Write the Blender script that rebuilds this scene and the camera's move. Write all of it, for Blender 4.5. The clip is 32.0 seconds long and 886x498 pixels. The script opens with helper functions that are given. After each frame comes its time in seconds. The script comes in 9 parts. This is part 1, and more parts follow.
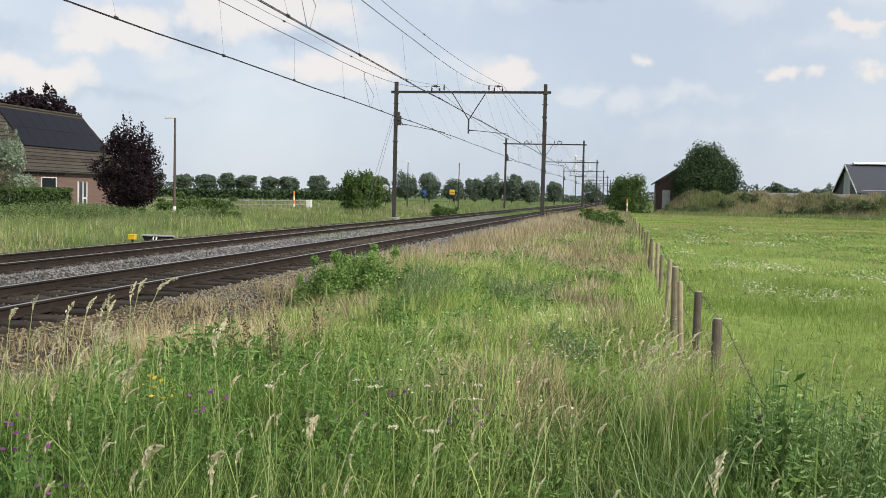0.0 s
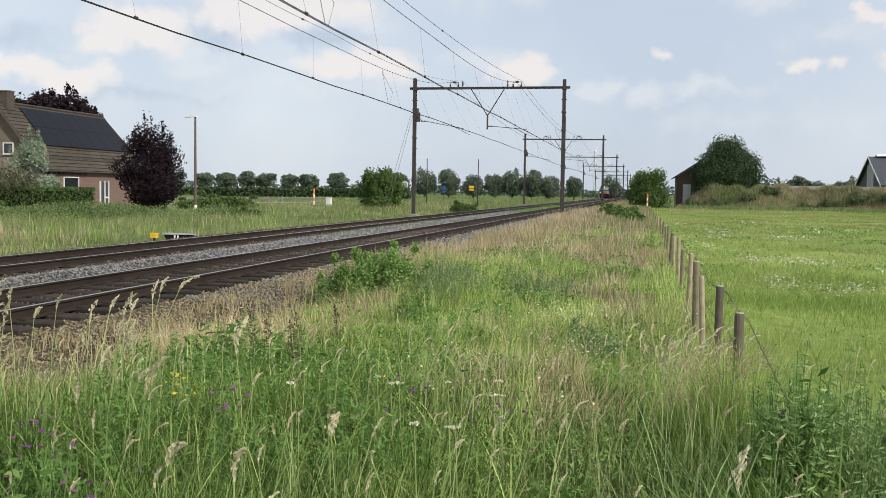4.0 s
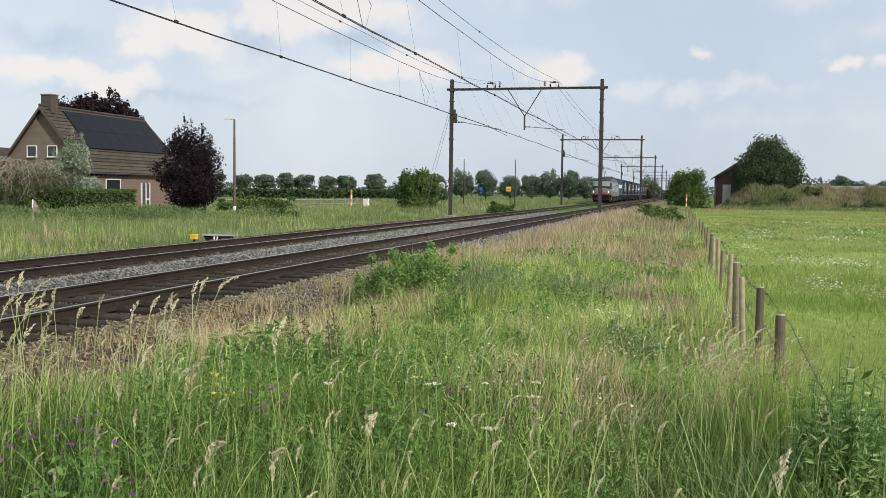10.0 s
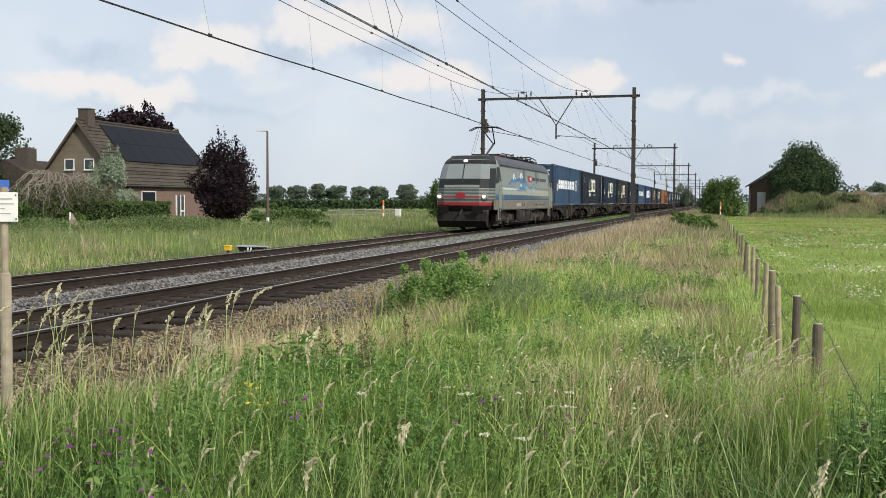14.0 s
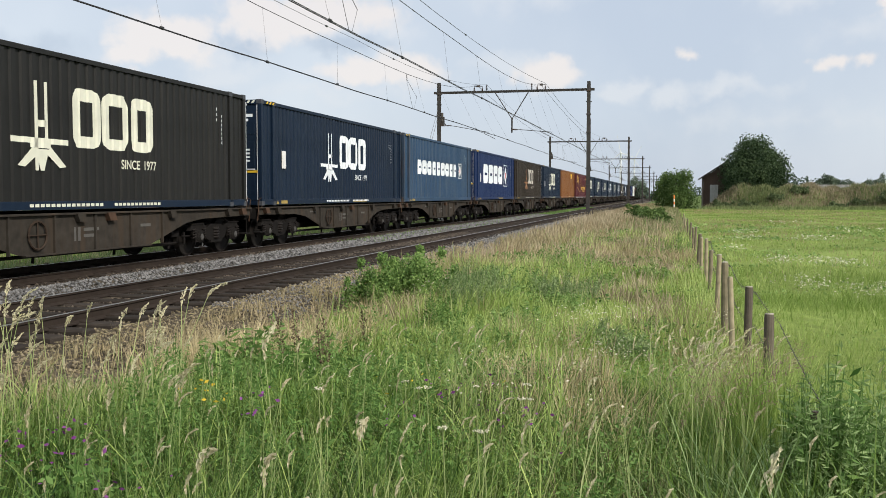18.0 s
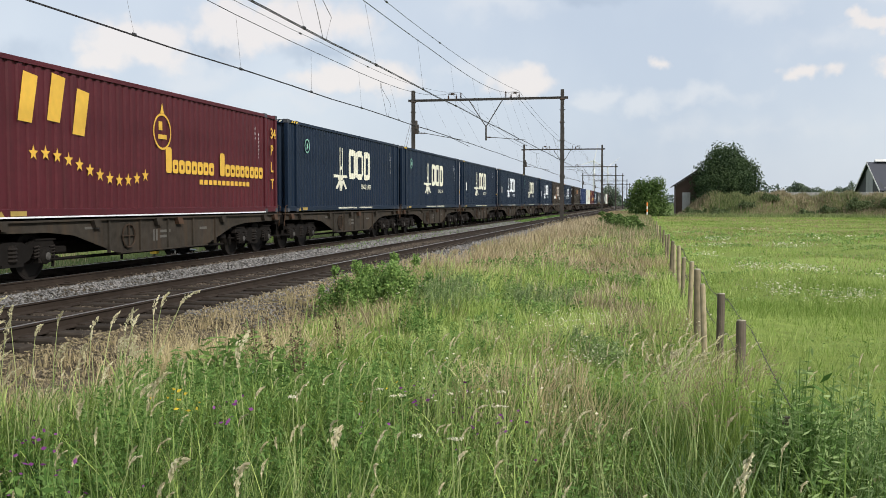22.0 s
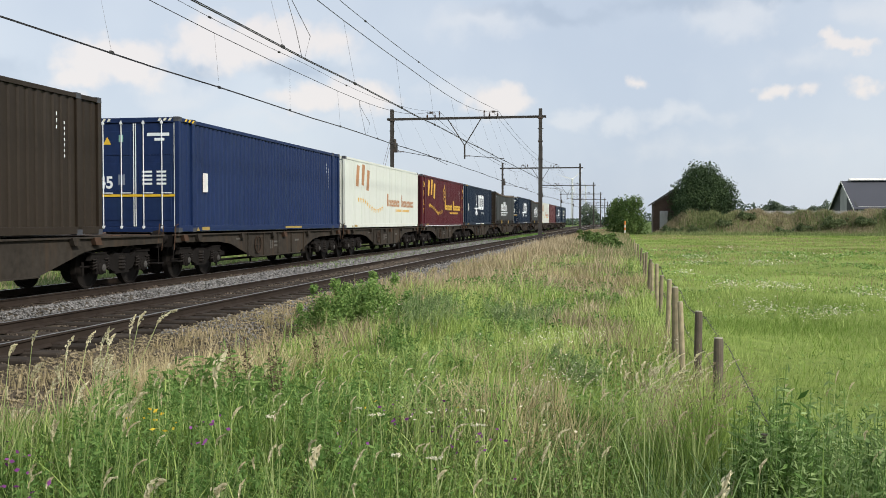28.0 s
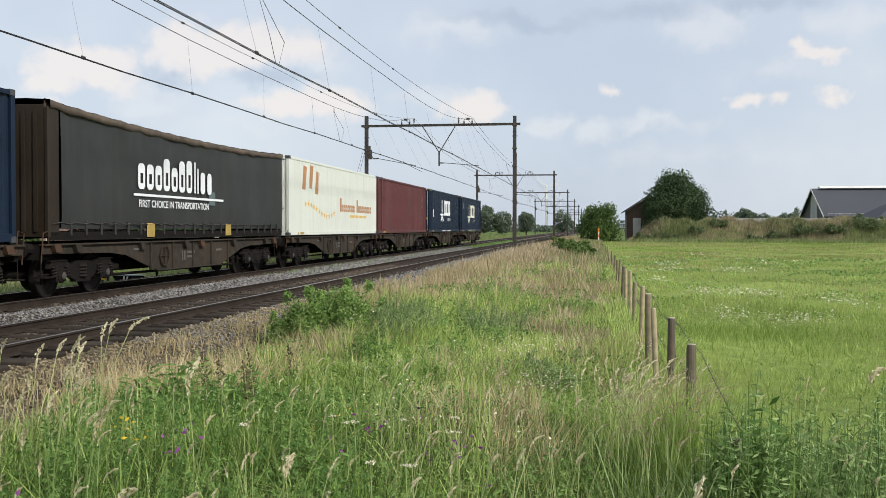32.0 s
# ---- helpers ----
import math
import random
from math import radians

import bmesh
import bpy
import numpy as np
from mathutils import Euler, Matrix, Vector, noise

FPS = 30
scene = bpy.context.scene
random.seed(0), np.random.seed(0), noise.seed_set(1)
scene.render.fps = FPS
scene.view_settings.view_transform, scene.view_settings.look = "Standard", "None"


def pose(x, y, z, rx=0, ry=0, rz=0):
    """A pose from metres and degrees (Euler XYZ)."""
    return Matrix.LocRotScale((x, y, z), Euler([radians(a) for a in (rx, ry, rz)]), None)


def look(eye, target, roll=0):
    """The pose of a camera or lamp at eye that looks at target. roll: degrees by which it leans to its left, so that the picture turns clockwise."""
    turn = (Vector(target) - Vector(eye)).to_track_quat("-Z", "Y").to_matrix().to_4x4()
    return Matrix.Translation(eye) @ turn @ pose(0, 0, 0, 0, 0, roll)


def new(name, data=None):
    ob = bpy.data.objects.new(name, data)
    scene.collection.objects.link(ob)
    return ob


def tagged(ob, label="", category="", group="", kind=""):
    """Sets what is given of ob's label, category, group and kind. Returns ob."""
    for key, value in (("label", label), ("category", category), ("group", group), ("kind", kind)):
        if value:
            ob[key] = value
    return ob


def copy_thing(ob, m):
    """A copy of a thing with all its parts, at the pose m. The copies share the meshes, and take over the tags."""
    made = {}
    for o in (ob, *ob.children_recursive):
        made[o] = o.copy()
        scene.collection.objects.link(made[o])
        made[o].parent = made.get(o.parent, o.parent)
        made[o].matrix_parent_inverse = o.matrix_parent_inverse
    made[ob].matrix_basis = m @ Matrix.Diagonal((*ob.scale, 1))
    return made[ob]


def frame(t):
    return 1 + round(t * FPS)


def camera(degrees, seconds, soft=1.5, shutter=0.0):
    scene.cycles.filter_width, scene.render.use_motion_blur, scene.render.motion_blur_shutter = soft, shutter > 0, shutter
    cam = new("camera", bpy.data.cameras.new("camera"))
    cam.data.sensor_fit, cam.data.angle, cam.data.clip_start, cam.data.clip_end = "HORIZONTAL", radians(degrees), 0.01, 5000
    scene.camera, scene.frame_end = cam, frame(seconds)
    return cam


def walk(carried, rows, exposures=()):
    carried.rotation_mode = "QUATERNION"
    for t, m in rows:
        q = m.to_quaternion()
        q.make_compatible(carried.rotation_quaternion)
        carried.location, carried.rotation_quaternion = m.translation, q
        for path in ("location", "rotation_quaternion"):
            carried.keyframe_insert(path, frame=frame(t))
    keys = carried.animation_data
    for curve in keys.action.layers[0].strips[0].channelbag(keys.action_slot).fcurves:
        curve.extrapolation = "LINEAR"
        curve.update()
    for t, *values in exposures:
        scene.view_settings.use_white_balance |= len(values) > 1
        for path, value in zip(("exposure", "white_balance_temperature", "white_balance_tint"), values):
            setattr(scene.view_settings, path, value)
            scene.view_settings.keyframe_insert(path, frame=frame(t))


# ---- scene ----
cam = camera(50.1, 32.0, soft=0.88)
EYE = 1.476  # above the rail heads
# seconds, yaw, pitch, roll
PATH = [
    (0.0, 10.8, -3.26, -1.4), (0.5, 10.91, -3.3, -1.27), (1.0, 11.0, -3.14, -1.09), (1.5, 11.11, -3.08, -0.97),
    (2.0, 11.48, -3.1, -0.9), (2.5, 11.82, -3.24, -0.84), (4.5, 12.04, -3.55, -0.9), (5.0, 12.35, -3.58, -0.86),
    (5.5, 13.06, -3.51, -0.85), (6.0, 13.53, -3.39, -0.9), (6.5, 13.79, -3.4, -0.87), (7.0, 13.95, -3.51, -0.89),
    (7.5, 13.97, -3.66, -0.9), (8.0, 14.17, -3.82, -0.86), (8.5, 14.3, -3.73, -0.76), (9.0, 14.27, -3.66, -0.72),
    (9.5, 14.29, -3.54, -0.77), (10.0, 14.2, -3.48, -0.74), (10.5, 14.2, -3.45, -0.73), (11.0, 14.28, -3.4, -0.7),
    (11.5, 14.21, -3.3, -0.72), (12.0, 14.14, -3.19, -0.72), (12.5, 14.2, -3.04, -0.64), (13.0, 14.92, -2.84, -0.57),
    (13.5, 16.06, -2.84, -0.39), (15.5, 16.04, -3.0, -0.16), (16.0, 15.49, -2.77, -0.16), (16.5, 15.23, -2.79, 0.02),
    (17.0, 14.7, -2.79, -0.17), (17.5, 14.17, -3.1, -0.24), (18.0, 13.5, -3.27, -0.06), (18.5, 12.89, -2.97, -0.12),
    (19.0, 12.67, -3.08, -0.26), (19.5, 12.24, -3.07, -0.15), (20.0, 12.15, -2.99, -0.0), (20.5, 12.61, -2.96, -0.04),
    (21.0, 12.75, -2.92, 0.11), (21.5, 12.36, -2.76, -0.03), (22.0, 11.95, -2.81, -0.07), (22.5, 11.79, -2.92, -0.02),
    (23.0, 11.37, -2.87, -0.06), (23.5, 10.76, -2.73, -0.08), (24.0, 10.44, -2.7, -0.14), (24.5, 10.65, -2.55, -0.33),
    (25.0, 10.89, -2.34, -0.31), (25.5, 10.73, -2.18, -0.25), (27.5, 10.87, -1.65, -0.19), (28.0, 10.67, -1.7, -0.06),
    (28.5, 10.29, -1.9, -0.07), (29.0, 9.8, -1.95, -0.04), (29.5, 9.36, -1.86, -0.06), (30.0, 9.38, -1.74, -0.12),
    (30.5, 9.6, -1.68, -0.09), (31.0, 9.63, -1.61, -0.05), (31.5, 9.49, -1.49, 0.01), (32.0, 9.13, -1.28, -0.11),
]
walk(cam, [(t, pose(0, 0, EYE, 90 + p, r, y)) for t, y, p, r in PATH])

# ---- sky and sun ----
world = bpy.data.worlds.new("sky")
scene.world = world
world.use_nodes = True
SUN_EL, SUN_AZ = 35.0, 122.0


# heaps of cloud over the fields: bearing, height, half width and half height in degrees, thickness
WHITE_CLOUDS = [
    (-30.0, 8.8, 2.8, 1.3, 1.25), (-31.7, 7.7, 1.8, 0.7, 0.8), (-28.7, 8.2, 1.8, 0.8, 0.8), (-24.2, 10.2, 2.8, 1.6, 1.3), (-20.9, 10.4, 2.6, 1.3, 1.2),
    (-17.6, 10.4, 1.9, 1.2, 0.65), (-36.6, 6.4, 4.0, 0.7, 0.9), (-32.8, 6.0, 2.4, 0.8, 1.0), (-19.2, 7.1, 2.1, 0.8, 0.85),
    (-15.5, 7.3, 2.5, 1.0, 1.05), (-7.6, 7.1, 1.8, 1.0, 1.0), (8.1, 7.1, 1.0, 0.42, 0.75), (9.7, 6.9, 0.85, 0.38, 0.65),
    (12.1, 9.4, 1.1, 0.5, 1.0), (11.5, 9.8, 0.6, 0.4, 0.8), (12.6, 7.2, 0.9, 0.4, 0.7), (1.2, 7.8, 0.6, 0.4, 0.55),
]
SOFT_CLOUDS = [
    (-26.5, 7.2, 2.4, 0.9, 0.8), (-16.2, 9.4, 2.2, 0.8, 0.7), (-9.8, 7.8, 2.0, 0.8, 0.9), (-2.8, 6.2, 1.5, 0.7, 1.0), (-0.6, 5.8, 2.4, 0.6, 0.8), (3.5, 6.1, 3.2, 0.6, 0.7),
    (6.3, 11.7, 2.6, 1.2, 1.0), (13.9, 11.3, 2.8, 0.9, 0.8), (-8.6, 11.5, 3.0, 1.0, 0.7), (6.0, 4.4, 9.0, 0.8, 0.4), (-21.0, 5.8, 7.0, 0.6, 0.5), (10.0, 8.6, 5.0, 0.8, 0.4),
]
GREY_CLOUDS = [(-19.4, 8.7, 2.8, 0.7, 1.0), (-25.6, 8.4, 2.0, 0.6, 0.8), (-36.0, 8.0, 4.0, 0.8, 0.6), (-4.2, 12.1, 4.4, 0.6, 1.0), (3.1, 12.5, 3.4, 0.9, 1.0), (9.6, 12.9, 4.0, 0.7, 1.0), (-30.3, 5.2, 7.0, 0.5, 0.5)]


def build_sky():
    nt = world.node_tree
    nt.nodes.clear()
    n = nt.nodes.new
    link = nt.links.new
    out, mix = n("ShaderNodeOutputWorld"), n("ShaderNodeMixShader")
    clear, cloud = n("ShaderNodeBackground"), n("ShaderNodeBackground")
    sky = n("ShaderNodeTexSky")
    sky.sky_type, sky.sun_disc = "NISHITA", False
    sky.sun_elevation, sky.sun_rotation = radians(SUN_EL), radians(SUN_AZ)
    sky.air_density, sky.dust_density, sky.ozone_density = 1.0, 2.0, 1.5
    clear.inputs[1].default_value = 0.13
    link(sky.outputs[0], clear.inputs[0])
    tc, sep = n("ShaderNodeTexCoord"), n("ShaderNodeSeparateXYZ")
    link(tc.outputs["Generated"], sep.inputs[0])
    # project the directions on a flat cloud deck
    up = n("ShaderNodeMath")
    up.operation = "MAXIMUM"
    up.inputs[1].default_value = 0.0
    link(sep.outputs[2], up.inputs[0])
    lift = n("ShaderNodeMath")
    lift.operation = "ADD"
    lift.inputs[1].default_value = 1.2
    link(up.outputs[0], lift.inputs[0])
    flat = []
    for axis in (0, 1):
        d = n("ShaderNodeMath")
        d.operation = "DIVIDE"
        link(sep.outputs[axis], d.inputs[0])
        link(lift.outputs[0], d.inputs[1])
        flat.append(d)
    com = n("ShaderNodeCombineXYZ")
    link(flat[0].outputs[0], com.inputs[0])
    link(flat[1].outputs[0], com.inputs[1])
    drift = n("ShaderNodeVectorMath")
    drift.operation = "ADD"
    drift.inputs[1].default_value = (2.998, 1.346, 5.447)
    link(com.outputs[0], drift.inputs[0])
    big, small = n("ShaderNodeTexNoise"), n("ShaderNodeTexNoise")
    big.inputs["Scale"].default_value, big.inputs["Detail"].default_value = 3.4, 5.0
    small.inputs["Scale"].default_value, small.inputs["Detail"].default_value = 6.218, 2.0
    small.inputs["Roughness"].default_value = 0.5
    link(drift.outputs[0], big.inputs["Vector"])
    link(drift.outputs[0], small.inputs["Vector"])
    # thin veil over all, brighter heaps in it
    heap = n("ShaderNodeValToRGB")
    heap.color_ramp.elements[0].position, heap.color_ramp.elements[1].position = 0.508, 0.60
    shade = n("ShaderNodeValToRGB")
    shade.color_ramp.elements[0].position, shade.color_ramp.elements[1].position = 0.36, 0.62
    shade.color_ramp.elements[0].color = (0.60, 0.68, 0.80, 1)
    shade.color_ramp.elements[1].color = (0.78, 0.84, 0.91, 1)
    link(big.outputs[0], shade.inputs[0])
    # heaps overhead and behind, from noise
    puff, half, both = n("ShaderNodeTexNoise"), n("ShaderNodeMath"), n("ShaderNodeMath")
    puff.inputs["Scale"].default_value, puff.inputs["Detail"].default_value = 6.218 * 2.4, 5.0
    link(drift.outputs[0], puff.inputs["Vector"])
    half.operation, both.operation = "MULTIPLY", "MULTIPLY_ADD"
    half.inputs[1].default_value, both.inputs[1].default_value = 0.45, 0.55
    link(small.outputs[0], half.inputs[0])
    link(puff.outputs[0], both.inputs[0])
    link(half.outputs[0], both.inputs[2])
    link(both.outputs[0], heap.inputs[0])
    haze = n("ShaderNodeMapRange")
    haze.inputs["From Min"].default_value, haze.inputs["From Max"].default_value = 0.24, 0.36
    link(sep.outputs[2], haze.inputs["Value"])
    thin = n("ShaderNodeMath")
    thin.operation = "MULTIPLY"
    link(heap.outputs[0], thin.inputs[0])
    link(haze.outputs[0], thin.inputs[1])
    # directions as bearing and height in degrees, ruffled for uneven cloud edges
    bearing, height = n("ShaderNodeMath"), n("ShaderNodeMath")
    bearing.operation, height.operation = "ARCTAN2", "ARCSINE"
    link(sep.outputs[0], bearing.inputs[0])
    link(sep.outputs[1], bearing.inputs[1])
    link(sep.outputs[2], height.inputs[0])
    place, scale = n("ShaderNodeCombineXYZ"), n("ShaderNodeVectorMath")
    link(bearing.outputs[0], place.inputs[0])
    link(height.outputs[0], place.inputs[1])
    scale.operation = "SCALE"
    scale.inputs["Scale"].default_value = 180 / math.pi
    link(place.outputs[0], scale.inputs[0])
    spot = scale.outputs[0]
    for size, amount in ((14.0, 1.7), (52.0, 0.85)):
        ruffle, middle, wide_, moved = n("ShaderNodeTexNoise"), n("ShaderNodeVectorMath"), n("ShaderNodeVectorMath"), n("ShaderNodeVectorMath")
        ruffle.inputs["Scale"].default_value, ruffle.inputs["Detail"].default_value = size, 4.0
        link(tc.outputs["Generated"], ruffle.inputs["Vector"])
        middle.operation, wide_.operation, moved.operation = "SUBTRACT", "MULTIPLY", "ADD"
        middle.inputs[1].default_value = (0.5, 0.5, 0.5)
        wide_.inputs[1].default_value = (2.4 * amount, 1.5 * amount, 0)
        link(ruffle.outputs["Color"], middle.inputs[0])
        link(middle.outputs[0], wide_.inputs[0])
        link(spot, moved.inputs[0])
        link(wide_.outputs[0], moved.inputs[1])
        spot = moved.outputs[0]

    def heaps(clouds):
        """The thickest of the given clouds in each direction: 1 in a core, 0 at an edge."""
        last = None
        for az, el, w, h, thick in clouds:
            off, ratio, far, body = n("ShaderNodeVectorMath"), n("ShaderNodeVectorMath"), n("ShaderNodeVectorMath"), n("ShaderNodeMath")
            off.operation, ratio.operation, far.operation, body.operation = "SUBTRACT", "MULTIPLY", "LENGTH", "MULTIPLY_ADD"
            off.inputs[1].default_value = (az, el, 0)
            ratio.inputs[1].default_value = (1 / w, 1 / h, 0)
            link(spot, off.inputs[0])
            link(off.outputs[0], ratio.inputs[0])
            link(ratio.outputs[0], far.inputs[0])
            body.inputs[1].default_value, body.inputs[2].default_value = -thick, 1.35 * thick
            link(far.outputs["Value"], body.inputs[0])
            if last is not None:
                most = n("ShaderNodeMath")
                most.operation = "MAXIMUM"
                link(last, most.inputs[0])
                link(body.outputs[0], most.inputs[1])
                last = most.outputs[0]
            else:
                last = body.outputs[0]
        billow, lump = n("ShaderNodeTexNoise"), n("ShaderNodeMath")
        billow.inputs["Scale"].default_value, billow.inputs["Detail"].default_value = 34.0, 6.0
        link(tc.outputs["Generated"], billow.inputs["Vector"])
        lump.operation = "MULTIPLY_ADD"
        lump.inputs[1].default_value = 1.1
        link(billow.outputs[0], lump.inputs[0])
        base = n("ShaderNodeMath")
        base.operation = "SUBTRACT"
        base.inputs[1].default_value = 0.55
        link(last, base.inputs[0])
        link(base.outputs[0], lump.inputs[2])
        return lump.outputs[0]

    def eased(value, lo, hi, top):
        m = n("ShaderNodeMapRange")
        m.interpolation_type = "SMOOTHSTEP"
        for key, q in (("From Min", lo), ("From Max", hi), ("To Max", top)):
            m.inputs[key].default_value = q
        link(value, m.inputs["Value"])
        return m.outputs[0]
    veil, grey, tint, over = (n("ShaderNodeMixRGB") for _ in range(4))
    link(eased(heaps(SOFT_CLOUDS), 0.0, 1.0, 0.8), veil.inputs[0])
    link(shade.outputs[0], veil.inputs[1])
    veil.inputs[2].default_value = (0.80, 0.83, 0.88, 1)
    link(eased(heaps(GREY_CLOUDS), 0.0, 1.2, 0.75), grey.inputs[0])
    link(veil.outputs[0], grey.inputs[1])
    grey.inputs[2].default_value = (0.50, 0.58, 0.70, 1)
    link(eased(heaps(WHITE_CLOUDS), 0.0, 0.8, 0.95), tint.inputs[0])
    link(grey.outputs[0], tint.inputs[1])
    tint.inputs[2].default_value = (0.96, 0.895, 0.86, 1)
    link(thin.outputs[0], over.inputs[0])
    link(tint.outputs[0], over.inputs[1])
    over.inputs[2].default_value = (0.97, 0.90, 0.83, 1)
    link(over.outputs[0], cloud.inputs[0])
    cloud.inputs[1].default_value = 1.0
    mix.inputs[0].default_value = 0.85
    link(clear.outputs[0], mix.inputs[1])
    link(cloud.outputs[0], mix.inputs[2])
    link(mix.outputs[0], out.inputs[0])


build_sky()
sun = new("sun", bpy.data.lights.new("sun", "SUN"))
sun.data.energy, sun.data.angle, sun.data.color = 3.75, radians(5), (1.0, 0.94, 0.86)
sun.matrix_basis = look((0, 0, 0), (-math.sin(radians(SUN_AZ)), -math.cos(radians(SUN_AZ)), -math.tan(radians(SUN_EL))))


# ---- materials ----
def material(name, color, rough=0.7, metal=0.0, vary=0.25, grain=6.0, stain=0.6, bump=0.15, island=0.0, dirt=None, rnd=0.0, spec=0.5, streak=0.0, trans=0.0):
    """Base colour with grain and stains at two scales, a fine relief, and dirt or vertical streaks where given."""
    m = bpy.data.materials.new(name)
    m.use_nodes = True
    nt = m.node_tree
    bsdf = nt.nodes["Principled BSDF"]
    n, link = nt.nodes.new, nt.links.new
    tc = n("ShaderNodeTexCoord")
    fine, wide = n("ShaderNodeTexNoise"), n("ShaderNodeTexNoise")
    fine.inputs["Scale"].default_value, fine.inputs["Detail"].default_value = grain, 5.0
    wide.inputs["Scale"].default_value, wide.inputs["Detail"].default_value = stain, 3.0
    for t in (fine, wide):
        link(tc.outputs["Object"], t.inputs["Vector"])
    add = n("ShaderNodeMath")
    add.operation = "ADD"
    link(fine.outputs[0], add.inputs[0])
    link(wide.outputs[0], add.inputs[1])
    value = n("ShaderNodeMapRange")
    value.inputs["From Min"].default_value, value.inputs["From Max"].default_value = 0.6, 1.4
    value.inputs["To Min"].default_value, value.inputs["To Max"].default_value = 1.0 - vary, 1.0 + vary
    link(add.outputs[0], value.inputs["Value"])
    last = value.outputs[0]
    if island or rnd:
        if island:
            src = n("ShaderNodeNewGeometry").outputs["Random Per Island"]
        else:
            src = n("ShaderNodeObjectInfo").outputs["Random"]
        amount = island or rnd
        r = n("ShaderNodeMapRange")
        r.inputs["To Min"].default_value, r.inputs["To Max"].default_value = 1.0 - amount, 1.0 + amount
        link(src, r.inputs["Value"])
        mul = n("ShaderNodeMath")
        mul.operation = "MULTIPLY"
        link(last, mul.inputs[0])
        link(r.outputs[0], mul.inputs[1])
        last = mul.outputs[0]
    col = n("ShaderNodeMixRGB")
    col.blend_type = "MULTIPLY"
    col.inputs[0].default_value = 1.0
    col.inputs[1].default_value = (*color, 1)
    comb = n("ShaderNodeCombineXYZ")
    for k in range(3):
        link(last, comb.inputs[k])
    link(comb.outputs[0], col.inputs[2])
    result = col.outputs[0]
    if dirt:
        dn, ramp, mixd = n("ShaderNodeTexNoise"), n("ShaderNodeValToRGB"), n("ShaderNodeMixRGB")
        dn.inputs["Scale"].default_value, dn.inputs["Detail"].default_value = 2.2, 7.0
        mp = n("ShaderNodeMapping")
        mp.inputs["Scale"].default_value = (1.0, 2.2 if streak else 1.0, 0.16 if streak else 1.0)
        link(tc.outputs["Object"], mp.inputs[0])
        link(mp.outputs[0], dn.inputs["Vector"])
        ramp.color_ramp.elements[0].position, ramp.color_ramp.elements[1].position = 0.5, 0.78
        link(dn.outputs[0], ramp.inputs[0])
        link(ramp.outputs[0], mixd.inputs[0])
        link(result, mixd.inputs[1])
        mixd.inputs[2].default_value = (*dirt, 1)
        result = mixd.outputs[0]
    link(result, bsdf.inputs["Base Color"])
    bsdf.inputs["Roughness"].default_value = rough
    bsdf.inputs["Metallic"].default_value = metal
    bsdf.inputs["Specular IOR Level"].default_value = spec
    if trans:
        # thin leaves let some light through
        tl, mx = n("ShaderNodeBsdfTranslucent"), n("ShaderNodeMixShader")
        link(result, tl.inputs[0])
        mx.inputs[0].default_value = trans
        link(bsdf.outputs[0], mx.inputs[1])
        link(tl.outputs[0], mx.inputs[2])
        link(mx.outputs[0], nt.nodes["Material Output"].inputs[0])
    if bump:
        b = n("ShaderNodeBump")
        b.inputs["Strength"].default_value = bump
        b.inputs["Distance"].default_value = 0.02
        link(fine.outputs[0], b.inputs["Height"])
        link(b.outputs[0], bsdf.inputs["Normal"])
    return m


def two_tone(name, a, b, island=True, rough=0.8, trans=0.25, spec=0.25, patch=0.35):
    """Plant matter: each blade or leaf takes a tone between a and b, in patches over the ground."""
    m = bpy.data.materials.new(name)
    m.use_nodes = True
    nt = m.node_tree
    bsdf = nt.nodes["Principled BSDF"]
    n, link = nt.nodes.new, nt.links.new
    geo, tc, wide = n("ShaderNodeNewGeometry"), n("ShaderNodeTexCoord"), n("ShaderNodeTexNoise")
    wide.inputs["Scale"].default_value, wide.inputs["Detail"].default_value = patch, 3.0
    link(tc.outputs["Object"], wide.inputs["Vector"])
    add = n("ShaderNodeMath")
    add.operation = "MULTIPLY_ADD"
    add.inputs[1].default_value = 0.75
    link(geo.outputs["Random Per Island"], add.inputs[0])
    off = n("ShaderNodeMapRange")
    off.inputs["From Min"].default_value, off.inputs["From Max"].default_value = 0.3, 0.7
    off.inputs["To Min"].default_value, off.inputs["To Max"].default_value = -0.3, 0.5
    link(wide.outputs[0], off.inputs["Value"])
    link(off.outputs[0], add.inputs[2])
    mix = n("ShaderNodeMixRGB")
    mix.use_clamp = True
    link(add.outputs[0], mix.inputs[0])
    mix.inputs[1].default_value, mix.inputs[2].default_value = (*a, 1), (*b, 1)
    link(mix.outputs[0], bsdf.inputs["Base Color"])
    bsdf.inputs["Roughness"].default_value = rough
    bsdf.inputs["Specular IOR Level"].default_value = spec
    if trans:
        tl, mx = n("ShaderNodeBsdfTranslucent"), n("ShaderNodeMixShader")
        link(mix.outputs[0], tl.inputs[0])
        mx.inputs[0].default_value = trans
        link(bsdf.outputs[0], mx.inputs[1])
        link(tl.outputs[0], mx.inputs[2])
        link(mx.outputs[0], nt.nodes["Material Output"].inputs[0])
    return m


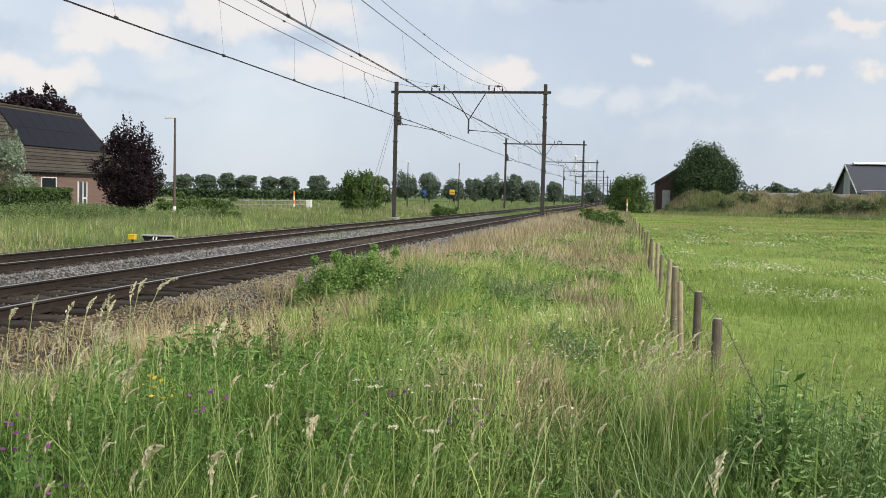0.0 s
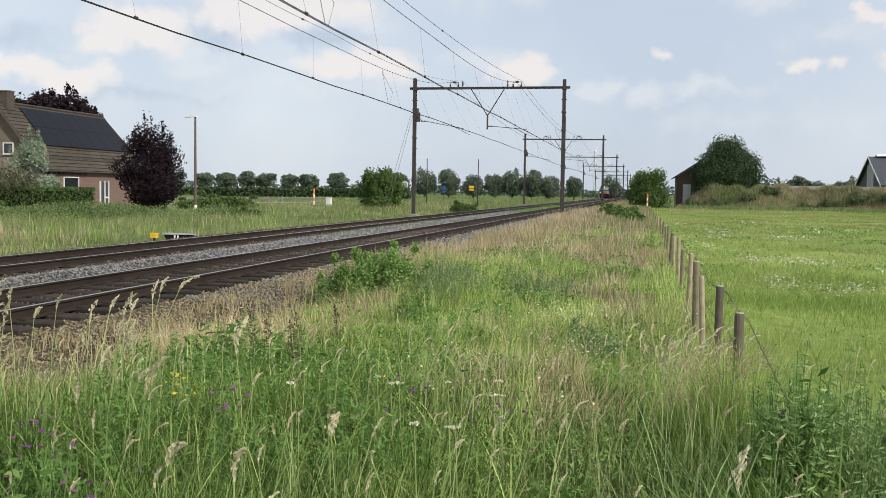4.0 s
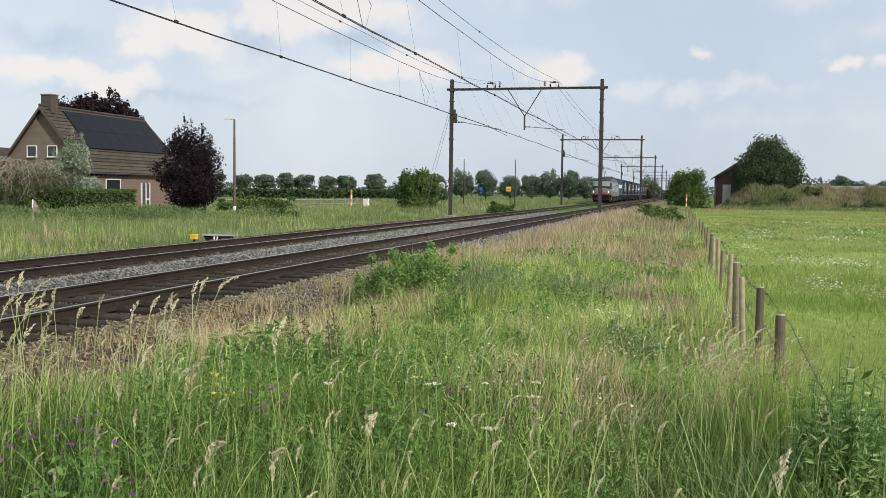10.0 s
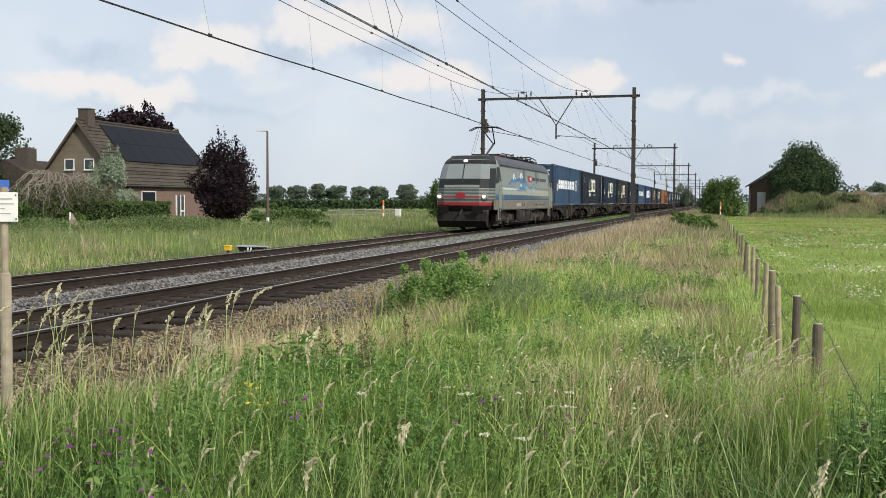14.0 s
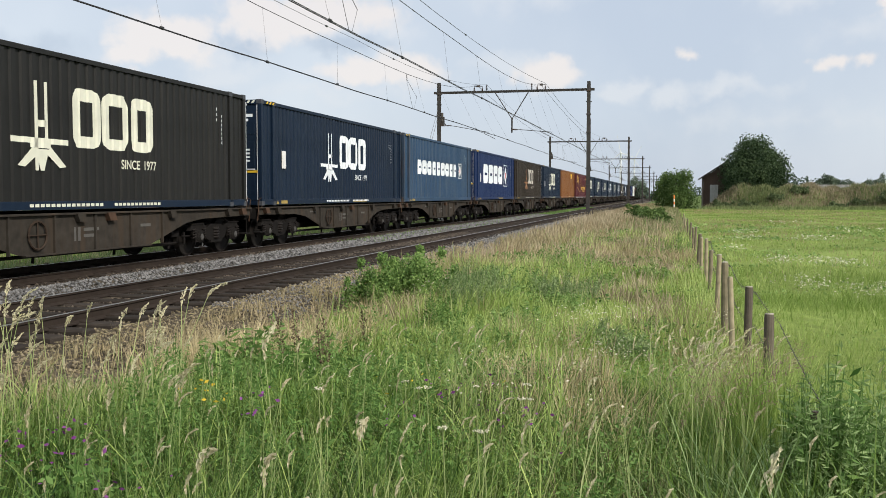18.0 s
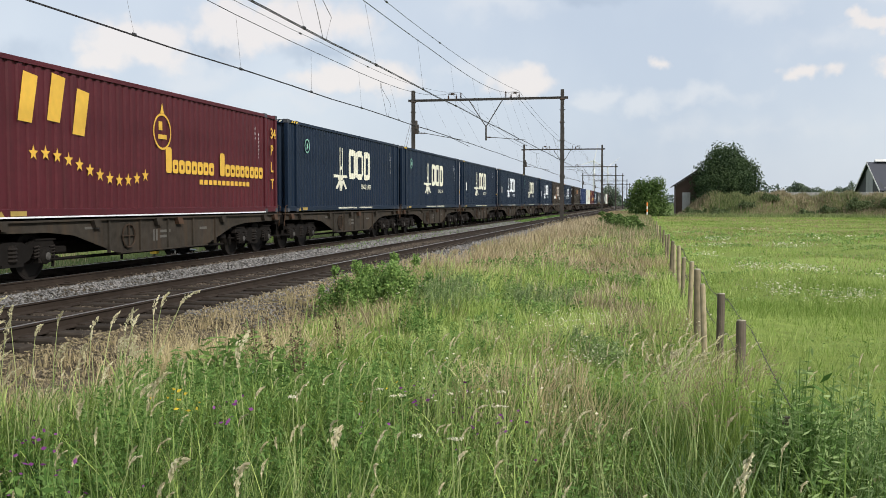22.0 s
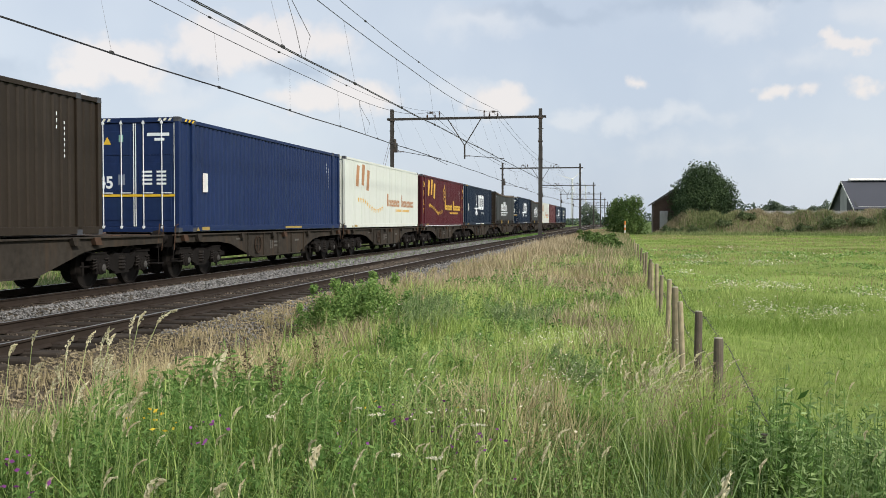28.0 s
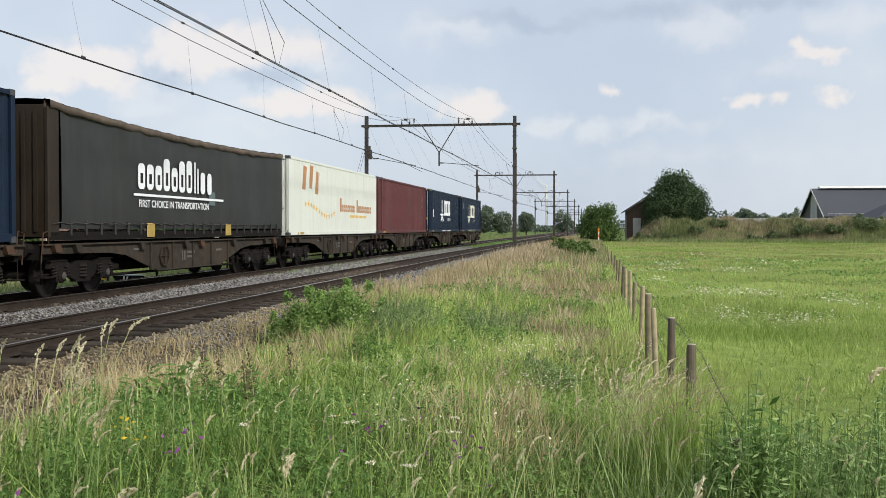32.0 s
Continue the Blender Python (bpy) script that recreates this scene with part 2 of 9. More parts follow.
def faded_paint(name, axis, stops, rough=0.45):
    """Sprayed livery paint that fades along one axis of the object: stops of (place, colour)."""
    m = material(name, stops[0][1], rough, bump=0.05)
    nt = m.node_tree
    n, link = nt.nodes.new, nt.links.new
    tc, sep, rng_, ramp, noise, add = n("ShaderNodeTexCoord"), n("ShaderNodeSeparateXYZ"), n("ShaderNodeMapRange"), n("ShaderNodeValToRGB"), n("ShaderNodeTexNoise"), n("ShaderNodeMath")
    link(tc.outputs["Object"], sep.inputs[0])
    link(tc.outputs["Object"], noise.inputs["Vector"])
    noise.inputs["Scale"].default_value, noise.inputs["Detail"].default_value = 2.5, 4.0
    lo, hi = stops[0][0], stops[-1][0]
    rng_.inputs["From Min"].default_value, rng_.inputs["From Max"].default_value = lo, hi
    link(sep.outputs[axis], rng_.inputs["Value"])
    add.operation = "MULTIPLY_ADD"
    add.inputs[1].default_value = 0.22
    link(noise.outputs[0], add.inputs[0])
    link(rng_.outputs[0], add.inputs[2])
    e = ramp.color_ramp.elements
    e[0].position, e[0].color = 0.1, (*stops[0][1], 1)
    e[1].position, e[1].color = 1.0, (*stops[-1][1], 1)
    for place, colour in stops[1:-1]:
        q = e.new(0.1 + 0.9 * (place - lo) / (hi - lo))
        q.color = (*colour, 1)
    link(add.outputs[0], ramp.inputs[0])
    link(ramp.outputs[0], nt.nodes["Principled BSDF"].inputs["Base Color"])
    return m


def brick_material(name, a, b, mortar, width, height):
    m = material(name, a, 0.85, bump=0.3)
    nt = m.node_tree
    bsdf = nt.nodes["Principled BSDF"]
    n, link = nt.nodes.new, nt.links.new
    tc, br, sep, com, add = n("ShaderNodeTexCoord"), n("ShaderNodeTexBrick"), n("ShaderNodeSeparateXYZ"), n("ShaderNodeCombineXYZ"), n("ShaderNodeMath")
    link(tc.outputs["Object"], sep.inputs[0])
    link(sep.outputs[0], add.inputs[0])
    link(sep.outputs[1], add.inputs[1])
    link(add.outputs[0], com.inputs[0])
    link(sep.outputs[2], com.inputs[1])
    link(com.outputs[0], br.inputs["Vector"])
    br.inputs["Scale"].default_value = 1.0
    br.inputs["Brick Width"].default_value, br.inputs["Row Height"].default_value = width, height
    br.inputs["Mortar Size"].default_value = 0.008
    for k, c in zip(("Color1", "Color2", "Mortar"), (a, b, mortar)):
        br.inputs[k].default_value = (*c, 1)
    link(br.outputs[0], bsdf.inputs["Base Color"])
    return m


def glass_material(name, color=(0.02, 0.025, 0.03), rough=0.06):
    m = bpy.data.materials.new(name)
    m.use_nodes = True
    b = m.node_tree.nodes["Principled BSDF"]
    b.inputs["Base Color"].default_value = (*color, 1)
    b.inputs["Roughness"].default_value = rough
    b.inputs["Specular IOR Level"].default_value = 0.7
    return m


def glow_material(name, color, strength):
    m = glass_material(name, color, 0.3)
    b = m.node_tree.nodes["Principled BSDF"]
    b.inputs["Emission Color"].default_value = (*color, 1)
    b.inputs["Emission Strength"].default_value = strength
    return m


STEEL = material("weathered_steel", (0.075, 0.07, 0.065), 0.65, 0.3, vary=0.35, dirt=(0.10, 0.06, 0.04), spec=0.12)
GREY_STEEL = material("galvanised_steel", (0.062, 0.058, 0.054), 0.65, 0.2, vary=0.3, dirt=(0.09, 0.08, 0.075), spec=0.12)
RAIL_RUST = material("rusty_rail_web", (0.038, 0.029, 0.023), 0.8, 0.2, vary=0.35, spec=0.12)
RAIL_SHINE = material("worn_rail_head", (0.42, 0.41, 0.40), 0.32, 0.9, vary=0.15)
SLEEPER = material("dark_sleeper", (0.04, 0.033, 0.027), 0.9, vary=0.4, bump=0.4, rnd=0.25, spec=0.12)
BALLAST_GREY = material("grey_ballast", (0.172, 0.168, 0.162), 0.9, vary=0.3, island=0.5, bump=0.2, spec=0.12)
BALLAST_BROWN = material("rusty_ballast", (0.10, 0.082, 0.064), 0.9, vary=0.35, island=0.45, bump=0.2, spec=0.12)
BED = material("ballast_bed", (0.085, 0.07, 0.05), 0.95, vary=0.5, grain=14, bump=0.9, spec=0.12)
WIRE = material("copper_wire", (0.045, 0.043, 0.042), 0.5, 0.6, vary=0.1, bump=0)
CERAMIC = material("brown_insulator", (0.06, 0.035, 0.025), 0.25, vary=0.1, bump=0)
TURF = material("soil_and_turf", (0.10, 0.145, 0.04), 0.95, vary=0.45, grain=3.0, stain=0.15, bump=0.6, spec=0.12)
CLAMP_CONCRETE = material("pale_concrete", (0.36, 0.36, 0.34), 0.9, vary=0.3, dirt=(0.2, 0.2, 0.18))
BARK = material("bark", (0.07, 0.055, 0.042), 0.9, vary=0.4, bump=0.6, spec=0.12)
DUSTY_STONE = material("dusty_stone", (0.215, 0.178, 0.115), 0.9, vary=0.3, island=0.5, bump=0.2, spec=0.12)
FENCE_WOOD = material("weathered_fence_wood", (0.28, 0.235, 0.15), 0.85, vary=0.4, grain=9, bump=0.5, rnd=0.45, dirt=(0.08, 0.07, 0.055))
OLD_WOOD = material("grey_old_fence_wood", (0.10, 0.082, 0.06), 0.9, vary=0.45, grain=9, bump=0.6, rnd=0.3, dirt=(0.05, 0.045, 0.035))
CUT_WOOD = material("pale_cut_wood", (0.42, 0.38, 0.31), 0.85, vary=0.25)
WHITE_PAINT = material("white_paint", (0.72, 0.71, 0.68), 0.5, vary=0.12)
YELLOW = material("yellow_paint", (0.72, 0.46, 0.03), 0.5, vary=0.12)
ORANGE = material("orange_plastic", (0.75, 0.22, 0.03), 0.5, vary=0.1)
BLACK = material("black_rubber", (0.02, 0.02, 0.02), 0.7, vary=0.2)
GREEN_GRASS = two_tone("green_grass", (0.021, 0.066, 0.008), (0.27, 0.40, 0.085), trans=0.3, rough=0.55, spec=0.3)
# darker copy of the grass tones, carrying the shade of the gaps
UNDERGRASS = two_tone("shaded_undergrowth_grass", (0.03, 0.07, 0.013), (0.13, 0.22, 0.05), trans=0.3)
VERGE_GRASS = two_tone("verge_grass", (0.205, 0.315, 0.052), (0.54, 0.63, 0.225), trans=0.3, patch=0.5, rough=0.6, spec=0.35)
BUSH_LEAF = two_tone("bush_leaves", (0.10, 0.20, 0.05), (0.36, 0.50, 0.155), trans=0.3, spec=0.15)
DRY_GRASS = two_tone("dry_grass", (0.29, 0.26, 0.135), (0.56, 0.48, 0.30))
MEADOW = material("meadow_sward", (0.20, 0.26, 0.065), 0.95, vary=0.5, grain=5.0, stain=0.18, bump=0.8, spec=0.12)
FIELD_GRASS = two_tone("meadow_grass", (0.15, 0.25, 0.042), (0.41, 0.49, 0.165), patch=0.22, trans=0.35)
ROUGH_GRASS = two_tone("rough_grass", (0.13, 0.185, 0.06), (0.32, 0.365, 0.165), patch=0.3, trans=0.35)
SEED_STEM = two_tone("pale_green_stems", (0.20, 0.29, 0.09), (0.52, 0.56, 0.26), trans=0.2)
HERB_LIGHT = two_tone("light_herb_leaves", (0.13, 0.24, 0.06), (0.36, 0.48, 0.17), trans=0.3)
TAN_STEM = two_tone("tan_seeding_grass", (0.31, 0.265, 0.155), (0.60, 0.50, 0.345))
SEED_HAZE = two_tone("reddish_seed_haze", (0.26, 0.20, 0.11), (0.50, 0.39, 0.25))
REED = two_tone("reed_blades", (0.15, 0.26, 0.08), (0.38, 0.50, 0.22), trans=0.3, rough=0.5, spec=0.4)
MID_GRASS = two_tone("open_verge_grass", (0.125, 0.235, 0.034), (0.48, 0.59, 0.18), trans=0.3, patch=0.8, rough=0.6, spec=0.3)
THATCH = two_tone("brown_dead_grass", (0.13, 0.11, 0.06), (0.34, 0.28, 0.17))
VERGE_STRAW = two_tone("verge_straw", (0.27, 0.24, 0.12), (0.54, 0.44, 0.27))
STRAW = two_tone("golden_straw", (0.36, 0.31, 0.15), (0.68, 0.58, 0.36))
SEED = two_tone("seed_heads", (0.50, 0.45, 0.27), (0.80, 0.75, 0.54))
HERB = two_tone("herb_leaves", (0.07, 0.16, 0.032), (0.255, 0.395, 0.115), trans=0.3)
NETTLE = two_tone("nettle_leaves", (0.115, 0.205, 0.06), (0.42, 0.54, 0.23), trans=0.3)
MUGWORT = two_tone("mugwort_leaves", (0.14, 0.21, 0.085), (0.40, 0.475, 0.24), trans=0.3, spec=0.15)
LEAF = two_tone("tree_leaves", (0.028, 0.052, 0.024), (0.085, 0.13, 0.055))
# haze of the distance is put into these paler, bluer leaf tones
LEAF_FAR = two_tone("haze_tinted_leaves", (0.085, 0.12, 0.085), (0.175, 0.22, 0.15))
BANK_LEAF = two_tone("bank_bush_leaves", (0.075, 0.11, 0.05), (0.20, 0.245, 0.11))
COPPER_LEAF = two_tone("copper_beech_leaves", (0.014, 0.009, 0.012), (0.036, 0.02, 0.026))
WILLOW_LEAF = two_tone("silver_willow_leaves", (0.19, 0.25, 0.16), (0.40, 0.46, 0.34))
HEDGE_LEAF = two_tone("hedge_leaves", (0.05, 0.095, 0.025), (0.14, 0.21, 0.06))
PETAL_WHITE = two_tone("white_petals", (0.66, 0.62, 0.46), (0.84, 0.81, 0.66))
PETAL_CREAM = two_tone("cream_petals", (0.52, 0.52, 0.36), (0.82, 0.80, 0.64))
PETAL_PURPLE = two_tone("purple_petals", (0.17, 0.04, 0.18), (0.33, 0.12, 0.34))
PETAL_YELLOW = two_tone("yellow_petals", (0.60, 0.42, 0.03), (0.75, 0.58, 0.08))


# ---- mesh helpers ----
class Shape:
    """Collects vertices and faces of one part."""

    def __init__(self):
        self.v, self.f = [], []

    def add(self, verts, faces):
        k = len(self.v)
        self.v += [tuple(p) for p in verts]
        self.f += [tuple(i + k for i in f) for f in faces]
        return self

    def box(self, x0, x1, y0, y1, z0, z1, c=0.0):
        if c <= 0:
            p = [(x, y, z) for z in (z0, z1) for y in (y0, y1) for x in (x0, x1)]
            return self.add(p, [(0, 2, 3, 1), (4, 5, 7, 6), (0, 1, 5, 4), (2, 6, 7, 3), (0, 4, 6, 2), (1, 3, 7, 5)])
        # edges along z and the top are chamfered
        ring = [(x0 + c, y0), (x1 - c, y0), (x1, y0 + c), (x1, y1 - c), (x1 - c, y1), (x0 + c, y1), (x0, y1 - c), (x0, y0 + c)]
        top = [(x0 + c, y0 + c), (x1 - c, y0 + c), (x1 - c, y0 + c), (x1 - c, y1 - c), (x1 - c, y1 - c), (x0 + c, y1 - c), (x0 + c, y1 - c), (x0 + c, y0 + c)]
        p = [(x, y, z0) for x, y in ring] + [(x, y, z1 - c) for x, y in ring] + [(x, y, z1) for x, y in (top[0], top[2], top[4], top[6])]
        f = [tuple(range(7, -1, -1))] + [(k, (k + 1) % 8, 8 + (k + 1) % 8, 8 + k) for k in range(8)]
        f += [(16, 17, 18, 19), (8, 9, 17, 16), (9, 10, 17), (10, 11, 18, 17), (11, 12, 18), (12, 13, 19, 18), (13, 14, 19), (14, 15, 16, 19), (15, 8, 16)]
        return self.add(p, f)

    def tube(self, points, r, n=6, r_end=None, caps=True):
        """A round bar along points; the radius may taper to r_end."""
        pts = [Vector(p) for p in points]
        m = len(pts)
        rings = []
        for k, p in enumerate(pts):
            way = (pts[min(k + 1, m - 1)] - pts[max(k - 1, 0)]).normalized()
            side = way.cross(Vector((0, 0, 1)))
            if side.length < 1e-3:
                side = way.cross(Vector((1, 0, 0)))
            side.normalize()
            over = side.cross(way)
            q = r if r_end is None else r + (r_end - r) * k / max(1, m - 1)
            rings += [tuple(p + side * (q * math.cos(a)) + over * (q * math.sin(a))) for a in (2 * math.pi * j / n for j in range(n))]
        f = [(k * n + j, k * n + (j + 1) % n, (k + 1) * n + (j + 1) % n, (k + 1) * n + j) for k in range(m - 1) for j in range(n)]
        if caps:
            f += [tuple(range(n - 1, -1, -1)), tuple(range((m - 1) * n, m * n))]
        return self.add(rings, f)

    def prism(self, outline, axis, a, b):
        """An outline in two axes, drawn out along the third from a to b."""
        def at(u, w, t):
            return {"x": (t, u, w), "y": (u, t, w), "z": (u, w, t)}[axis]
        n = len(outline)
        p = [at(u, w, a) for u, w in outline] + [at(u, w, b) for u, w in outline]
        return self.add(p, [tuple(range(n)), tuple(range(2 * n - 1, n - 1, -1))] + [(k, k + n, (k + 1) % n + n, (k + 1) % n) for k in range(n)])

    def lathe(self, base, profile, n=12, axis="z"):
        """Radius and height pairs turned round an axis at base."""
        p = []
        for r, h in profile:
            for j in range(n):
                a = 2 * math.pi * j / n
                u, w = r * math.cos(a), r * math.sin(a)
                o = {"z": (u, w, h), "x": (h, u, w), "y": (u, h, w)}[axis]
                p.append((base[0] + o[0], base[1] + o[1], base[2] + o[2]))
        m = len(profile)
        f = [(k * n + j, k * n + (j + 1) % n, (k + 1) * n + (j + 1) % n, (k + 1) * n + j) for k in range(m - 1) for j in range(n)]
        f += [tuple(range(n - 1, -1, -1)), tuple(range((m - 1) * n, m * n))]
        return self.add(p, f)

    def mesh(self, name, mat, smooth=False):
        me = bpy.data.meshes.new(name)
        me.from_pydata(self.v, [], self.f)
        me.update()
        bm = bmesh.new()
        bm.from_mesh(me)
        bmesh.ops.recalc_face_normals(bm, faces=bm.faces)
        bm.to_mesh(me)
        bm.free()
        if mat:
            me.materials.append(mat)
        if smooth:
            me.polygons.foreach_set("use_smooth", [True] * len(me.polygons))
        return me


def part(name, shape, mat, parent, label="", at=None, smooth=False, kind=""):
    me = shape if isinstance(shape, bpy.types.Mesh) else shape.mesh(name, mat, smooth)
    ob = new(name, me)
    if parent:
        ob.parent = parent
    if at is not None:
        ob.matrix_basis = at
    return tagged(ob, label, kind=kind)


def thing(name, label, category, at=None, group="", kind=""):
    ob = new(name)
    ob.empty_display_size = 0.3
    if at is not None:
        ob.matrix_basis = at
    return tagged(ob, label, category, group, kind)


def raw(name, verts, faces, mat, label="", category="", kind="stuff", parent=None):
    """One object from arrays: verts (n, 3) and a list of (count, corners) face arrays."""
    me = bpy.data.meshes.new(name)
    loops = np.concatenate([f.ravel() for f in faces]).astype(np.int32)
    totals = np.concatenate([np.full(len(f), f.shape[1]) for f in faces]).astype(np.int32)
    starts = np.concatenate([[0], np.cumsum(totals)[:-1]]).astype(np.int32)
    me.vertices.add(len(verts))
    me.vertices.foreach_set("co", np.asarray(verts, np.float32).ravel())
    me.loops.add(len(loops))
    me.loops.foreach_set("vertex_index", loops)
    me.polygons.add(len(totals))
    me.polygons.foreach_set("loop_start", starts)
    me.polygons.foreach_set("loop_total", totals)
    me.update(calc_edges=True)
    me.materials.append(mat)
    ob = new(name, me)
    if parent:
        ob.parent = parent
    return tagged(ob, label, category, kind=kind)


rng = np.random.default_rng(7)

# ---- ground, tracks ----
RAILS = (-7.302, -8.807, -11.355, -12.86)
NEAR_TRACK, FAR_TRACK = -8.05, -12.09
PORTAL_Y, PORTAL_STEP = 69.4, 67.1


def ground_z(x, y):
    """Height of the ground sheet: a shallow dip under the tracks, a rough verge and a flat meadow."""
    x, y = np.asarray(x, float), np.asarray(y, float)
    z = np.full(np.broadcast(x, y).shape, -0.42)
    z = z + 0.10 * np.clip(1 - np.abs(x + 2.6) / 3.0, 0, 1)
    near = np.clip(1 - (np.hypot(x, y) - 40) / 120, 0, 1)
    z = z + near * 0.05 * (np.sin(x * 1.3 + 0.4 * y) + np.sin(0.9 * y - 0.5 * x + 1.0)) * (x > -6)
    z = z - 0.12 * ((x > -15.6) & (x < -6.0))
    z = z - 0.05 * (x < -16)
    # a ditch under the fence line
    z = z - 0.06 * np.exp(-((x - 0.2) / 0.7) ** 2)
    return z


def build_ground():
    def steps(fine, a, b):
        out = list(np.arange(a, b + 1e-6, fine))
        s, p = fine, a
        while p > -2600:
            s *= 1.5
            p -= s
            out.insert(0, p)
        s, p = fine, b
        while p < 3200:
            s *= 1.5
            p += s
            out.append(p)
        return np.array(out)
    xs, ys = steps(0.6, -24, 14), steps(1.0, -4, 70)
    X, Y = np.meshgrid(xs, ys)
    Z = ground_z(X, Y)
    nx, ny = len(xs), len(ys)
    idx = np.arange(nx * ny).reshape(ny, nx)
    f = np.stack([idx[:-1, :-1], idx[:-1, 1:], idx[1:, 1:], idx[1:, :-1]], -1).reshape(-1, 4)
    ob = raw("ground", np.stack([X, Y, Z], -1).reshape(-1, 3), [f], TURF, "green and brown turf of flat farmland", "ground", "structure")
    ob.data.polygons.foreach_set("use_smooth", [True] * len(ob.data.polygons))


build_ground()


def bed_z(x):
    """Top of the ballast across both tracks."""
    return np.interp(x, [-16.6, -15.2, -14.3, -12.2, -10.75, -10.1, -9.4, -8.1, -6.6, -6.0, -5.3],
                     [-0.55, -0.27, -0.2, -0.205, -0.16, -0.09, -0.15, -0.205, -0.21, -0.28, -0.5])


def build_bed():
    xs = np.linspace(-16.6, -5.3, 46)
    ys = np.concatenate([np.arange(-440, -30, 10.0), np.arange(-30, 60, 0.5), np.arange(60, 200, 2.0), np.arange(200, 1001, 16.0)])
    X, Y = np.meshgrid(xs, ys)
    Z = bed_z(X) + 0.018 * np.sin(X * 7 + Y * 3) * np.sin(Y * 4.3 - X)
    n, m = len(xs), len(ys)
    idx = np.arange(n * m).reshape(m, n)
    f = np.stack([idx[:-1, :-1], idx[:-1, 1:], idx[1:, 1:], idx[1:, :-1]], -1).reshape(-1, 4)
    raw("ballast_bed", np.stack([X, Y, Z], -1).reshape(-1, 3), [f], BED, "bed of dusty brown ballast under both tracks", "ballast", "structure")


build_bed()


def stones(name, n, xr, yr, size, mat, label, power=1.6):
    """Loose broken stones lying on the bed, denser near by."""
    y = yr[0] + (yr[1] - yr[0]) * rng.random(n) ** power
    x = rng.uniform(xr[0], xr[1], n)
    s = rng.uniform(size[0], size[1], n) * np.clip(y / 16, 0.9, 2.2)
    c = np.stack([x, y, np.maximum(bed_z(x), ground_z(x, y)) + s * 0.25], -1)
    base = np.array([(1, 0, 0), (0, 1, 0), (-1, 0, 0), (0, -1, 0), (0, 0, 0.8)])
    v = base[None] * s[:, None, None] * rng.uniform(0.55, 1.25, (n, 5, 1))
    a = rng.uniform(0, 6.28, n)
    ca, sa = np.cos(a)[:, None], np.sin(a)[:, None]
    v = np.stack([v[..., 0] * ca - v[..., 1] * sa, v[..., 0] * sa + v[..., 1] * ca, v[..., 2] + 0.35 * v[..., 0]], -1) + c[:, None]
    tri = np.array([(0, 1, 4), (1, 2, 4), (2, 3, 4), (3, 0, 4), (0, 3, 2), (0, 2, 1)])
    f = (tri[None] + 5 * np.arange(n)[:, None, None]).reshape(-1, 3)
    return raw(name, v.reshape(-1, 3), [f], mat, label, "ballast")


stones("grey_ballast_stones", 15000, (-10.75, -9.35), (10, 75), (0.022, 0.05), BALLAST_GREY, "clean grey broken ballast between the tracks", 1.4)
stones("shoulder_ballast_stones", 9000, (-6.9, -5.6), (13, 80), (0.018, 0.042), BALLAST_GREY, "grey ballast stones on the shoulder of the track", 1.2)
stones("brown_ballast_stones", 20000, (-9.4, -7.0), (6, 40), (0.016, 0.038), BALLAST_BROWN, "rust-dusted ballast between the near rails", 1.3)
stones("dusty_shoulder_stones", 17000, (-7.0, -4.6), (5, 30), (0.016, 0.036), DUSTY_STONE, "dusty brown stones at the foot of the track bed", 1.1)
stones("far_brown_ballast_stones", 8000, (-14.6, -10.7), (10, 50), (0.025, 0.05), BALLAST_BROWN, "rust-dusted ballast round the far rails", 1.3)


def build_tracks():
    web = [(-0.07, -0.155), (0.07, -0.155), (0.07, -0.14), (0.012, -0.115), (0.012, -0.045), (0.034, -0.03), (0.034, -0.004), (-0.034, -0.004), (-0.034, -0.03), (-0.012, -0.045), (-0.012, -0.115), (-0.07, -0.14)]
    sleeper_mesh = Shape().box(-1.3, 1.3, -0.13, 0.13, -0.30, -0.145, 0.02).mesh("sleeper", SLEEPER)
    plate_mesh = Shape().box(-0.17, 0.17, -0.09, 0.09, -0.146, -0.128, 0.01).mesh("base_plate", RAIL_RUST)
    for centre, pair in ((NEAR_TRACK, RAILS[:2]), (FAR_TRACK, RAILS[2:])):
        track = thing("railway_track", "rusty steel rails on dark wooden sleepers in ballast", "railway track", pose(centre, 0, 0), "two parallel railway tracks", "structure")
        for x in pair:
            r = part("rail", Shape().prism([(u + x - centre, w) for u, w in web], "y", -440, 1000), RAIL_RUST, track, "rust-brown steel rail")
            part("rail_head", Shape().prism([(x - centre - 0.024, -0.006), (x - centre + 0.024, -0.006), (x - centre + 0.018, 0.0), (x - centre - 0.018, 0.0)], "y", -440, 1000), RAIL_SHINE, r, "bright worn running surface")
        start, count = (4.0, 110) if centre == NEAR_TRACK else (14.0, 90)
        for k in range(count):
            y = start + 0.6 * k
            s = part("sleeper", sleeper_mesh, None, track, at=pose(0, y, rng.uniform(-0.008, 0.012), 0, 0, rng.uniform(-0.6, 0.6)))
            for x in pair:
                part("base_plate", plate_mesh, None, s, at=pose(x - centre, 0, 0))
        rest = Shape()
        for k in list(range(-740, 0)) + list(range(count, count + 700)):
            y = start + 0.6 * k
            rest.box(-1.3, 1.3, y - 0.13, y + 0.13, -0.3, -0.145)
        part("distant_sleepers", rest, SLEEPER, track, kind="stuff")


build_tracks()


# ---- overhead line ----
BEAM_Z = 9.08


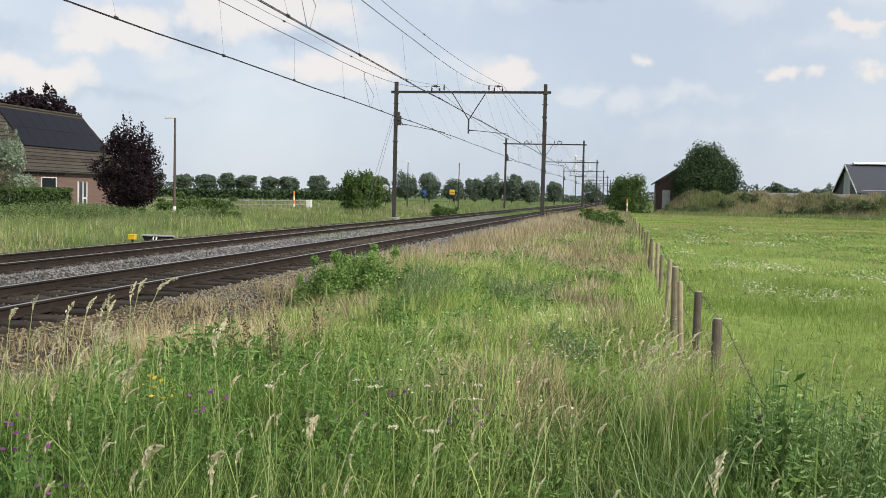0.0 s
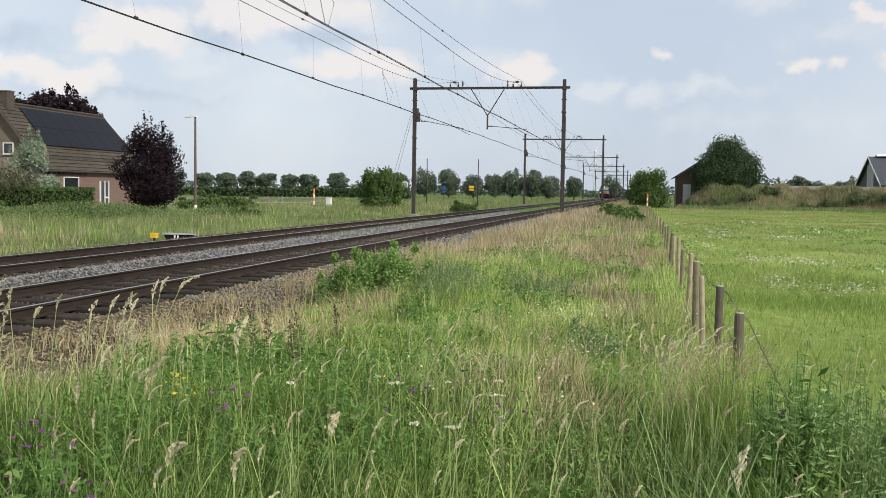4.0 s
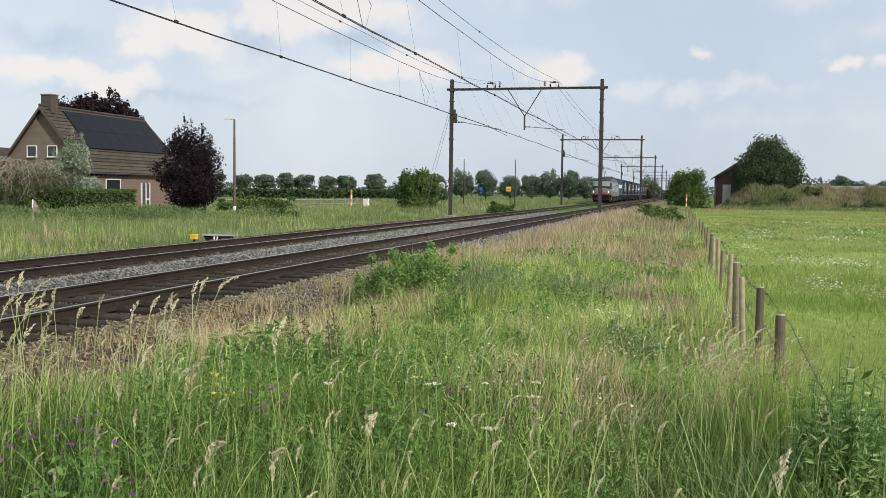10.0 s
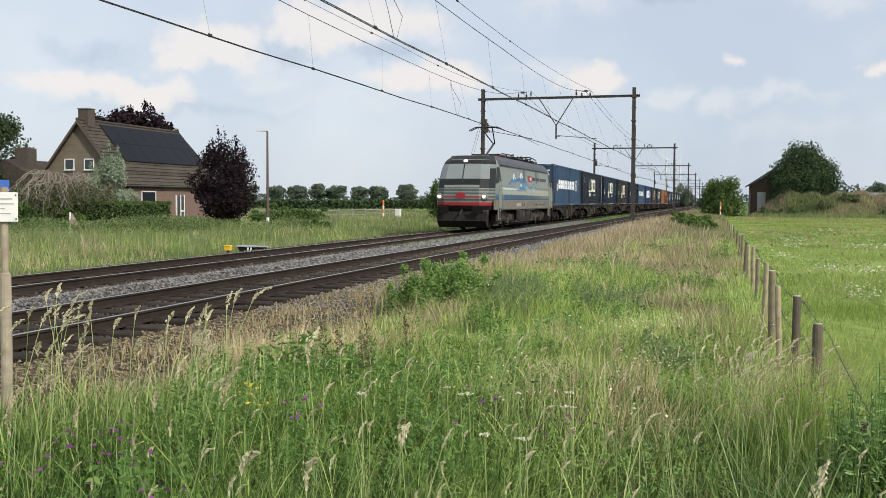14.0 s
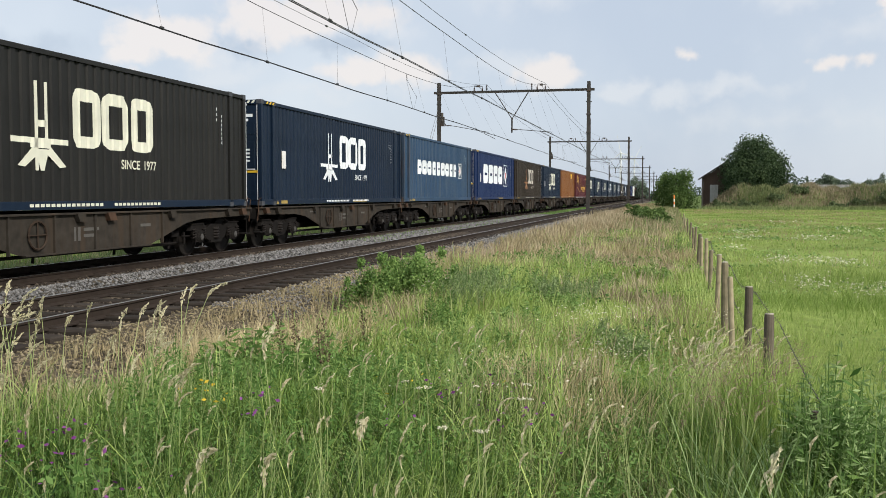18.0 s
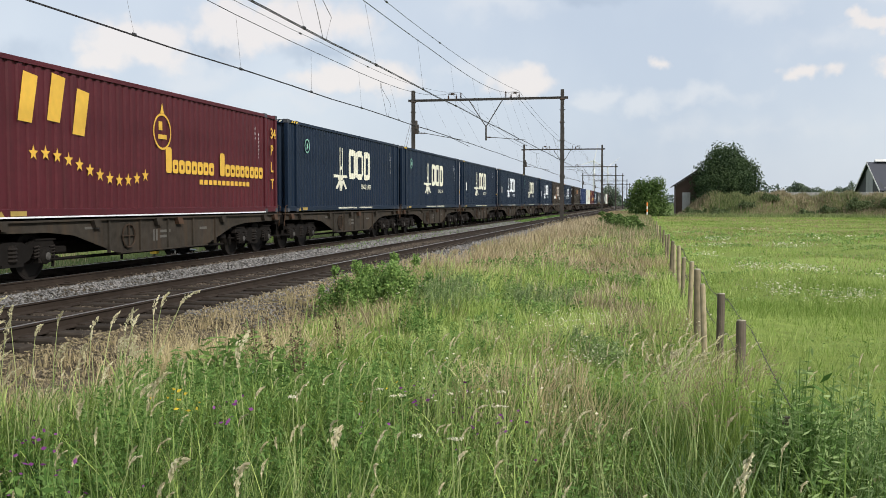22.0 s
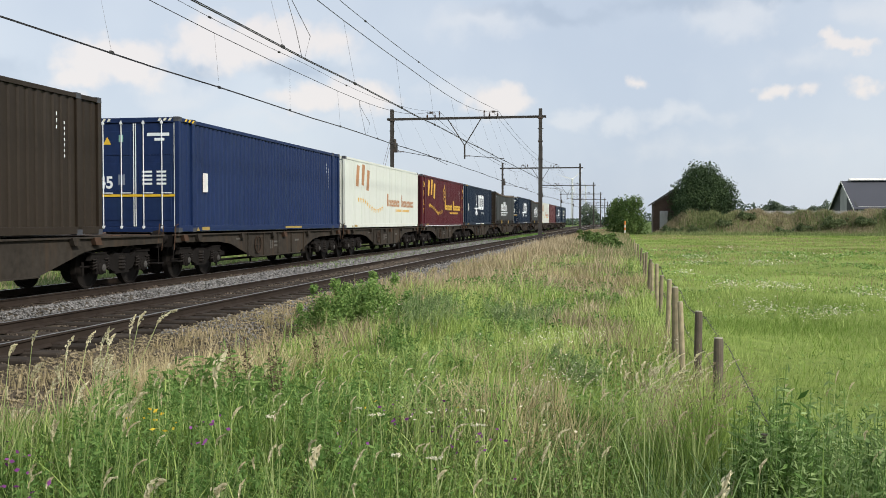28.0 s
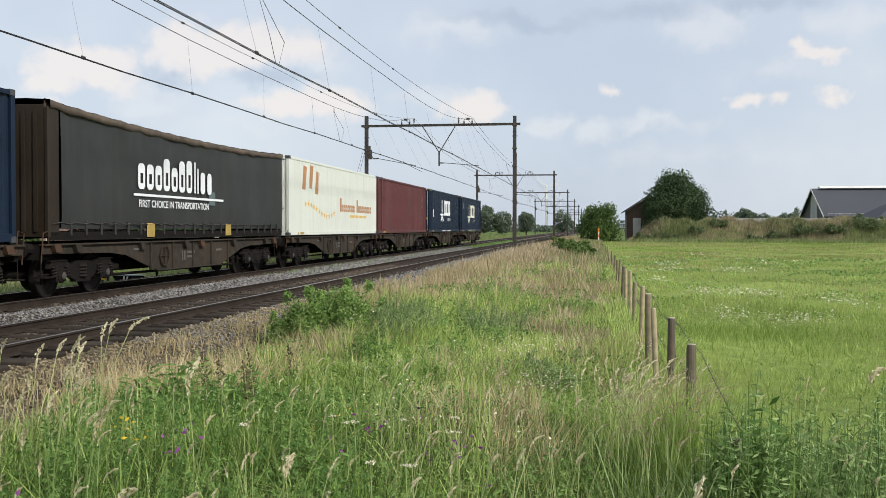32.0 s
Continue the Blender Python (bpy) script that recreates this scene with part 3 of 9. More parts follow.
def insulator(p, axis="z", length=0.35, r=0.06):
    prof = [(0.025, 0)]
    for k in range(4):
        h = length * (k + 0.5) / 4
        prof += [(0.028, h - 0.03), (r, h - 0.008), (r, h + 0.008), (0.028, h + 0.03)]
    prof.append((0.025, length))
    return Shape().lathe(p, prof, 8, axis)


def build_portal():
    t = thing("catenary_portal", "grey steel catenary portal spanning both railway tracks", "catenary portal", pose(0, PORTAL_Y, 0), "catenary portals along the line")
    for x, top in ((-16.97, 9.82), (-5.86, 9.66)):
        post = Shape()
        post.box(x - 0.12, x + 0.12, -0.14, -0.115, -0.6, top).box(x - 0.12, x + 0.12, 0.115, 0.14, -0.6, top).box(x - 0.012, x + 0.012, -0.115, 0.115, -0.6, top)
        p = part("post", post, GREY_STEEL, t, "weathered steel H-section post")
        for z in (BEAM_Z - 0.1, 7.3, 6.0 if x > -10 else 5.4, 2.2):
            part("clamp_band", Shape().box(x - 0.17, x + 0.17, -0.18, 0.18, z - 0.05, z + 0.05, 0.02), STEEL, p)
        part("foundation", Shape().box(x - 0.35, x + 0.35, -0.35, 0.35, -0.7, -0.28, 0.04), material("concrete", (0.3, 0.29, 0.27), 0.9), t, "grey concrete foundation block")
    beam = Shape().box(-17.35, -5.45, -0.09, -0.07, BEAM_Z - 0.09, BEAM_Z + 0.08).box(-17.35, -5.45, 0.07, 0.09, BEAM_Z - 0.09, BEAM_Z + 0.08).box(-17.35, -5.45, -0.09, 0.09, BEAM_Z - 0.02, BEAM_Z + 0.02)
    part("beam", beam, GREY_STEEL, t, "long steel cross beam")
    v = part("hanger", Shape().tube([(-12.7, 0, BEAM_Z - 0.1), (-11.45, 0, 7.05)], 0.038).tube([(-10.25, 0, BEAM_Z - 0.1), (-11.45, 0, 7.05)], 0.038).tube([(-11.45, 0, 7.15), (-11.45, 0, 6.05)], 0.065), GREY_STEEL, t, "V-shaped steel hanger")
    part("insulator", insulator((-11.4, 0, 6.28), "x"), CERAMIC, v)
    part("steady_arm", Shape().tube([(-11.05, 0, 6.28), (-8.5, 0, 6.05)], 0.025).tube([(-9.4, 0, 6.12), (-8.4, 0, 5.62)], 0.018), GREY_STEEL, v)
    a = part("bracket", Shape().box(-16.9, -16.55, -0.06, 0.06, 6.6, 7.3, 0.01).tube([(-16.9, 0, 7.2), (-16.45, 0, 6.7)], 0.03), STEEL, t)
    part("insulator", insulator((-16.5, 0, 6.65), "x", 0.45), CERAMIC, a)
    part("steady_arm", Shape().tube([(-16.1, 0, 6.65), (-13.2, 0, 6.1)], 0.025).tube([(-14.0, 0, 6.25), (-12.7, 0, 5.62)], 0.018), GREY_STEEL, a)
    for x in (-13.98, -9.3):
        y = part("messenger_saddle", Shape().tube([(x - 0.32, 0, BEAM_Z + 0.08), (x - 0.3, 0, BEAM_Z + 0.4), (x + 0.3, 0, BEAM_Z + 0.42), (x + 0.32, 0, BEAM_Z + 0.08)], 0.03, 5).box(x - 0.12, x + 0.12, -0.06, 0.06, BEAM_Z + 0.36, BEAM_Z + 0.5, 0.02), STEEL, t, "dark saddle frame on the beam")
        for dx in (-0.3, 0.3):
            part("insulator", insulator((x + dx, 0, BEAM_Z + 0.09), "z", 0.2, 0.065), CERAMIC, y)
    for x in (-13.35, -10.0):
        k = part("line_pin", Shape().tube([(x, 0, BEAM_Z + 0.05), (x, 0, BEAM_Z + 0.56)], 0.025, 5), STEEL, t)
        part("insulator", insulator((x, 0, BEAM_Z + 0.14), "z", 0.34, 0.085), CERAMIC, k)
    # rungs, a small box and a thin conduit on the posts
    for x in (-16.97, -5.86):
        part("conduit", Shape().tube([(x + 0.15, -0.1, -0.4), (x + 0.15, -0.1, 6.9), (x + 0.05, -0.1, 7.3)], 0.022, 5), STEEL, t)
        for z in (3.4, 4.6, 8.2):
            part("clamp_bolt", Shape().tube([(x - 0.2, 0, z), (x + 0.22, 0, z)], 0.03, 5), STEEL, t)
    part("weight_box", Shape().box(-16.86, -16.66, -0.12, 0.12, 6.95, 7.6, 0.03), STEEL, t)
    return t


portal = build_portal()
for k in [k for k in range(-6, 8) if k]:
    copy_thing(portal, pose(0, PORTAL_Y + PORTAL_STEP * k, 0))


def build_wires():
    def sag(y, top, drop):
        u = ((y - PORTAL_Y) / PORTAL_STEP) % 1.0
        return top - drop * 4 * u * (1 - u)
    ys = np.arange(PORTAL_Y - 6 * PORTAL_STEP, PORTAL_Y + 7 * PORTAL_STEP + 0.1, PORTAL_STEP / 16)
    for centre, saddle in ((NEAR_TRACK, -9.4), (FAR_TRACK, -14.1)):
        line = thing("overhead_line", "dark catenary and contact wires with thin droppers", "overhead line", group="overhead lines above the tracks")
        def contact(y):
            stagger = 0.19 if centre > -10 else 0.25 * math.sin(math.pi * (y - PORTAL_Y) / PORTAL_STEP + 1.57)
            return centre + stagger, 5.55 + 0.02 * math.sin(y)
        def carrier(y):
            u = abs(2 * (((y - PORTAL_Y) / PORTAL_STEP) % 1.0) - 1) ** 1.5
            return centre + (saddle - centre) * u, sag(y, BEAM_Z + 0.5, 2.25 if centre > -10 else 2.5)
        pts = [(contact(y)[0], y, contact(y)[1]) for y in ys]
        part("contact_wire", Shape().tube(pts, 0.013, 5, caps=False), WIRE, line)
        part("contact_wire", Shape().tube([(x + 0.05, y, z + 0.004) for x, y, z in pts], 0.011, 5, caps=False), WIRE, line)
        pts = [(carrier(y)[0], y, carrier(y)[1]) for y in ys]
        part("messenger_wire", Shape().tube(pts, 0.012, 5, caps=False), WIRE, line)
        for k in range(34):
            y = PORTAL_Y - PORTAL_STEP + 0.6 + (6.15 * k if k < 11 else 67.1 + 11.2 * (k - 11))
            (x0, z0), (x1, z1) = contact(y), carrier(y)
            d = part("dropper", Shape().tube([(x0, y, z0), (x1, y, z1)], 0.0034, 4, caps=False), WIRE, line)
            part("clip", Shape().box(x0 - 0.02, x0 + 0.02, y - 0.09, y + 0.09, z0 - 0.03, z0 + 0.05, 0.01), WIRE, d)
        for k in range(5):
            y = PORTAL_Y - (46.6 if centre > -10 else 25.5) + 67.1 * k
            (x0, z0), (x1, z1) = contact(y), carrier(y)
            part("jumper_loop", Shape().tube([(x0, y - 0.1, z0), (x0 - 0.12, y - 0.22, z0 + 0.7), (x1, y - 0.05, z1 - 0.25), (x1, y, z1)], 0.008, 4, caps=False).tube([(x0, y + 0.1, z0), (x0 + 0.1, y + 0.25, z0 + 0.6), (x1 + 0.02, y + 0.05, z1 - 0.3), (x1, y, z1)], 0.008, 4, caps=False), WIRE, line)
    # a bare feeder runs beside the near line
    feed = thing("feeder_wire", "bare dark feeder wire carried on the portal beams", "feeder wire")
    for y in (27.5, 33.0, 42.0):
        u = 1 - abs(2 * (((y - PORTAL_Y) / PORTAL_STEP) % 1.0) - 1)
        for x, z in ((-9.0 - 0.05 * u, sag(y, BEAM_Z + 0.52, 1.0)), (-13.35 + 1.15 * u, sag(y, BEAM_Z + 0.52, 2.0))):
            part("splice_clamp", Shape().lathe((x, y - 0.12, z), [(0.012, 0), (0.035, 0.05), (0.035, 0.19), (0.012, 0.24)], 6, "y"), WIRE, feed)
    part("wire", Shape().tube([(-9.0 - 0.05 * (1 - abs(2 * (((y - PORTAL_Y) / PORTAL_STEP) % 1.0) - 1)), y, sag(y, BEAM_Z + 0.52, 1.0)) for y in ys], 0.011, 5, caps=False), WIRE, feed)
    part("wire", Shape().tube([(-13.35 + 1.15 * (1 - abs(2 * (((y - PORTAL_Y) / PORTAL_STEP) % 1.0) - 1)), y, sag(y, BEAM_Z + 0.52, 2.0)) for y in ys], 0.008, 5, caps=False), WIRE, feed)
    guy = thing("guy_wire", "pair of thin steel guy wires anchoring a portal post", "guy wire")
    for d in (0, 0.5):
        part("strand", Shape().tube([(-17.0, PORTAL_Y - 0.15, 7.9 - d), (-17.35 + 0.3 * d, PORTAL_Y - 7.6 + d, -0.45)], 0.012, 4), STEEL, guy)
        part("turnbuckle", Shape().tube([(-17.25 + 0.3 * d, PORTAL_Y - 4.9, 2.55 - 0.2 * d), (-17.27 + 0.3 * d, PORTAL_Y - 5.15, 2.25 - 0.2 * d)], 0.03, 5), STEEL, guy)


build_wires()

# ---- train ----
SPEED = 24.6  # metres a second, towards the camera
TRAIN = []  # moving things with their place along the train at 16 s

WAGON_GREY = material("grimy_wagon_grey", (0.037, 0.032, 0.026), 0.85, vary=0.45, dirt=(0.06, 0.042, 0.028), streak=1, spec=0.12)
WAGON_DARK = material("black_bogie_grime", (0.011, 0.0095, 0.0085), 0.9, vary=0.35, spec=0.12)
WHEEL_STEEL = material("wheel_steel", (0.022, 0.019, 0.017), 0.65, 0.4, vary=0.2, spec=0.12)
FADED_MARK = material("faded_chalk_mark", (0.05, 0.047, 0.043), 0.8)
RUST = material("rusty_iron", (0.075, 0.045, 0.03), 0.8, vary=0.35, spec=0.12)
WHEEL_RUST = material("rusty_handwheel", (0.04, 0.028, 0.02), 0.8, vary=0.35, spec=0.12)
CAST = material("corner_casting", (0.06, 0.065, 0.075), 0.7, 0.2, vary=0.3)


def paint(name, color, dirt=(0.06, 0.055, 0.05), rough=0.5):
    shade = 1.0 if max(color) > 0.5 else 0.82  # darker paints scaled down to offset the sun on the container sides
    color, dirt = tuple(shade * c for c in color), tuple(shade * c for c in dirt)
    return material(name, color, rough, spec=0.16, vary=0.2 if max(color) < 0.5 else 0.05, grain=8, stain=0.5, bump=0.06, dirt=dirt, streak=1)


PAINTS = {
    "navy": paint("navy_container_paint", (0.0078, 0.0185, 0.040), (0.0145, 0.026, 0.044)),
    "slate": paint("slate_container_paint", (0.012, 0.018, 0.028), (0.02, 0.026, 0.034)),
    "blue": paint("faded_blue_container_paint", (0.033, 0.072, 0.135), (0.08, 0.115, 0.155)),
    "royal": paint("royal_blue_container_paint", (0.0125, 0.029, 0.096), (0.018, 0.037, 0.094)),
    "brown": paint("brown_container_paint", (0.032, 0.024, 0.017), (0.045, 0.036, 0.028)),
    "olive": paint("olive_black_container_paint", (0.019, 0.019, 0.018), (0.03, 0.029, 0.026)),
    "ochre": paint("faded_ochre_container_paint", (0.24, 0.10, 0.03), (0.13, 0.055, 0.04)),
    "maroon": paint("maroon_container_paint", (0.09, 0.017, 0.024), (0.065, 0.016, 0.02)),
    "dull_maroon": paint("dull_maroon_container_paint", (0.125, 0.04, 0.042)),
    "white": paint("white_container_paint", (0.63, 0.665, 0.61), (0.57, 0.60, 0.53)),
    "curtain": material("black_green_tarpaulin", (0.019, 0.021, 0.02), 0.6, vary=0.3, grain=3, bump=0.25, dirt=(0.032, 0.032, 0.028), streak=1),
}
RUSTY_POST = paint("rusted_blue_post", (0.04, 0.062, 0.095), (0.10, 0.052, 0.034))
CREAM = material("cream_lettering", (0.66, 0.66, 0.54), 0.6, vary=0.12)
PALE = material("white_lettering", (0.74, 0.78, 0.80), 0.6, vary=0.12)
GOLD = material("gold_lettering", (0.66, 0.40, 0.05), 0.6, vary=0.15)
DULL_LETTER = material("dulled_pale_lettering", (0.46, 0.43, 0.38), 0.7, vary=0.25)
RUSTY_LETTER = material("rust_orange_lettering", (0.40, 0.20, 0.09), 0.6, vary=0.2)
RED_LETTER = material("red_lettering", (0.6, 0.05, 0.04), 0.6, vary=0.1)
DULL_YELLOW = material("dirty_yellow_paint", (0.34, 0.24, 0.06), 0.6, vary=0.3)
FADED = material("faded_grey_decal", (0.16, 0.19, 0.24), 0.7, vary=0.1)
TEAL = material("pale_green_emblem", (0.20, 0.42, 0.34), 0.6, vary=0.1)

LENGTH, HALF, TALL = 13.716, 1.219, 2.896
PERIOD, DEPTH = 0.274, 0.034


def groove(y):
    """How far the corrugated side lies behind its outer face."""
    u = (y % PERIOD) / PERIOD
    return DEPTH * float(np.interp(u, [0, 0.38, 0.5, 0.84, 0.96, 1], [0, 0, 1, 1, 0, 0]))


def breaks(a, b):
    pts = {a, b}
    k = math.floor(a / PERIOD)
    while k * PERIOD < b:
        for u in (0, 0.38, 0.5, 0.84, 0.96):
            y = (k + u) * PERIOD
            if a < y < b:
                pts.add(y)
        k += 1
    return sorted(pts)


def corrugated(a, b, z0, z1, x, out):
    """A corrugated sheet from a to b along y; out is the side that it faces."""
    ys = breaks(a, b)
    s = Shape()
    p = [(x - out * groove(y), y, z) for y in ys for z in (z0, z1)]
    s.add(p, [(2 * k, 2 * k + 2, 2 * k + 3, 2 * k + 1) for k in range(len(ys) - 1)])
    return s


def draped(rects, x=HALF - 0.028):
    """Painted bars that follow the corrugation: (y0, y1, z0, z1), with a top edge that may slope."""
    s = Shape()
    for y0, y1, z0, z1 in rects:
        ys = breaks(y0, y1)
        p = [(x - groove(y) + 0.004, y, z) for y in ys for z in (z0, z1)]
        s.add(p, [(2 * k, 2 * k + 2, 2 * k + 3, 2 * k + 1) for k in range(len(ys) - 1)])
    return s


def pill(y0, y1, z0, z1, r, slot=None, x=HALF - 0.028, ribbed=True):
    """A round-cornered painted block that follows the corrugation, with a slot (y0, y1, z0, z1) left open."""
    ys = set(breaks(y0, y1))
    for k in range(7):
        d = r * (1 - math.cos(math.pi * k / 12))
        ys |= {y0 + d, y1 - d}
    if slot:
        ys |= {slot[0], slot[1]}
    s, rows = Shape(), []
    for y in sorted(ys):
        e = max(0.0, r - min(y - y0, y1 - y))
        c = r - math.sqrt(max(0.0, r * r - e * e))
        rows.append((y, z0 + c, z1 - c))
    for (ya, a0, a1), (yb, b0, b1) in zip(rows, rows[1:]):
        if yb - ya < 1e-6:
            continue
        xa, xb = (x - groove(ya) + 0.004, x - groove(yb) + 0.004) if ribbed else (x, x)
        inside = slot and slot[0] <= 0.5 * (ya + yb) <= slot[1]
        for p0, p1, q0, q1 in ([(a0, slot[2], b0, slot[2]), (slot[3], a1, slot[3], b1)] if inside else [(a0, a1, b0, b1)]):
            s.add([(xa, ya, p0), (xb, yb, q0), (xb, yb, q1), (xa, ya, p1)], [(0, 1, 2, 3)])
    return s


def flat(polys, x):
    s = Shape()
    for poly in polys:
        s.add([(x, y, z) for y, z in poly], [tuple(range(len(poly)))])
    return s


CACHE = {}


def cached(key, make):
    if key not in CACHE:
        CACHE[key] = make()
    return CACHE[key]


def words(text, size, mat, bold=0.0):
    """A flat mesh of the built-in font."""
    def make():
        cu = bpy.data.curves.new("lettering", "FONT")
        cu.body, cu.size, cu.offset = text, size, bold
        ob = bpy.data.objects.new("lettering", cu)
        me = bpy.data.meshes.new_from_object(ob)
        bpy.data.objects.remove(ob)
        me.materials.append(mat)
        return me
    return cached(("text", text, size, mat.name), make)


SIDE = (90, 0, 90)  # turns lettering upright on a side that faces the meadow


def container(color, label, doors=False, smooth=False):
    mat = PAINTS[color]
    t = thing("shipping_container", label, "container", group="containers on the train")
    e, p40 = 0.0, 0.762
    key = (color, smooth)

    def sheet(out):
        if smooth:
            s = Shape().box(out * (HALF - 0.03) - 0.012, out * (HALF - 0.03) + 0.012, 0.12, LENGTH - 0.12, 0.15, TALL - 0.09)
            return s.mesh("side_wall", mat)
        s = corrugated(p40 + 0.16, LENGTH - p40 - 0.16, 0.16, TALL - 0.10, out * (HALF - 0.028), out)
        for a, b in ((0.13, p40), (LENGTH - p40, LENGTH - 0.13)):
            ys = breaks(a, b)
            s.add([(out * (HALF - 0.045) - out * 0.6 * groove(y), y, z) for y in ys for z in (0.16, TALL - 0.1)], [(2 * k, 2 * k + 2, 2 * k + 3, 2 * k + 1) for k in range(len(ys) - 1)])
        return s.mesh("side_wall", mat)

    for out in (1, -1):
        part("side_wall", cached(("side", out, *key), lambda: sheet(out)), None, t)
        part("bottom_rail", cached(("brail", out, color), lambda: Shape().box(min(out * HALF, out * (HALF - 0.06)), max(out * HALF, out * (HALF - 0.06)), 0.1, LENGTH - 0.1, 0.02, 0.17, 0.008).mesh("bottom_rail", PAINTS["navy"] if color in ("slate", "olive") else mat)), None, t)
        part("top_rail", cached(("trail", out, color), lambda: Shape().box(min(out * HALF, out * (HALF - 0.05)), max(out * HALF, out * (HALF - 0.05)), 0.1, LENGTH - 0.1, TALL - 0.11, TALL - 0.02, 0.008).mesh("top_rail", mat)), None, t)
        for y in (0.0, LENGTH - 0.13) + (() if smooth else (p40, LENGTH - p40 - 0.16)):
            w = 0.13 if y in (0.0, LENGTH - 0.13) else 0.16
            part("corner_post", cached(("post", out, color, w), lambda: Shape().box(min(out * HALF, out * (HALF - 0.12)), max(out * HALF, out * (HALF - 0.12)), 0, w, 0.12, TALL - 0.1, 0.01).mesh("corner_post", RUSTY_POST if color == "blue" else mat)), None, t, at=pose(0, y, 0))
            for z in (0.0, TALL - 0.118):
                part("corner_casting", cached(("cast", out, w), lambda: Shape().box(min(out * (HALF + 0.004), out * (HALF - 0.16)), max(out * (HALF + 0.004), out * (HALF - 0.16)), 0, w + 0.04, 0, 0.118, 0.012).mesh("corner_casting", CAST)), None, t, at=pose(0, y - (0.004 if y < 1 else 0.036), z))
    def roof():
        s = Shape()
        ys = np.arange(0.1, LENGTH - 0.1, 0.14)
        pts = [(x, y, TALL - 0.035 + (0.02 if k % 2 else 0)) for k, y in enumerate(ys) for x in (-HALF + 0.04, HALF - 0.04)]
        s.add(pts, [(2 * k, 2 * k + 1, 2 * k + 3, 2 * k + 2) for k in range(len(ys) - 1)])
        return s.mesh("roof", mat)
    part("roof", cached(("roof", color), roof), None, t)
    part("floor_frame", cached(("floor",), lambda: Shape().box(-HALF + 0.07, HALF - 0.07, 0.1, LENGTH - 0.1, 0.03, 0.13).mesh("floor_frame", WAGON_DARK)), None, t)
    part("far_end_wall", cached(("endw", color), lambda: Shape().box(-HALF + 0.12, HALF - 0.12, LENGTH - 0.07, LENGTH - 0.04, 0.12, TALL - 0.1).mesh("far_end_wall", mat)), None, t)
    part("end_header", cached(("head", color), lambda: Shape().box(-HALF + 0.12, HALF - 0.12, 0.0, 0.08, TALL - 0.13, TALL - 0.01, 0.01).mesh("end_header", mat)), None, t)
    for k in range(6):
        x = (-HALF + 0.2 + 0.14 * k) if k < 3 else (HALF - 0.58 + 0.14 * (k - 3))
        part("hazard_mark", cached(("hazard", k), lambda: Shape().add([(x, -0.004, TALL - 0.1), (x + 0.07, -0.004, TALL - 0.1), (x + 0.12, -0.004, TALL - 0.03), (x + 0.05, -0.004, TALL - 0.03)], [(0, 1, 2, 3)]).mesh("hazard_mark", CREAM)), None, t)
    for k in range(3):
        part("hazard_mark", cached(("hazard_side", k), lambda: flat([[(0.3 + 0.2 * k, TALL - 0.1), (0.4 + 0.2 * k, TALL - 0.1), (0.48 + 0.2 * k, TALL - 0.03), (0.38 + 0.2 * k, TALL - 0.03)]], HALF + 0.005).mesh("hazard_mark", YELLOW)), None, t) if color in ("royal", "navy", "blue") else None
    part("end_sill", cached(("sill", color), lambda: Shape().box(-HALF + 0.12, HALF - 0.12, 0.0, 0.08, 0.01, 0.13, 0.01).mesh("end_sill", mat)), None, t)
    if doors:
        leaf = cached(("leaf", color), lambda: Shape().box(0.015, HALF - 0.13, 0.03, 0.07, 0.14, TALL - 0.14, 0.012).box(0.1, HALF - 0.22, 0.018, 0.032, 0.3, 0.85, 0.006).box(0.1, HALF - 0.22, 0.018, 0.032, 1.05, 1.75, 0.006).box(0.1, HALF - 0.22, 0.018, 0.032, 1.95, 2.55, 0.006).mesh("door", mat))
        rod = cached(("rod", color in ("royal", "navy")), lambda: Shape().tube([(0, 0, 0.08), (0, 0, TALL - 0.08)], 0.013, 6).box(-0.03, 0.03, -0.02, 0.02, 0.1, 0.16).box(-0.03, 0.03, -0.02, 0.02, TALL - 0.17, TALL - 0.11).box(-0.012, 0.26, -0.02, 0.005, 0.98, 1.005).mesh("lock_rod", PALE if color in ("royal", "navy") else GREY_STEEL))
        for s in (0, 1):
            d = part("door", leaf, None, t, at=pose(0 if s else -HALF + 0.115, 0, 0))
            for x in (0.25, 0.75):
                part("lock_rod", rod, None, d, at=pose(x, 0.0, 0))
            bars = [(0.35, 0.95, 2.42, 2.5), (0.55, 0.82, 2.3, 2.37)] + [(x0, x1, 1.2 + 0.1 * k, 1.25 + 0.1 * k) for k in range(4) for x0, x1 in ((0.2, 0.48), (0.6, 0.86))] if s else [(0.66, 0.84, 1.2, 1.46)]
            for k, (x0, x1, z0, z1) in enumerate(bars):
                part("marking_bar", cached(("mark", s, k), lambda: Shape().add([(x0, 0.012, z0), (x1, 0.012, z0), (x1, 0.012, z1), (x0, 0.012, z1)], [(0, 1, 2, 3)]).mesh("marking_bar", PALE if s else FADED)), None, d)
            for x in (0.02, HALF - 0.15):
                part("door_gasket", cached(("gasket", x), lambda: Shape().box(x, x + 0.016, 0.014, 0.03, 0.15, TALL - 0.15).mesh("door_gasket", PALE)), None, d) if color in ("royal", "navy") else None
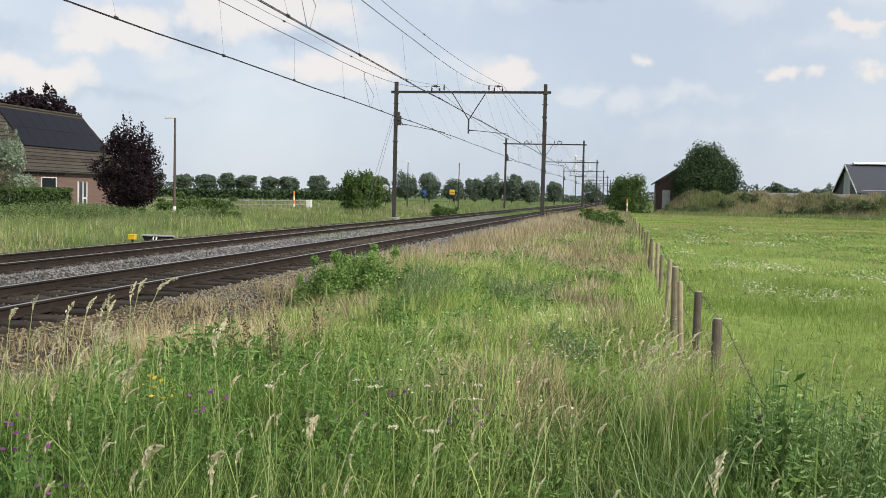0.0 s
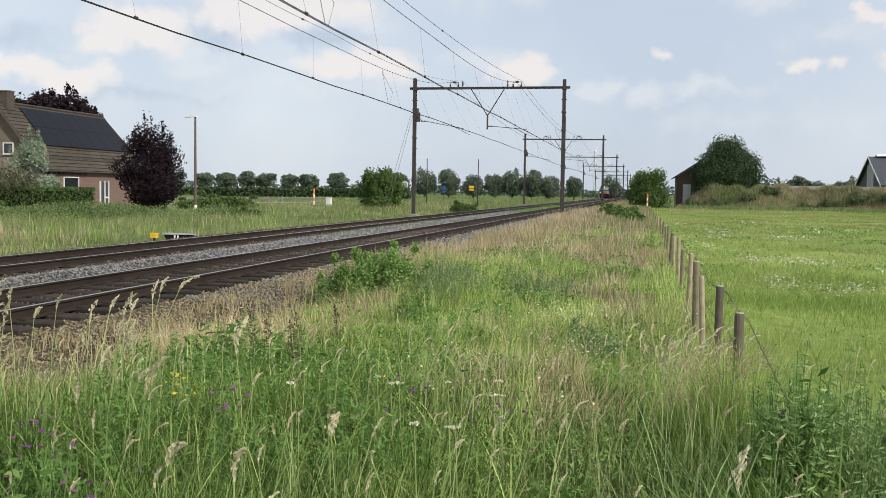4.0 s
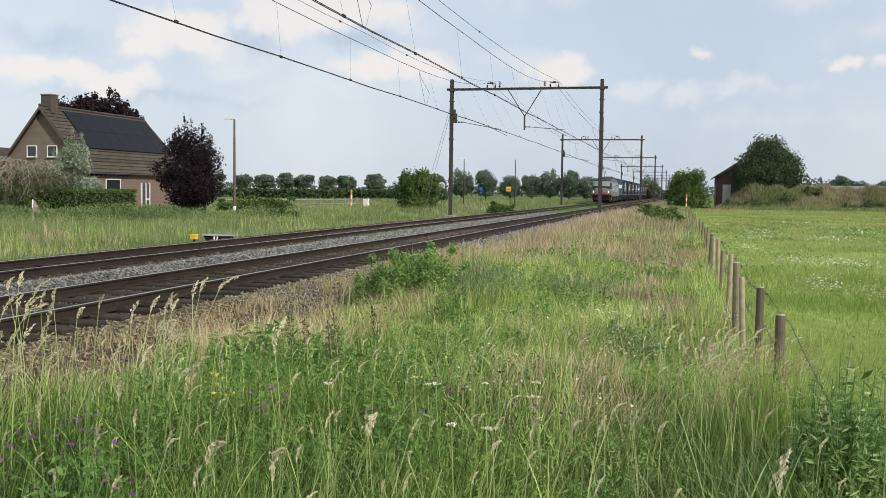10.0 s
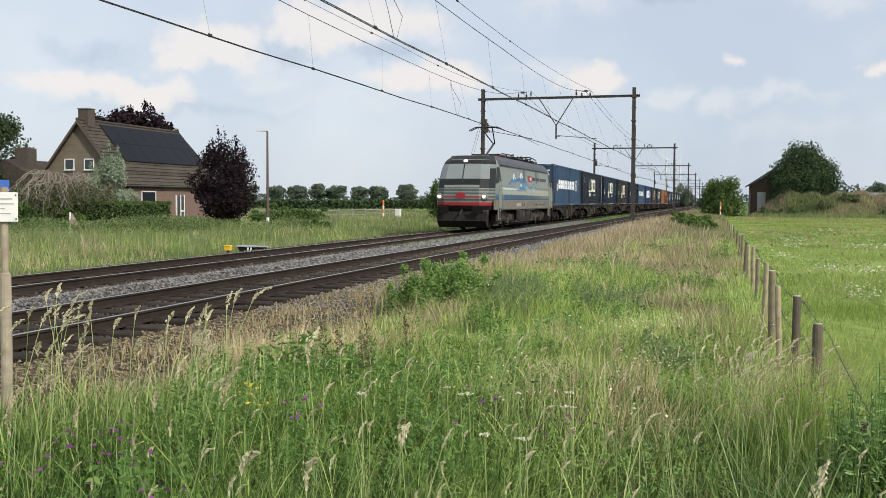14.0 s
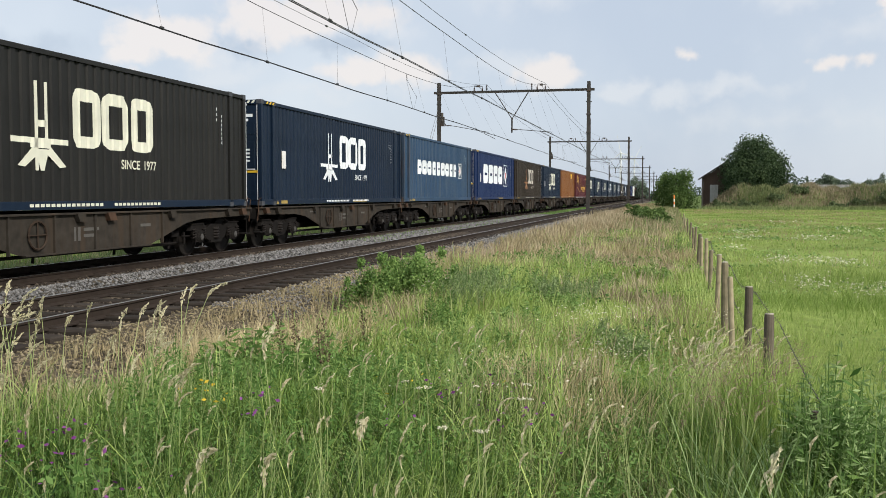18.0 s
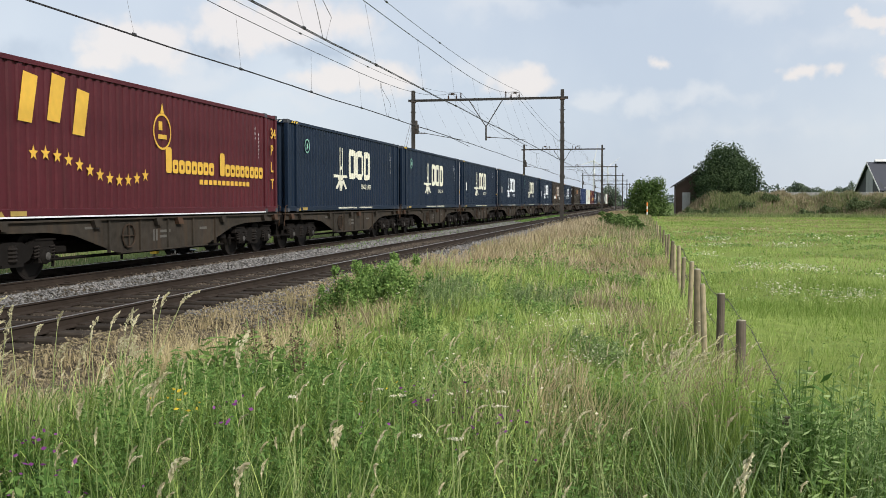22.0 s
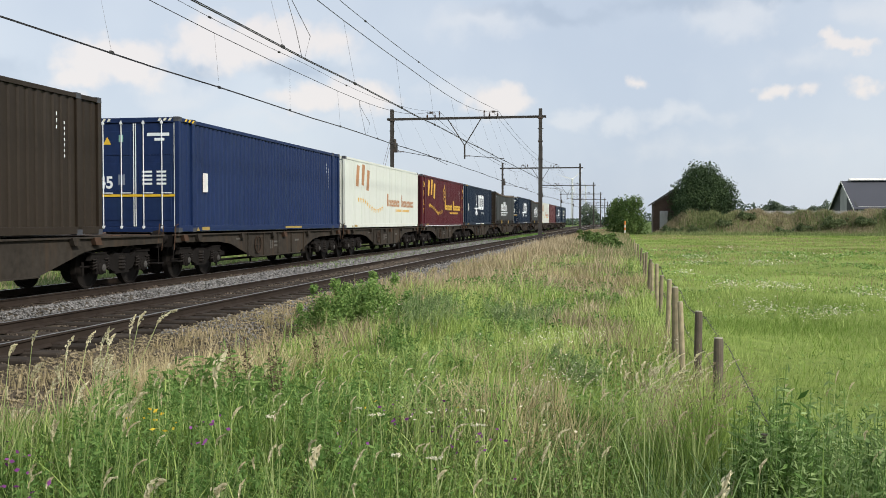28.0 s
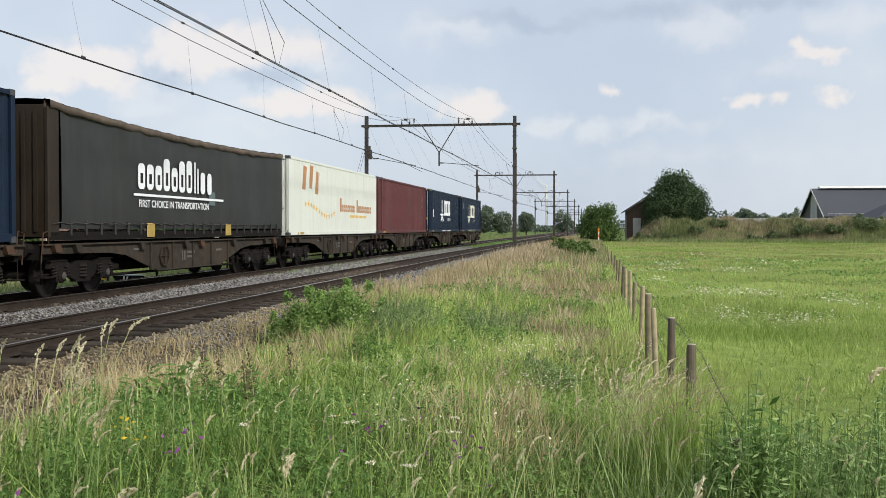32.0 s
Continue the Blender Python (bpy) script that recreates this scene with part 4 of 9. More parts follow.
            if not s:
                part("warning_triangle", cached(("tri",), lambda: Shape().add([(0.25, 0.012, 2.22), (0.47, 0.012, 2.22), (0.36, 0.012, 2.42)], [(0, 1, 2)]).mesh("warning_triangle", YELLOW)), None, d)
                part("teal_tag", cached(("tealtag",), lambda: Shape().add([(0.68, 0.012, 2.28), (0.8, 0.012, 2.28), (0.8, 0.012, 2.46), (0.68, 0.012, 2.46)], [(0, 1, 2, 3)]).mesh("teal_tag", TEAL)), None, d)
                part("length_mark", words("45", 0.42, PALE, 0.012), None, d, at=pose(0.1, 0.01, 1.12, 90, 0, 0)) if color == "royal" else None
        if color in ("royal", "navy"):
            part("reflective_strip", cached(("strip",), lambda: Shape().box(-HALF + 0.13, HALF - 0.13, 0.008, 0.014, 0.9, 0.96).mesh("reflective_strip", YELLOW)), None, t)
    else:
        def end():
            s = Shape()
            xs = np.linspace(-HALF + 0.12, HALF - 0.12, 33)
            pts = [(x, 0.05 + (0.035 if k % 4 in (2, 3) else 0), z) for k, x in enumerate(xs) for z in (0.12, TALL - 0.1)]
            s.add(pts, [(2 * k, 2 * k + 2, 2 * k + 3, 2 * k + 1) for k in range(len(xs) - 1)])
            return s.mesh("near_end_wall", mat)
        part("near_end_wall", cached(("nend", color), end), None, t)
    part("placard", cached(("placard", color == "white"), lambda: flat([[(1.35, 1.05), (1.65, 1.05), (1.65, 1.55), (1.35, 1.55)]], HALF + 0.006).mesh("placard", WHITE_PAINT)), None, t, "small pale placard") if doors and not smooth else None
    tags = cached(("tags",), lambda: flat([[(0.95, 0.03), (1.15, 0.03), (1.05, 0.14)], [(1.3, 0.04), (1.75, 0.04), (1.75, 0.13), (1.3, 0.13)]], HALF + 0.005).mesh("handling_mark", DULL_YELLOW))
    part("handling_mark", tags, None, t)
    part("fork_mark", cached(("fork",), lambda: flat([[(7.6, 0.05), (9.2, 0.05), (9.2, 0.12), (7.6, 0.12)]], HALF + 0.005).mesh("fork_mark", DULL_YELLOW)), None, t) if color in ("blue", "royal", "navy") and doors else None
    part("number_bars", cached(("codes", smooth), lambda: draped([(12.36, 12.39, 1.55 + 0.11 * k, 1.61 + 0.11 * k) for k in range(7)] + [(12.1, 12.13, 2.1 + 0.13 * k, 2.17 + 0.13 * k) for k in range(3)]).mesh("number_bars", PALE)), None, t) if not smooth and color not in ("ochre",) else None
    return t


def emblem_three(t, mat, since=True, stem_mat=None):
    """A stem with three roots beside three tall blocks."""
    part("emblem_stem", cached(("stem", (stem_mat or mat).name), lambda: draped([(5.22, 5.34, 0.72, 2.3), (5.5, 5.62, 1.3, 2.3), (5.3, 5.55, 1.5, 1.62), (5.14, 5.7, 1.12, 1.3), (4.62, 5.14, 1.2, 1.3), (5.7, 6.22, 1.2, 1.3)]).mesh("emblem_stem", stem_mat or mat)), None, t)
    for k, leg in enumerate(([(5.16, 1.14), (5.34, 1.04), (4.94, 0.78), (4.74, 0.8)], [(5.66, 1.14), (5.5, 1.04), (5.9, 0.78), (6.1, 0.8)], [(5.22, 1.1), (5.6, 1.1), (5.46, 0.72), (5.36, 0.72)])):
        part("emblem_root", cached(("root", k, (stem_mat or mat).name), lambda: flat([leg], HALF - 0.02).mesh("emblem_root", stem_mat or mat)), None, t)
    for k, (lo, hi) in enumerate(((6.32, 7.22), (7.3, 8.2), (8.3, 9.15))):
        slot = (lo + 0.24, hi - 0.22, 1.40, 2.06)
        part("logo_block", cached(("lb", k, mat.name), lambda: pill(lo, hi, 1.18, 2.3, 0.24, slot).mesh("logo_block", mat)), None, t)
    if since:
        for text, y in (("SINCE", 7.9), ("1977", 8.73)):
            part("date_line", words(text, 0.26, mat, 0.004), None, t, at=pose(HALF - 0.018, y, 0.82, *SIDE))
        part("web_line_bar", cached(("web", mat.name), lambda: flat([[(y, 0.07), (y + 0.11, 0.07), (y + 0.11, 0.125), (y, 0.125)] for y in [5.0 + 0.15 * k for k in range(15)] + [7.6 + 0.15 * k for k in range(12)]], HALF + 0.006).mesh("web_line_bar", mat)), None, t, kind="stuff")


def emblem_leaf(t, mat):
    """A thin ring with a leaf in it."""
    def make():
        s = Shape()
        n = 20
        ring = [(1.75 + r * math.cos(2 * math.pi * k / n), 2.15 + r * math.sin(2 * math.pi * k / n)) for r in (0.24, 0.19) for k in range(n)]
        s.add([(HALF + 0.002, y, z) for y, z in ring], [(k, (k + 1) % n, n + (k + 1) % n, n + k) for k in range(n)])
        return s.add([(HALF + 0.002, y, z) for y, z in ((1.68, 2.02), (1.84, 2.1), (1.82, 2.26), (1.7, 2.2))], [(0, 1, 2, 3)]).mesh("round_emblem", mat)
    part("round_emblem", cached(("leafem", mat.name), make), None, t, "thin round leaf emblem")


def row_of_blocks(t, y0, y1, z0, z1, n, mat, gap=0.22, mark=True):
    w = (y1 - y0) / n
    for k in range(n):
        a, b = y0 + k * w, y0 + (k + 1 - gap) * w
        h = z1 - z0
        part("logo_block", pill(a, b, z0, z1, 0.24 * h, (a + 0.34 * (b - a), b - 0.2 * (b - a), z0 + 0.42 * h, z0 + 0.56 * h)), mat, t)
    if mark:
        d, c = (z1 - z0) * 0.62, (z0 + z1) / 2
        y = y1 + d + 0.15
        part("logo_frame", flat([[(y - d, c - d), (y + d, c - d), (y + d, c - d + 0.05), (y - d, c - d + 0.05)], [(y - d, c + d - 0.05), (y + d, c + d - 0.05), (y + d, c + d), (y - d, c + d)], [(y - d, c - d), (y - d + 0.05, c - d), (y - d + 0.05, c + d), (y - d, c + d)], [(y + d - 0.05, c - d), (y + d, c - d), (y + d, c + d), (y + d - 0.05, c + d)]], HALF - 0.014), mat, t)
        part("logo_diamond", flat([[(y, c - d * 0.85), (y + d * 0.75, c), (y, c + d * 0.85), (y - d * 0.75, c)]], HALF - 0.012), mat, t)
        part("logo_core", flat([[(y - d * 0.2, c - d * 0.25), (y + d * 0.2, c - d * 0.25), (y + d * 0.2, c + d * 0.25), (y - d * 0.2, c + d * 0.25)]], HALF - 0.009), RED_LETTER, t)


def gold_set(t, mat, second, x=HALF - 0.014, crest=True):
    """Three tall slanted glyph blocks, an arc of stars, a round crest and two lines of small blocks."""
    for k, (y, z) in enumerate(((1.55, 1.75), (2.4, 1.82), (3.2, 1.62))):
        part("logo_block", flat([[(y + 0.02, z), (y + 0.42, z - 0.02), (y + 0.62, z + 0.85), (y + 0.2, z + 0.9)]], x), mat, t)
    for k in range(12):
        y, z = 2.0 + 0.36 * k, 0.98 + 0.22 * math.sin(1.9 - k * 0.42)
        part("star", flat([[(y + (0.15 if j % 2 == 0 else 0.06) * math.sin(a), z + (0.15 if j % 2 == 0 else 0.06) * math.cos(a)) for j, a in enumerate(2 * math.pi * i / 10 for i in range(10))]], x), second, t)
    if crest:
        gold_crest(t, mat, second, x)
    for k in range(18):
        if k == 8:
            continue
        y, big = 6.9 + 0.32 * k, k in (0, 9)
        part("logo_block", pill(y, y + 0.28, 0.98, 1.58 if big else 1.3, 0.07, None if big else (y + 0.1, y + 0.2, 1.08, 1.18), x, False), mat, t)
    for k in range(12):
        y = 8.6 + 0.26 * k
        part("logo_block", flat([[(y, 0.74), (y + 0.19, 0.74), (y + 0.19, 0.86), (y, 0.86)]], x), second, t)
    for y in (0.35, 13.3) if crest else ():
        for k, c in enumerate(("34", "P", "L", "T")):
            part("size_mark", words(c, 0.42, mat, 0.008), None, t, at=pose(HALF + 0.006, y - 0.12, 2.2 - 0.5 * k, *SIDE))


def gold_crest(t, mat, second, x):
    """A ring with bars in it and a small point on top."""
    ring = [(6.75 + 0.42 * math.cos(a), 1.92 + 0.42 * math.sin(a)) for a in (2 * math.pi * i / 24 for i in range(24))]
    core = [(6.75 + 0.37 * math.cos(a), 1.92 + 0.37 * math.sin(a)) for a in (2 * math.pi * i / 24 for i in range(24))]
    s = Shape()
    s.add([(x, y, z) for y, z in ring + core], [(k, (k + 1) % 24, 24 + (k + 1) % 24, 24 + k) for k in range(24)])
    crest = part("crest", s, mat, t)
    part("crest_bars", flat([[(6.55, 1.75), (6.95, 1.75), (6.95, 1.85), (6.55, 1.85)], [(6.58, 1.95), (6.75, 1.95), (6.75, 2.15), (6.58, 2.15)], [(6.66, 2.34), (6.84, 2.34), (6.75, 2.58)]], x), second, crest)


def curtain_box(label):
    """A curtain-sided swap body: tarpaulin with straps and buckles, steel end, roof edge sagging in the middle."""
    t = thing("curtain_container", label, "container", group="containers on the train")
    cur = PAINTS["curtain"]
    brown = PAINTS["brown"]
    worn = material("worn_roof_edge", (0.09, 0.068, 0.05), 0.85, vary=0.5, grain=4, dirt=(0.03, 0.026, 0.022))
    end = 14.4

    def top(y):
        return TALL - 0.02 - 0.17 * math.sin(math.pi * y / end) ** 0.7 + 0.012 * math.sin(7 * y)

    def sheet(out):
        ys = np.linspace(0.42, end - 0.12, 90)
        us = (0.0, 0.1, 0.38, 0.7, 1.0)
        pts = []
        for y in ys:
            for u in us:
                z = 0.26 + u * (top(y) - 0.16 - 0.26)
                pts.append((out * (HALF + 0.012 * math.sin(y * 4.1) + 0.022 * math.sin(y * 1.3 + z) - (0.02 if u == 0 else 0)), y, z))
        n = len(us)
        return Shape().add(pts, [(k * n + j, (k + 1) * n + j, (k + 1) * n + j + 1, k * n + j + 1) for k in range(len(ys) - 1) for j in range(n - 1)]).mesh("curtain", cur, True)

    def edge(out):
        ys = np.linspace(0.02, end - 0.02, 60)
        pts = []
        for y in ys:
            z, w = top(y), 0.02 * math.sin(5.3 * y)
            pts += [(out * (HALF + 0.035), y, z - 0.17 + w), (out * (HALF + 0.04), y, z - 0.02), (out * (HALF - 0.1), y, z + 0.02), (out * (HALF - 0.1), y, z - 0.17)]
        return Shape().add(pts, [(4 * k + j, 4 * k + 4 + j, 4 * k + 4 + (j + 1) % 4, 4 * k + (j + 1) % 4) for k in range(len(ys) - 1) for j in range(4)]).mesh("roof_edge", worn, True)
    for out in (1, -1):
        part("curtain", sheet(out), None, t, "dark tarpaulin curtain")
        part("bottom_rail", Shape().box(min(out * HALF, out * (HALF - 0.08)), max(out * HALF, out * (HALF - 0.08)), 0.05, end - 0.05, 0.02, 0.2, 0.01), WAGON_DARK, t)
        part("roof_edge", edge(out), None, t, "frayed brown roof edge")
        for y, w in ((0.0, 0.4), (end - 0.12, 0.12)):
            part("corner_post", Shape().box(min(out * HALF, out * (HALF - 0.1)), max(out * HALF, out * (HALF - 0.1)), y, y + w, 0.1, TALL - 0.16, 0.02), brown, t)
    for y in (0.02, end - 0.07):
        part("end_wall", Shape().box(-HALF + 0.1, HALF - 0.1, y, y + 0.05, 0.1, TALL - 0.12, 0.01), brown, t)
    for k in range(8):
        part("end_rib", Shape().box(-1.0 + 0.27 * k, -0.92 + 0.27 * k, -0.015, 0.02, 0.2, TALL - 0.25), brown, t)
    roof_y = np.linspace(0.03, end - 0.03, 40)
    part("roof", Shape().add([(x, y, top(y) + (0.03 if abs(x) < 1 else 0)) for y in roof_y for x in (-HALF, -0.7, 0.7, HALF)], [(4 * k + j, 4 * k + j + 1, 4 * k + 5 + j, 4 * k + 4 + j) for k in range(39) for j in range(3)]), brown, t)
    buckle = cached(("buckle",), lambda: Shape().box(HALF - 0.01, HALF + 0.03, -0.03, 0.03, 0.12, 0.42, 0.008).mesh("strap", BLACK))
    for k in range(22):
        part("strap", buckle, None, t, at=pose(0, 0.8 + 0.62 * k, 0))
    part("lashing_cable", cached(("cable",), lambda: Shape().tube([(HALF + 0.03, 0.1 + 0.3 * k, 0.36 + 0.03 * (k % 2)) for k in range(45)], 0.012, 4).mesh("lashing_cable", GREY_STEEL)), None, t)
    for y in (4.4, 9.4):
        part("yellow_pocket", cached(("pocket",), lambda: Shape().box(HALF, HALF + 0.04, -0.2, 0.2, 0.06, 0.4, 0.02).mesh("yellow_pocket", DULL_YELLOW)), None, t, at=pose(0, y, 0))
    x = HALF + 0.035
    hs = (0.62, 0.62, 0.62, 0.82, 0.62, 0.82, 0.86)
    for k in range(11):
        y, thin = 3.72 + 0.455 * k, k > 6
        h = hs[k] if k < 7 else (0.86, 0.7, 0.6, 0.6)[k - 7]
        w = 0.36 if not thin else (0.09 if k in (7, 8) else 0.3)
        yy = y if not thin else 6.95 + (0, 0.2, 0.42, 0.88)[k - 7]
        part("logo_block", pill(yy, yy + w, 1.22, 1.22 + h, min(0.13, 0.4 * w), None if thin else (yy + 0.12, yy + w - 0.1, 1.36, 1.36 + 0.4 * h), x, False), PALE, t)
    part("logo_underline", flat([[(3.5, 1.05), (9.0, 1.05), (9.0, 1.11), (3.5, 1.11)]], x), PALE, t)
    part("slogan", words("FIRST CHOICE IN TRANSPORTATION", 0.25, PALE, 0.003), None, t, at=pose(x, 3.75, 0.79, *SIDE))
    part("patch", flat([[(7.95, 0.92), (8.4, 0.92), (8.4, 1.3), (7.95, 1.3)]], x - 0.004), material("grey_patch", (0.09, 0.12, 0.13), 0.7), t)
    return t


def build_wagon(extra=0.0):
    """A four-axle container wagon: fish-bellied sills, bogies, buffers, drawgear; extra lengthens its deck behind the load."""
    t = thing("container_wagon", "grimy grey four-axle flat wagon carrying one long container", "wagon", group="container wagons of the train")
    a, b = -0.15, LENGTH + 0.25 + extra
    sill = [(a, 1.13), (b, 1.13), (b, 0.93), (b - 2.6, 0.9), (b - 3.4, 0.82), (b - 4.9, 0.42), (b - 5.1, 0.4), (a + 5.1, 0.4), (a + 4.9, 0.42), (a + 3.4, 0.82), (a + 2.6, 0.9), (a, 0.93)]
    for x in (1.17, -1.17):
        s = part("side_sill", Shape().prism([(y, z) for y, z in sill], "x", x - 0.012, x + 0.012), WAGON_GREY, t, "fish-bellied grimy side sill")
        part("sill_flange", Shape().box(x - 0.08, x + 0.08, a, b, 1.1, 1.135, 0.006).box(x - 0.07, x + 0.07, a + 5.0, b - 5.0, 0.385, 0.41), WAGON_GREY, s)
        for k in range(5):
            y = a + 4.6 + k * 1.25
            part("stiffener", Shape().box(min(x, x * 1.05), max(x, x * 1.05), y - 0.02, y + 0.02, 0.42, 1.1), WAGON_GREY, s)
        for y in (0.2, 1.0, 3.9, 6.4, 7.4, 9.8, 12.6, 13.4):
            part("lashing_bracket", Shape().prism([(y - 0.12, 1.12), (y + 0.12, 1.12), (y + 0.2, 0.96), (y - 0.04, 0.96)], "x", min(x, x * 1.1), max(x, x * 1.1)), RUST if y in (0.2, 13.4, 7.4) else WAGON_GREY, s)
    part("centre_sill", Shape().box(-0.22, 0.22, a, b, 0.75, 1.1).box(-1.1, 1.1, a + 0.02, a + 0.14, 0.82, 1.12).box(-1.1, 1.1, b - 0.14, b - 0.02, 0.82, 1.12), WAGON_DARK, t)
    for y in (4.6, 6.9, 9.2):
        part("cross_member", Shape().box(-1.14, 1.14, y - 0.08, y + 0.08, 0.6, 1.08), WAGON_DARK, t)
    if extra:
        deck = part("deck_end", Shape().box(-1.1, 1.1, LENGTH + 0.05, b - 0.15, 1.06, 1.12, 0.01), WAGON_GREY, t, "bare grimy deck behind the load")
        for k in range(int(extra / 0.45)):
            part("deck_plank", Shape().box(-1.08, 1.08, LENGTH + 0.2 + 0.45 * k, LENGTH + 0.55 + 0.45 * k, 1.12, 1.15, 0.006), RUST if k % 3 == 1 else WAGON_GREY, deck)
    part("tank", Shape().lathe((0.45, 7.3, 0.66), [(0.05, 0), (0.19, 0.04), (0.19, 1.0), (0.05, 1.04)], 12, "y"), WAGON_DARK, t, "dark brake air tank")
    rig = part("brake_rigging", Shape().box(-0.5, 0.5, 3.6, 6.6, 0.42, 0.72, 0.03).box(-0.3, 0.7, 8.6, LENGTH - 3.6, 0.45, 0.74, 0.03).tube([(0.8, 3.0, 0.36), (0.82, LENGTH - 3.0, 0.34)], 0.035, 5), WAGON_DARK, t, "black brake rigging under the frame")
    for y in (3.1, 5.6, 8.2, 10.4):
        part("rigging_lever", Shape().tube([(0.8, y, 0.22), (0.78, y + 0.12, 0.7)], 0.03, 5).box(0.6, 0.95, y - 0.1, y + 0.25, 0.5, 0.62, 0.02), WAGON_DARK, rig)
    part("handbrake_wheel", Shape().tube([(1.225, 5.2 + 0.25 * math.cos(q), 0.75 + 0.25 * math.sin(q)) for q in (2 * math.pi * k / 16 for k in range(17))], 0.022, 5).tube([(1.225, 4.97, 0.75), (1.225, 5.43, 0.75)], 0.015, 4).tube([(1.225, 5.2, 0.52), (1.225, 5.2, 0.98)], 0.015, 4), WHEEL_RUST, t, "rusty handbrake wheel")
    faded = material("faded_panel", (0.085, 0.08, 0.072), 0.8)
    for y0, y1, z0, z1 in ((6.3, 6.36, 0.6, 0.86), (6.42, 6.5, 0.6, 0.86), (6.6, 7.1, 0.78, 0.84), (6.6, 7.0, 0.66, 0.72), (8.6, 9.0, 0.8, 0.86), (3.6, 4.1, 0.93, 0.98)):
        part("data_panel", flat([[(y0, z0), (y1, z0), (y1, z1), (y0, z1)]], 1.19), faded, t)
    for y in (1.55, LENGTH - 1.45 + extra):
        fr = Shape()
        for x in (1.0, -1.0):
            fr.prism([(-1.28, 0.62), (-1.2, 0.76), (-0.62, 0.76), (-0.42, 0.68), (-0.3, 0.74), (0.3, 0.74), (0.42, 0.68), (0.62, 0.76), (1.2, 0.76), (1.28, 0.62), (0.66, 0.62), (0.5, 0.42), (0.3, 0.34), (-0.3, 0.34), (-0.5, 0.42), (-0.66, 0.62)], "x", x - 0.05, x + 0.05)
            fr.box(x - 0.075, x + 0.075, -0.3, 0.3, 0.3, 0.36).box(x - 0.075, x + 0.075, -1.26, -0.64, 0.76, 0.79).box(x - 0.075, x + 0.075, 0.64, 1.26, 0.76, 0.79)
        fr.box(-1.0, 1.0, -0.2, 0.2, 0.45, 0.75)
        bogie = part("bogie", fr, WAGON_DARK, t, "black grimy bogie frame", at=pose(0, y, 0))
        for dy in (-0.9, 0.9):
            ws = Shape()
            for x in (0.7, -0.7):
                ws.lathe((x, 0, 0), [(0.1, -0.07), (0.46, -0.065), (0.46, 0.06), (0.43, 0.065), (0.40, 0.03), (0.16, 0.04), (0.12, 0.09), (0.05, 0.09)], 24, "x")
            ws.tube([(-0.95, 0, 0), (0.95, 0, 0)], 0.08, 10)
            part("wheelset", ws, WHEEL_STEEL, bogie, at=pose(0, dy, 0.46))
            for x in (1.02, -1.02):
                part("axle_box", Shape().lathe((min(x, x * 1.13), 0, 0), [(0.13, 0), (0.15, 0.03), (0.15, 0.09), (0.09, 0.13)], 12, "x").box(min(x * 0.94, x * 1.08), max(x * 0.94, x * 1.08), -0.2, 0.2, -0.12, 0.16, 0.03), WAGON_DARK, bogie, at=pose(0, dy, 0.46))
                for q in (-0.24, 0.24):
                    part("spring", Shape().tube([(x * 1.04 + 0.065 * math.cos(w * 1.26), q + 0.065 * math.sin(w * 1.26), -0.05 + 0.012 * w) for w in range(22)], 0.017, 5), WHEEL_STEEL, bogie, at=pose(0, dy, 0.46))
        for dy in (-0.9, 0.9):
            part("axle_cap", Shape().lathe((1.15, dy, 0.46), [(0.07, 0), (0.08, 0.01), (0.05, 0.03)], 10, "x"), FADED_MARK, bogie, "pale chalked axle cap")
        part("bolster_spring", Shape().lathe((1.02, 0, 0.38), [(0.1, 0)] + [(0.1 + 0.03 * (k % 2), 0.035 * k) for k in range(1, 9)] + [(0.1, 0.32)], 10), WHEEL_STEEL, bogie)
        part("brake_rod", Shape().tube([(0.95, -1.5, 0.5), (0.95, 1.5, 0.42)], 0.025, 5).tube([(0.95, -1.4, 0.3), (0.95, -1.4, 0.6)], 0.03, 5), WAGON_DARK, bogie)
    for y, s in ((a, -1), (b, 1)):
        for x in (0.87, -0.87):
            bf = part("buffer", Shape().lathe((x, min(y, y + s * 0.34), 1.03), [(0.12, 0), (0.12, 0.34)] if s > 0 else [(0.1, 0), (0.12, 0.34)], 10, "y"), WAGON_DARK, t)
            part("buffer_head", Shape().lathe((x, y + s * 0.34 - 0.02, 1.03), [(0.16, 0), (0.21, 0.012), (0.21, 0.028), (0.16, 0.04)], 12, "y"), WHEEL_STEEL, bf)
        part("coupling", Shape().tube([(0, y, 1.0), (0, y + s * 0.25, 0.85), (0, y + s * 0.48, 0.95)], 0.045, 6), WAGON_DARK, t)
        part("step_handle", Shape().tube([(1.15, y + s * 0.02, 0.75), (1.2, y + s * 0.02, 1.35), (1.2, y - s * 0.18, 1.4), (1.17, y - s * 0.2, 0.95)], 0.014, 5), RUST, t)
        part("step", Shape().box(0.98, 1.22, min(y, y - s * 0.3), max(y, y - s * 0.3), 0.44, 0.47).tube([(1.1, y - s * 0.05, 0.45), (1.1, y - s * 0.05, 0.95)], 0.014, 4), WAGON_DARK, t)
    return t


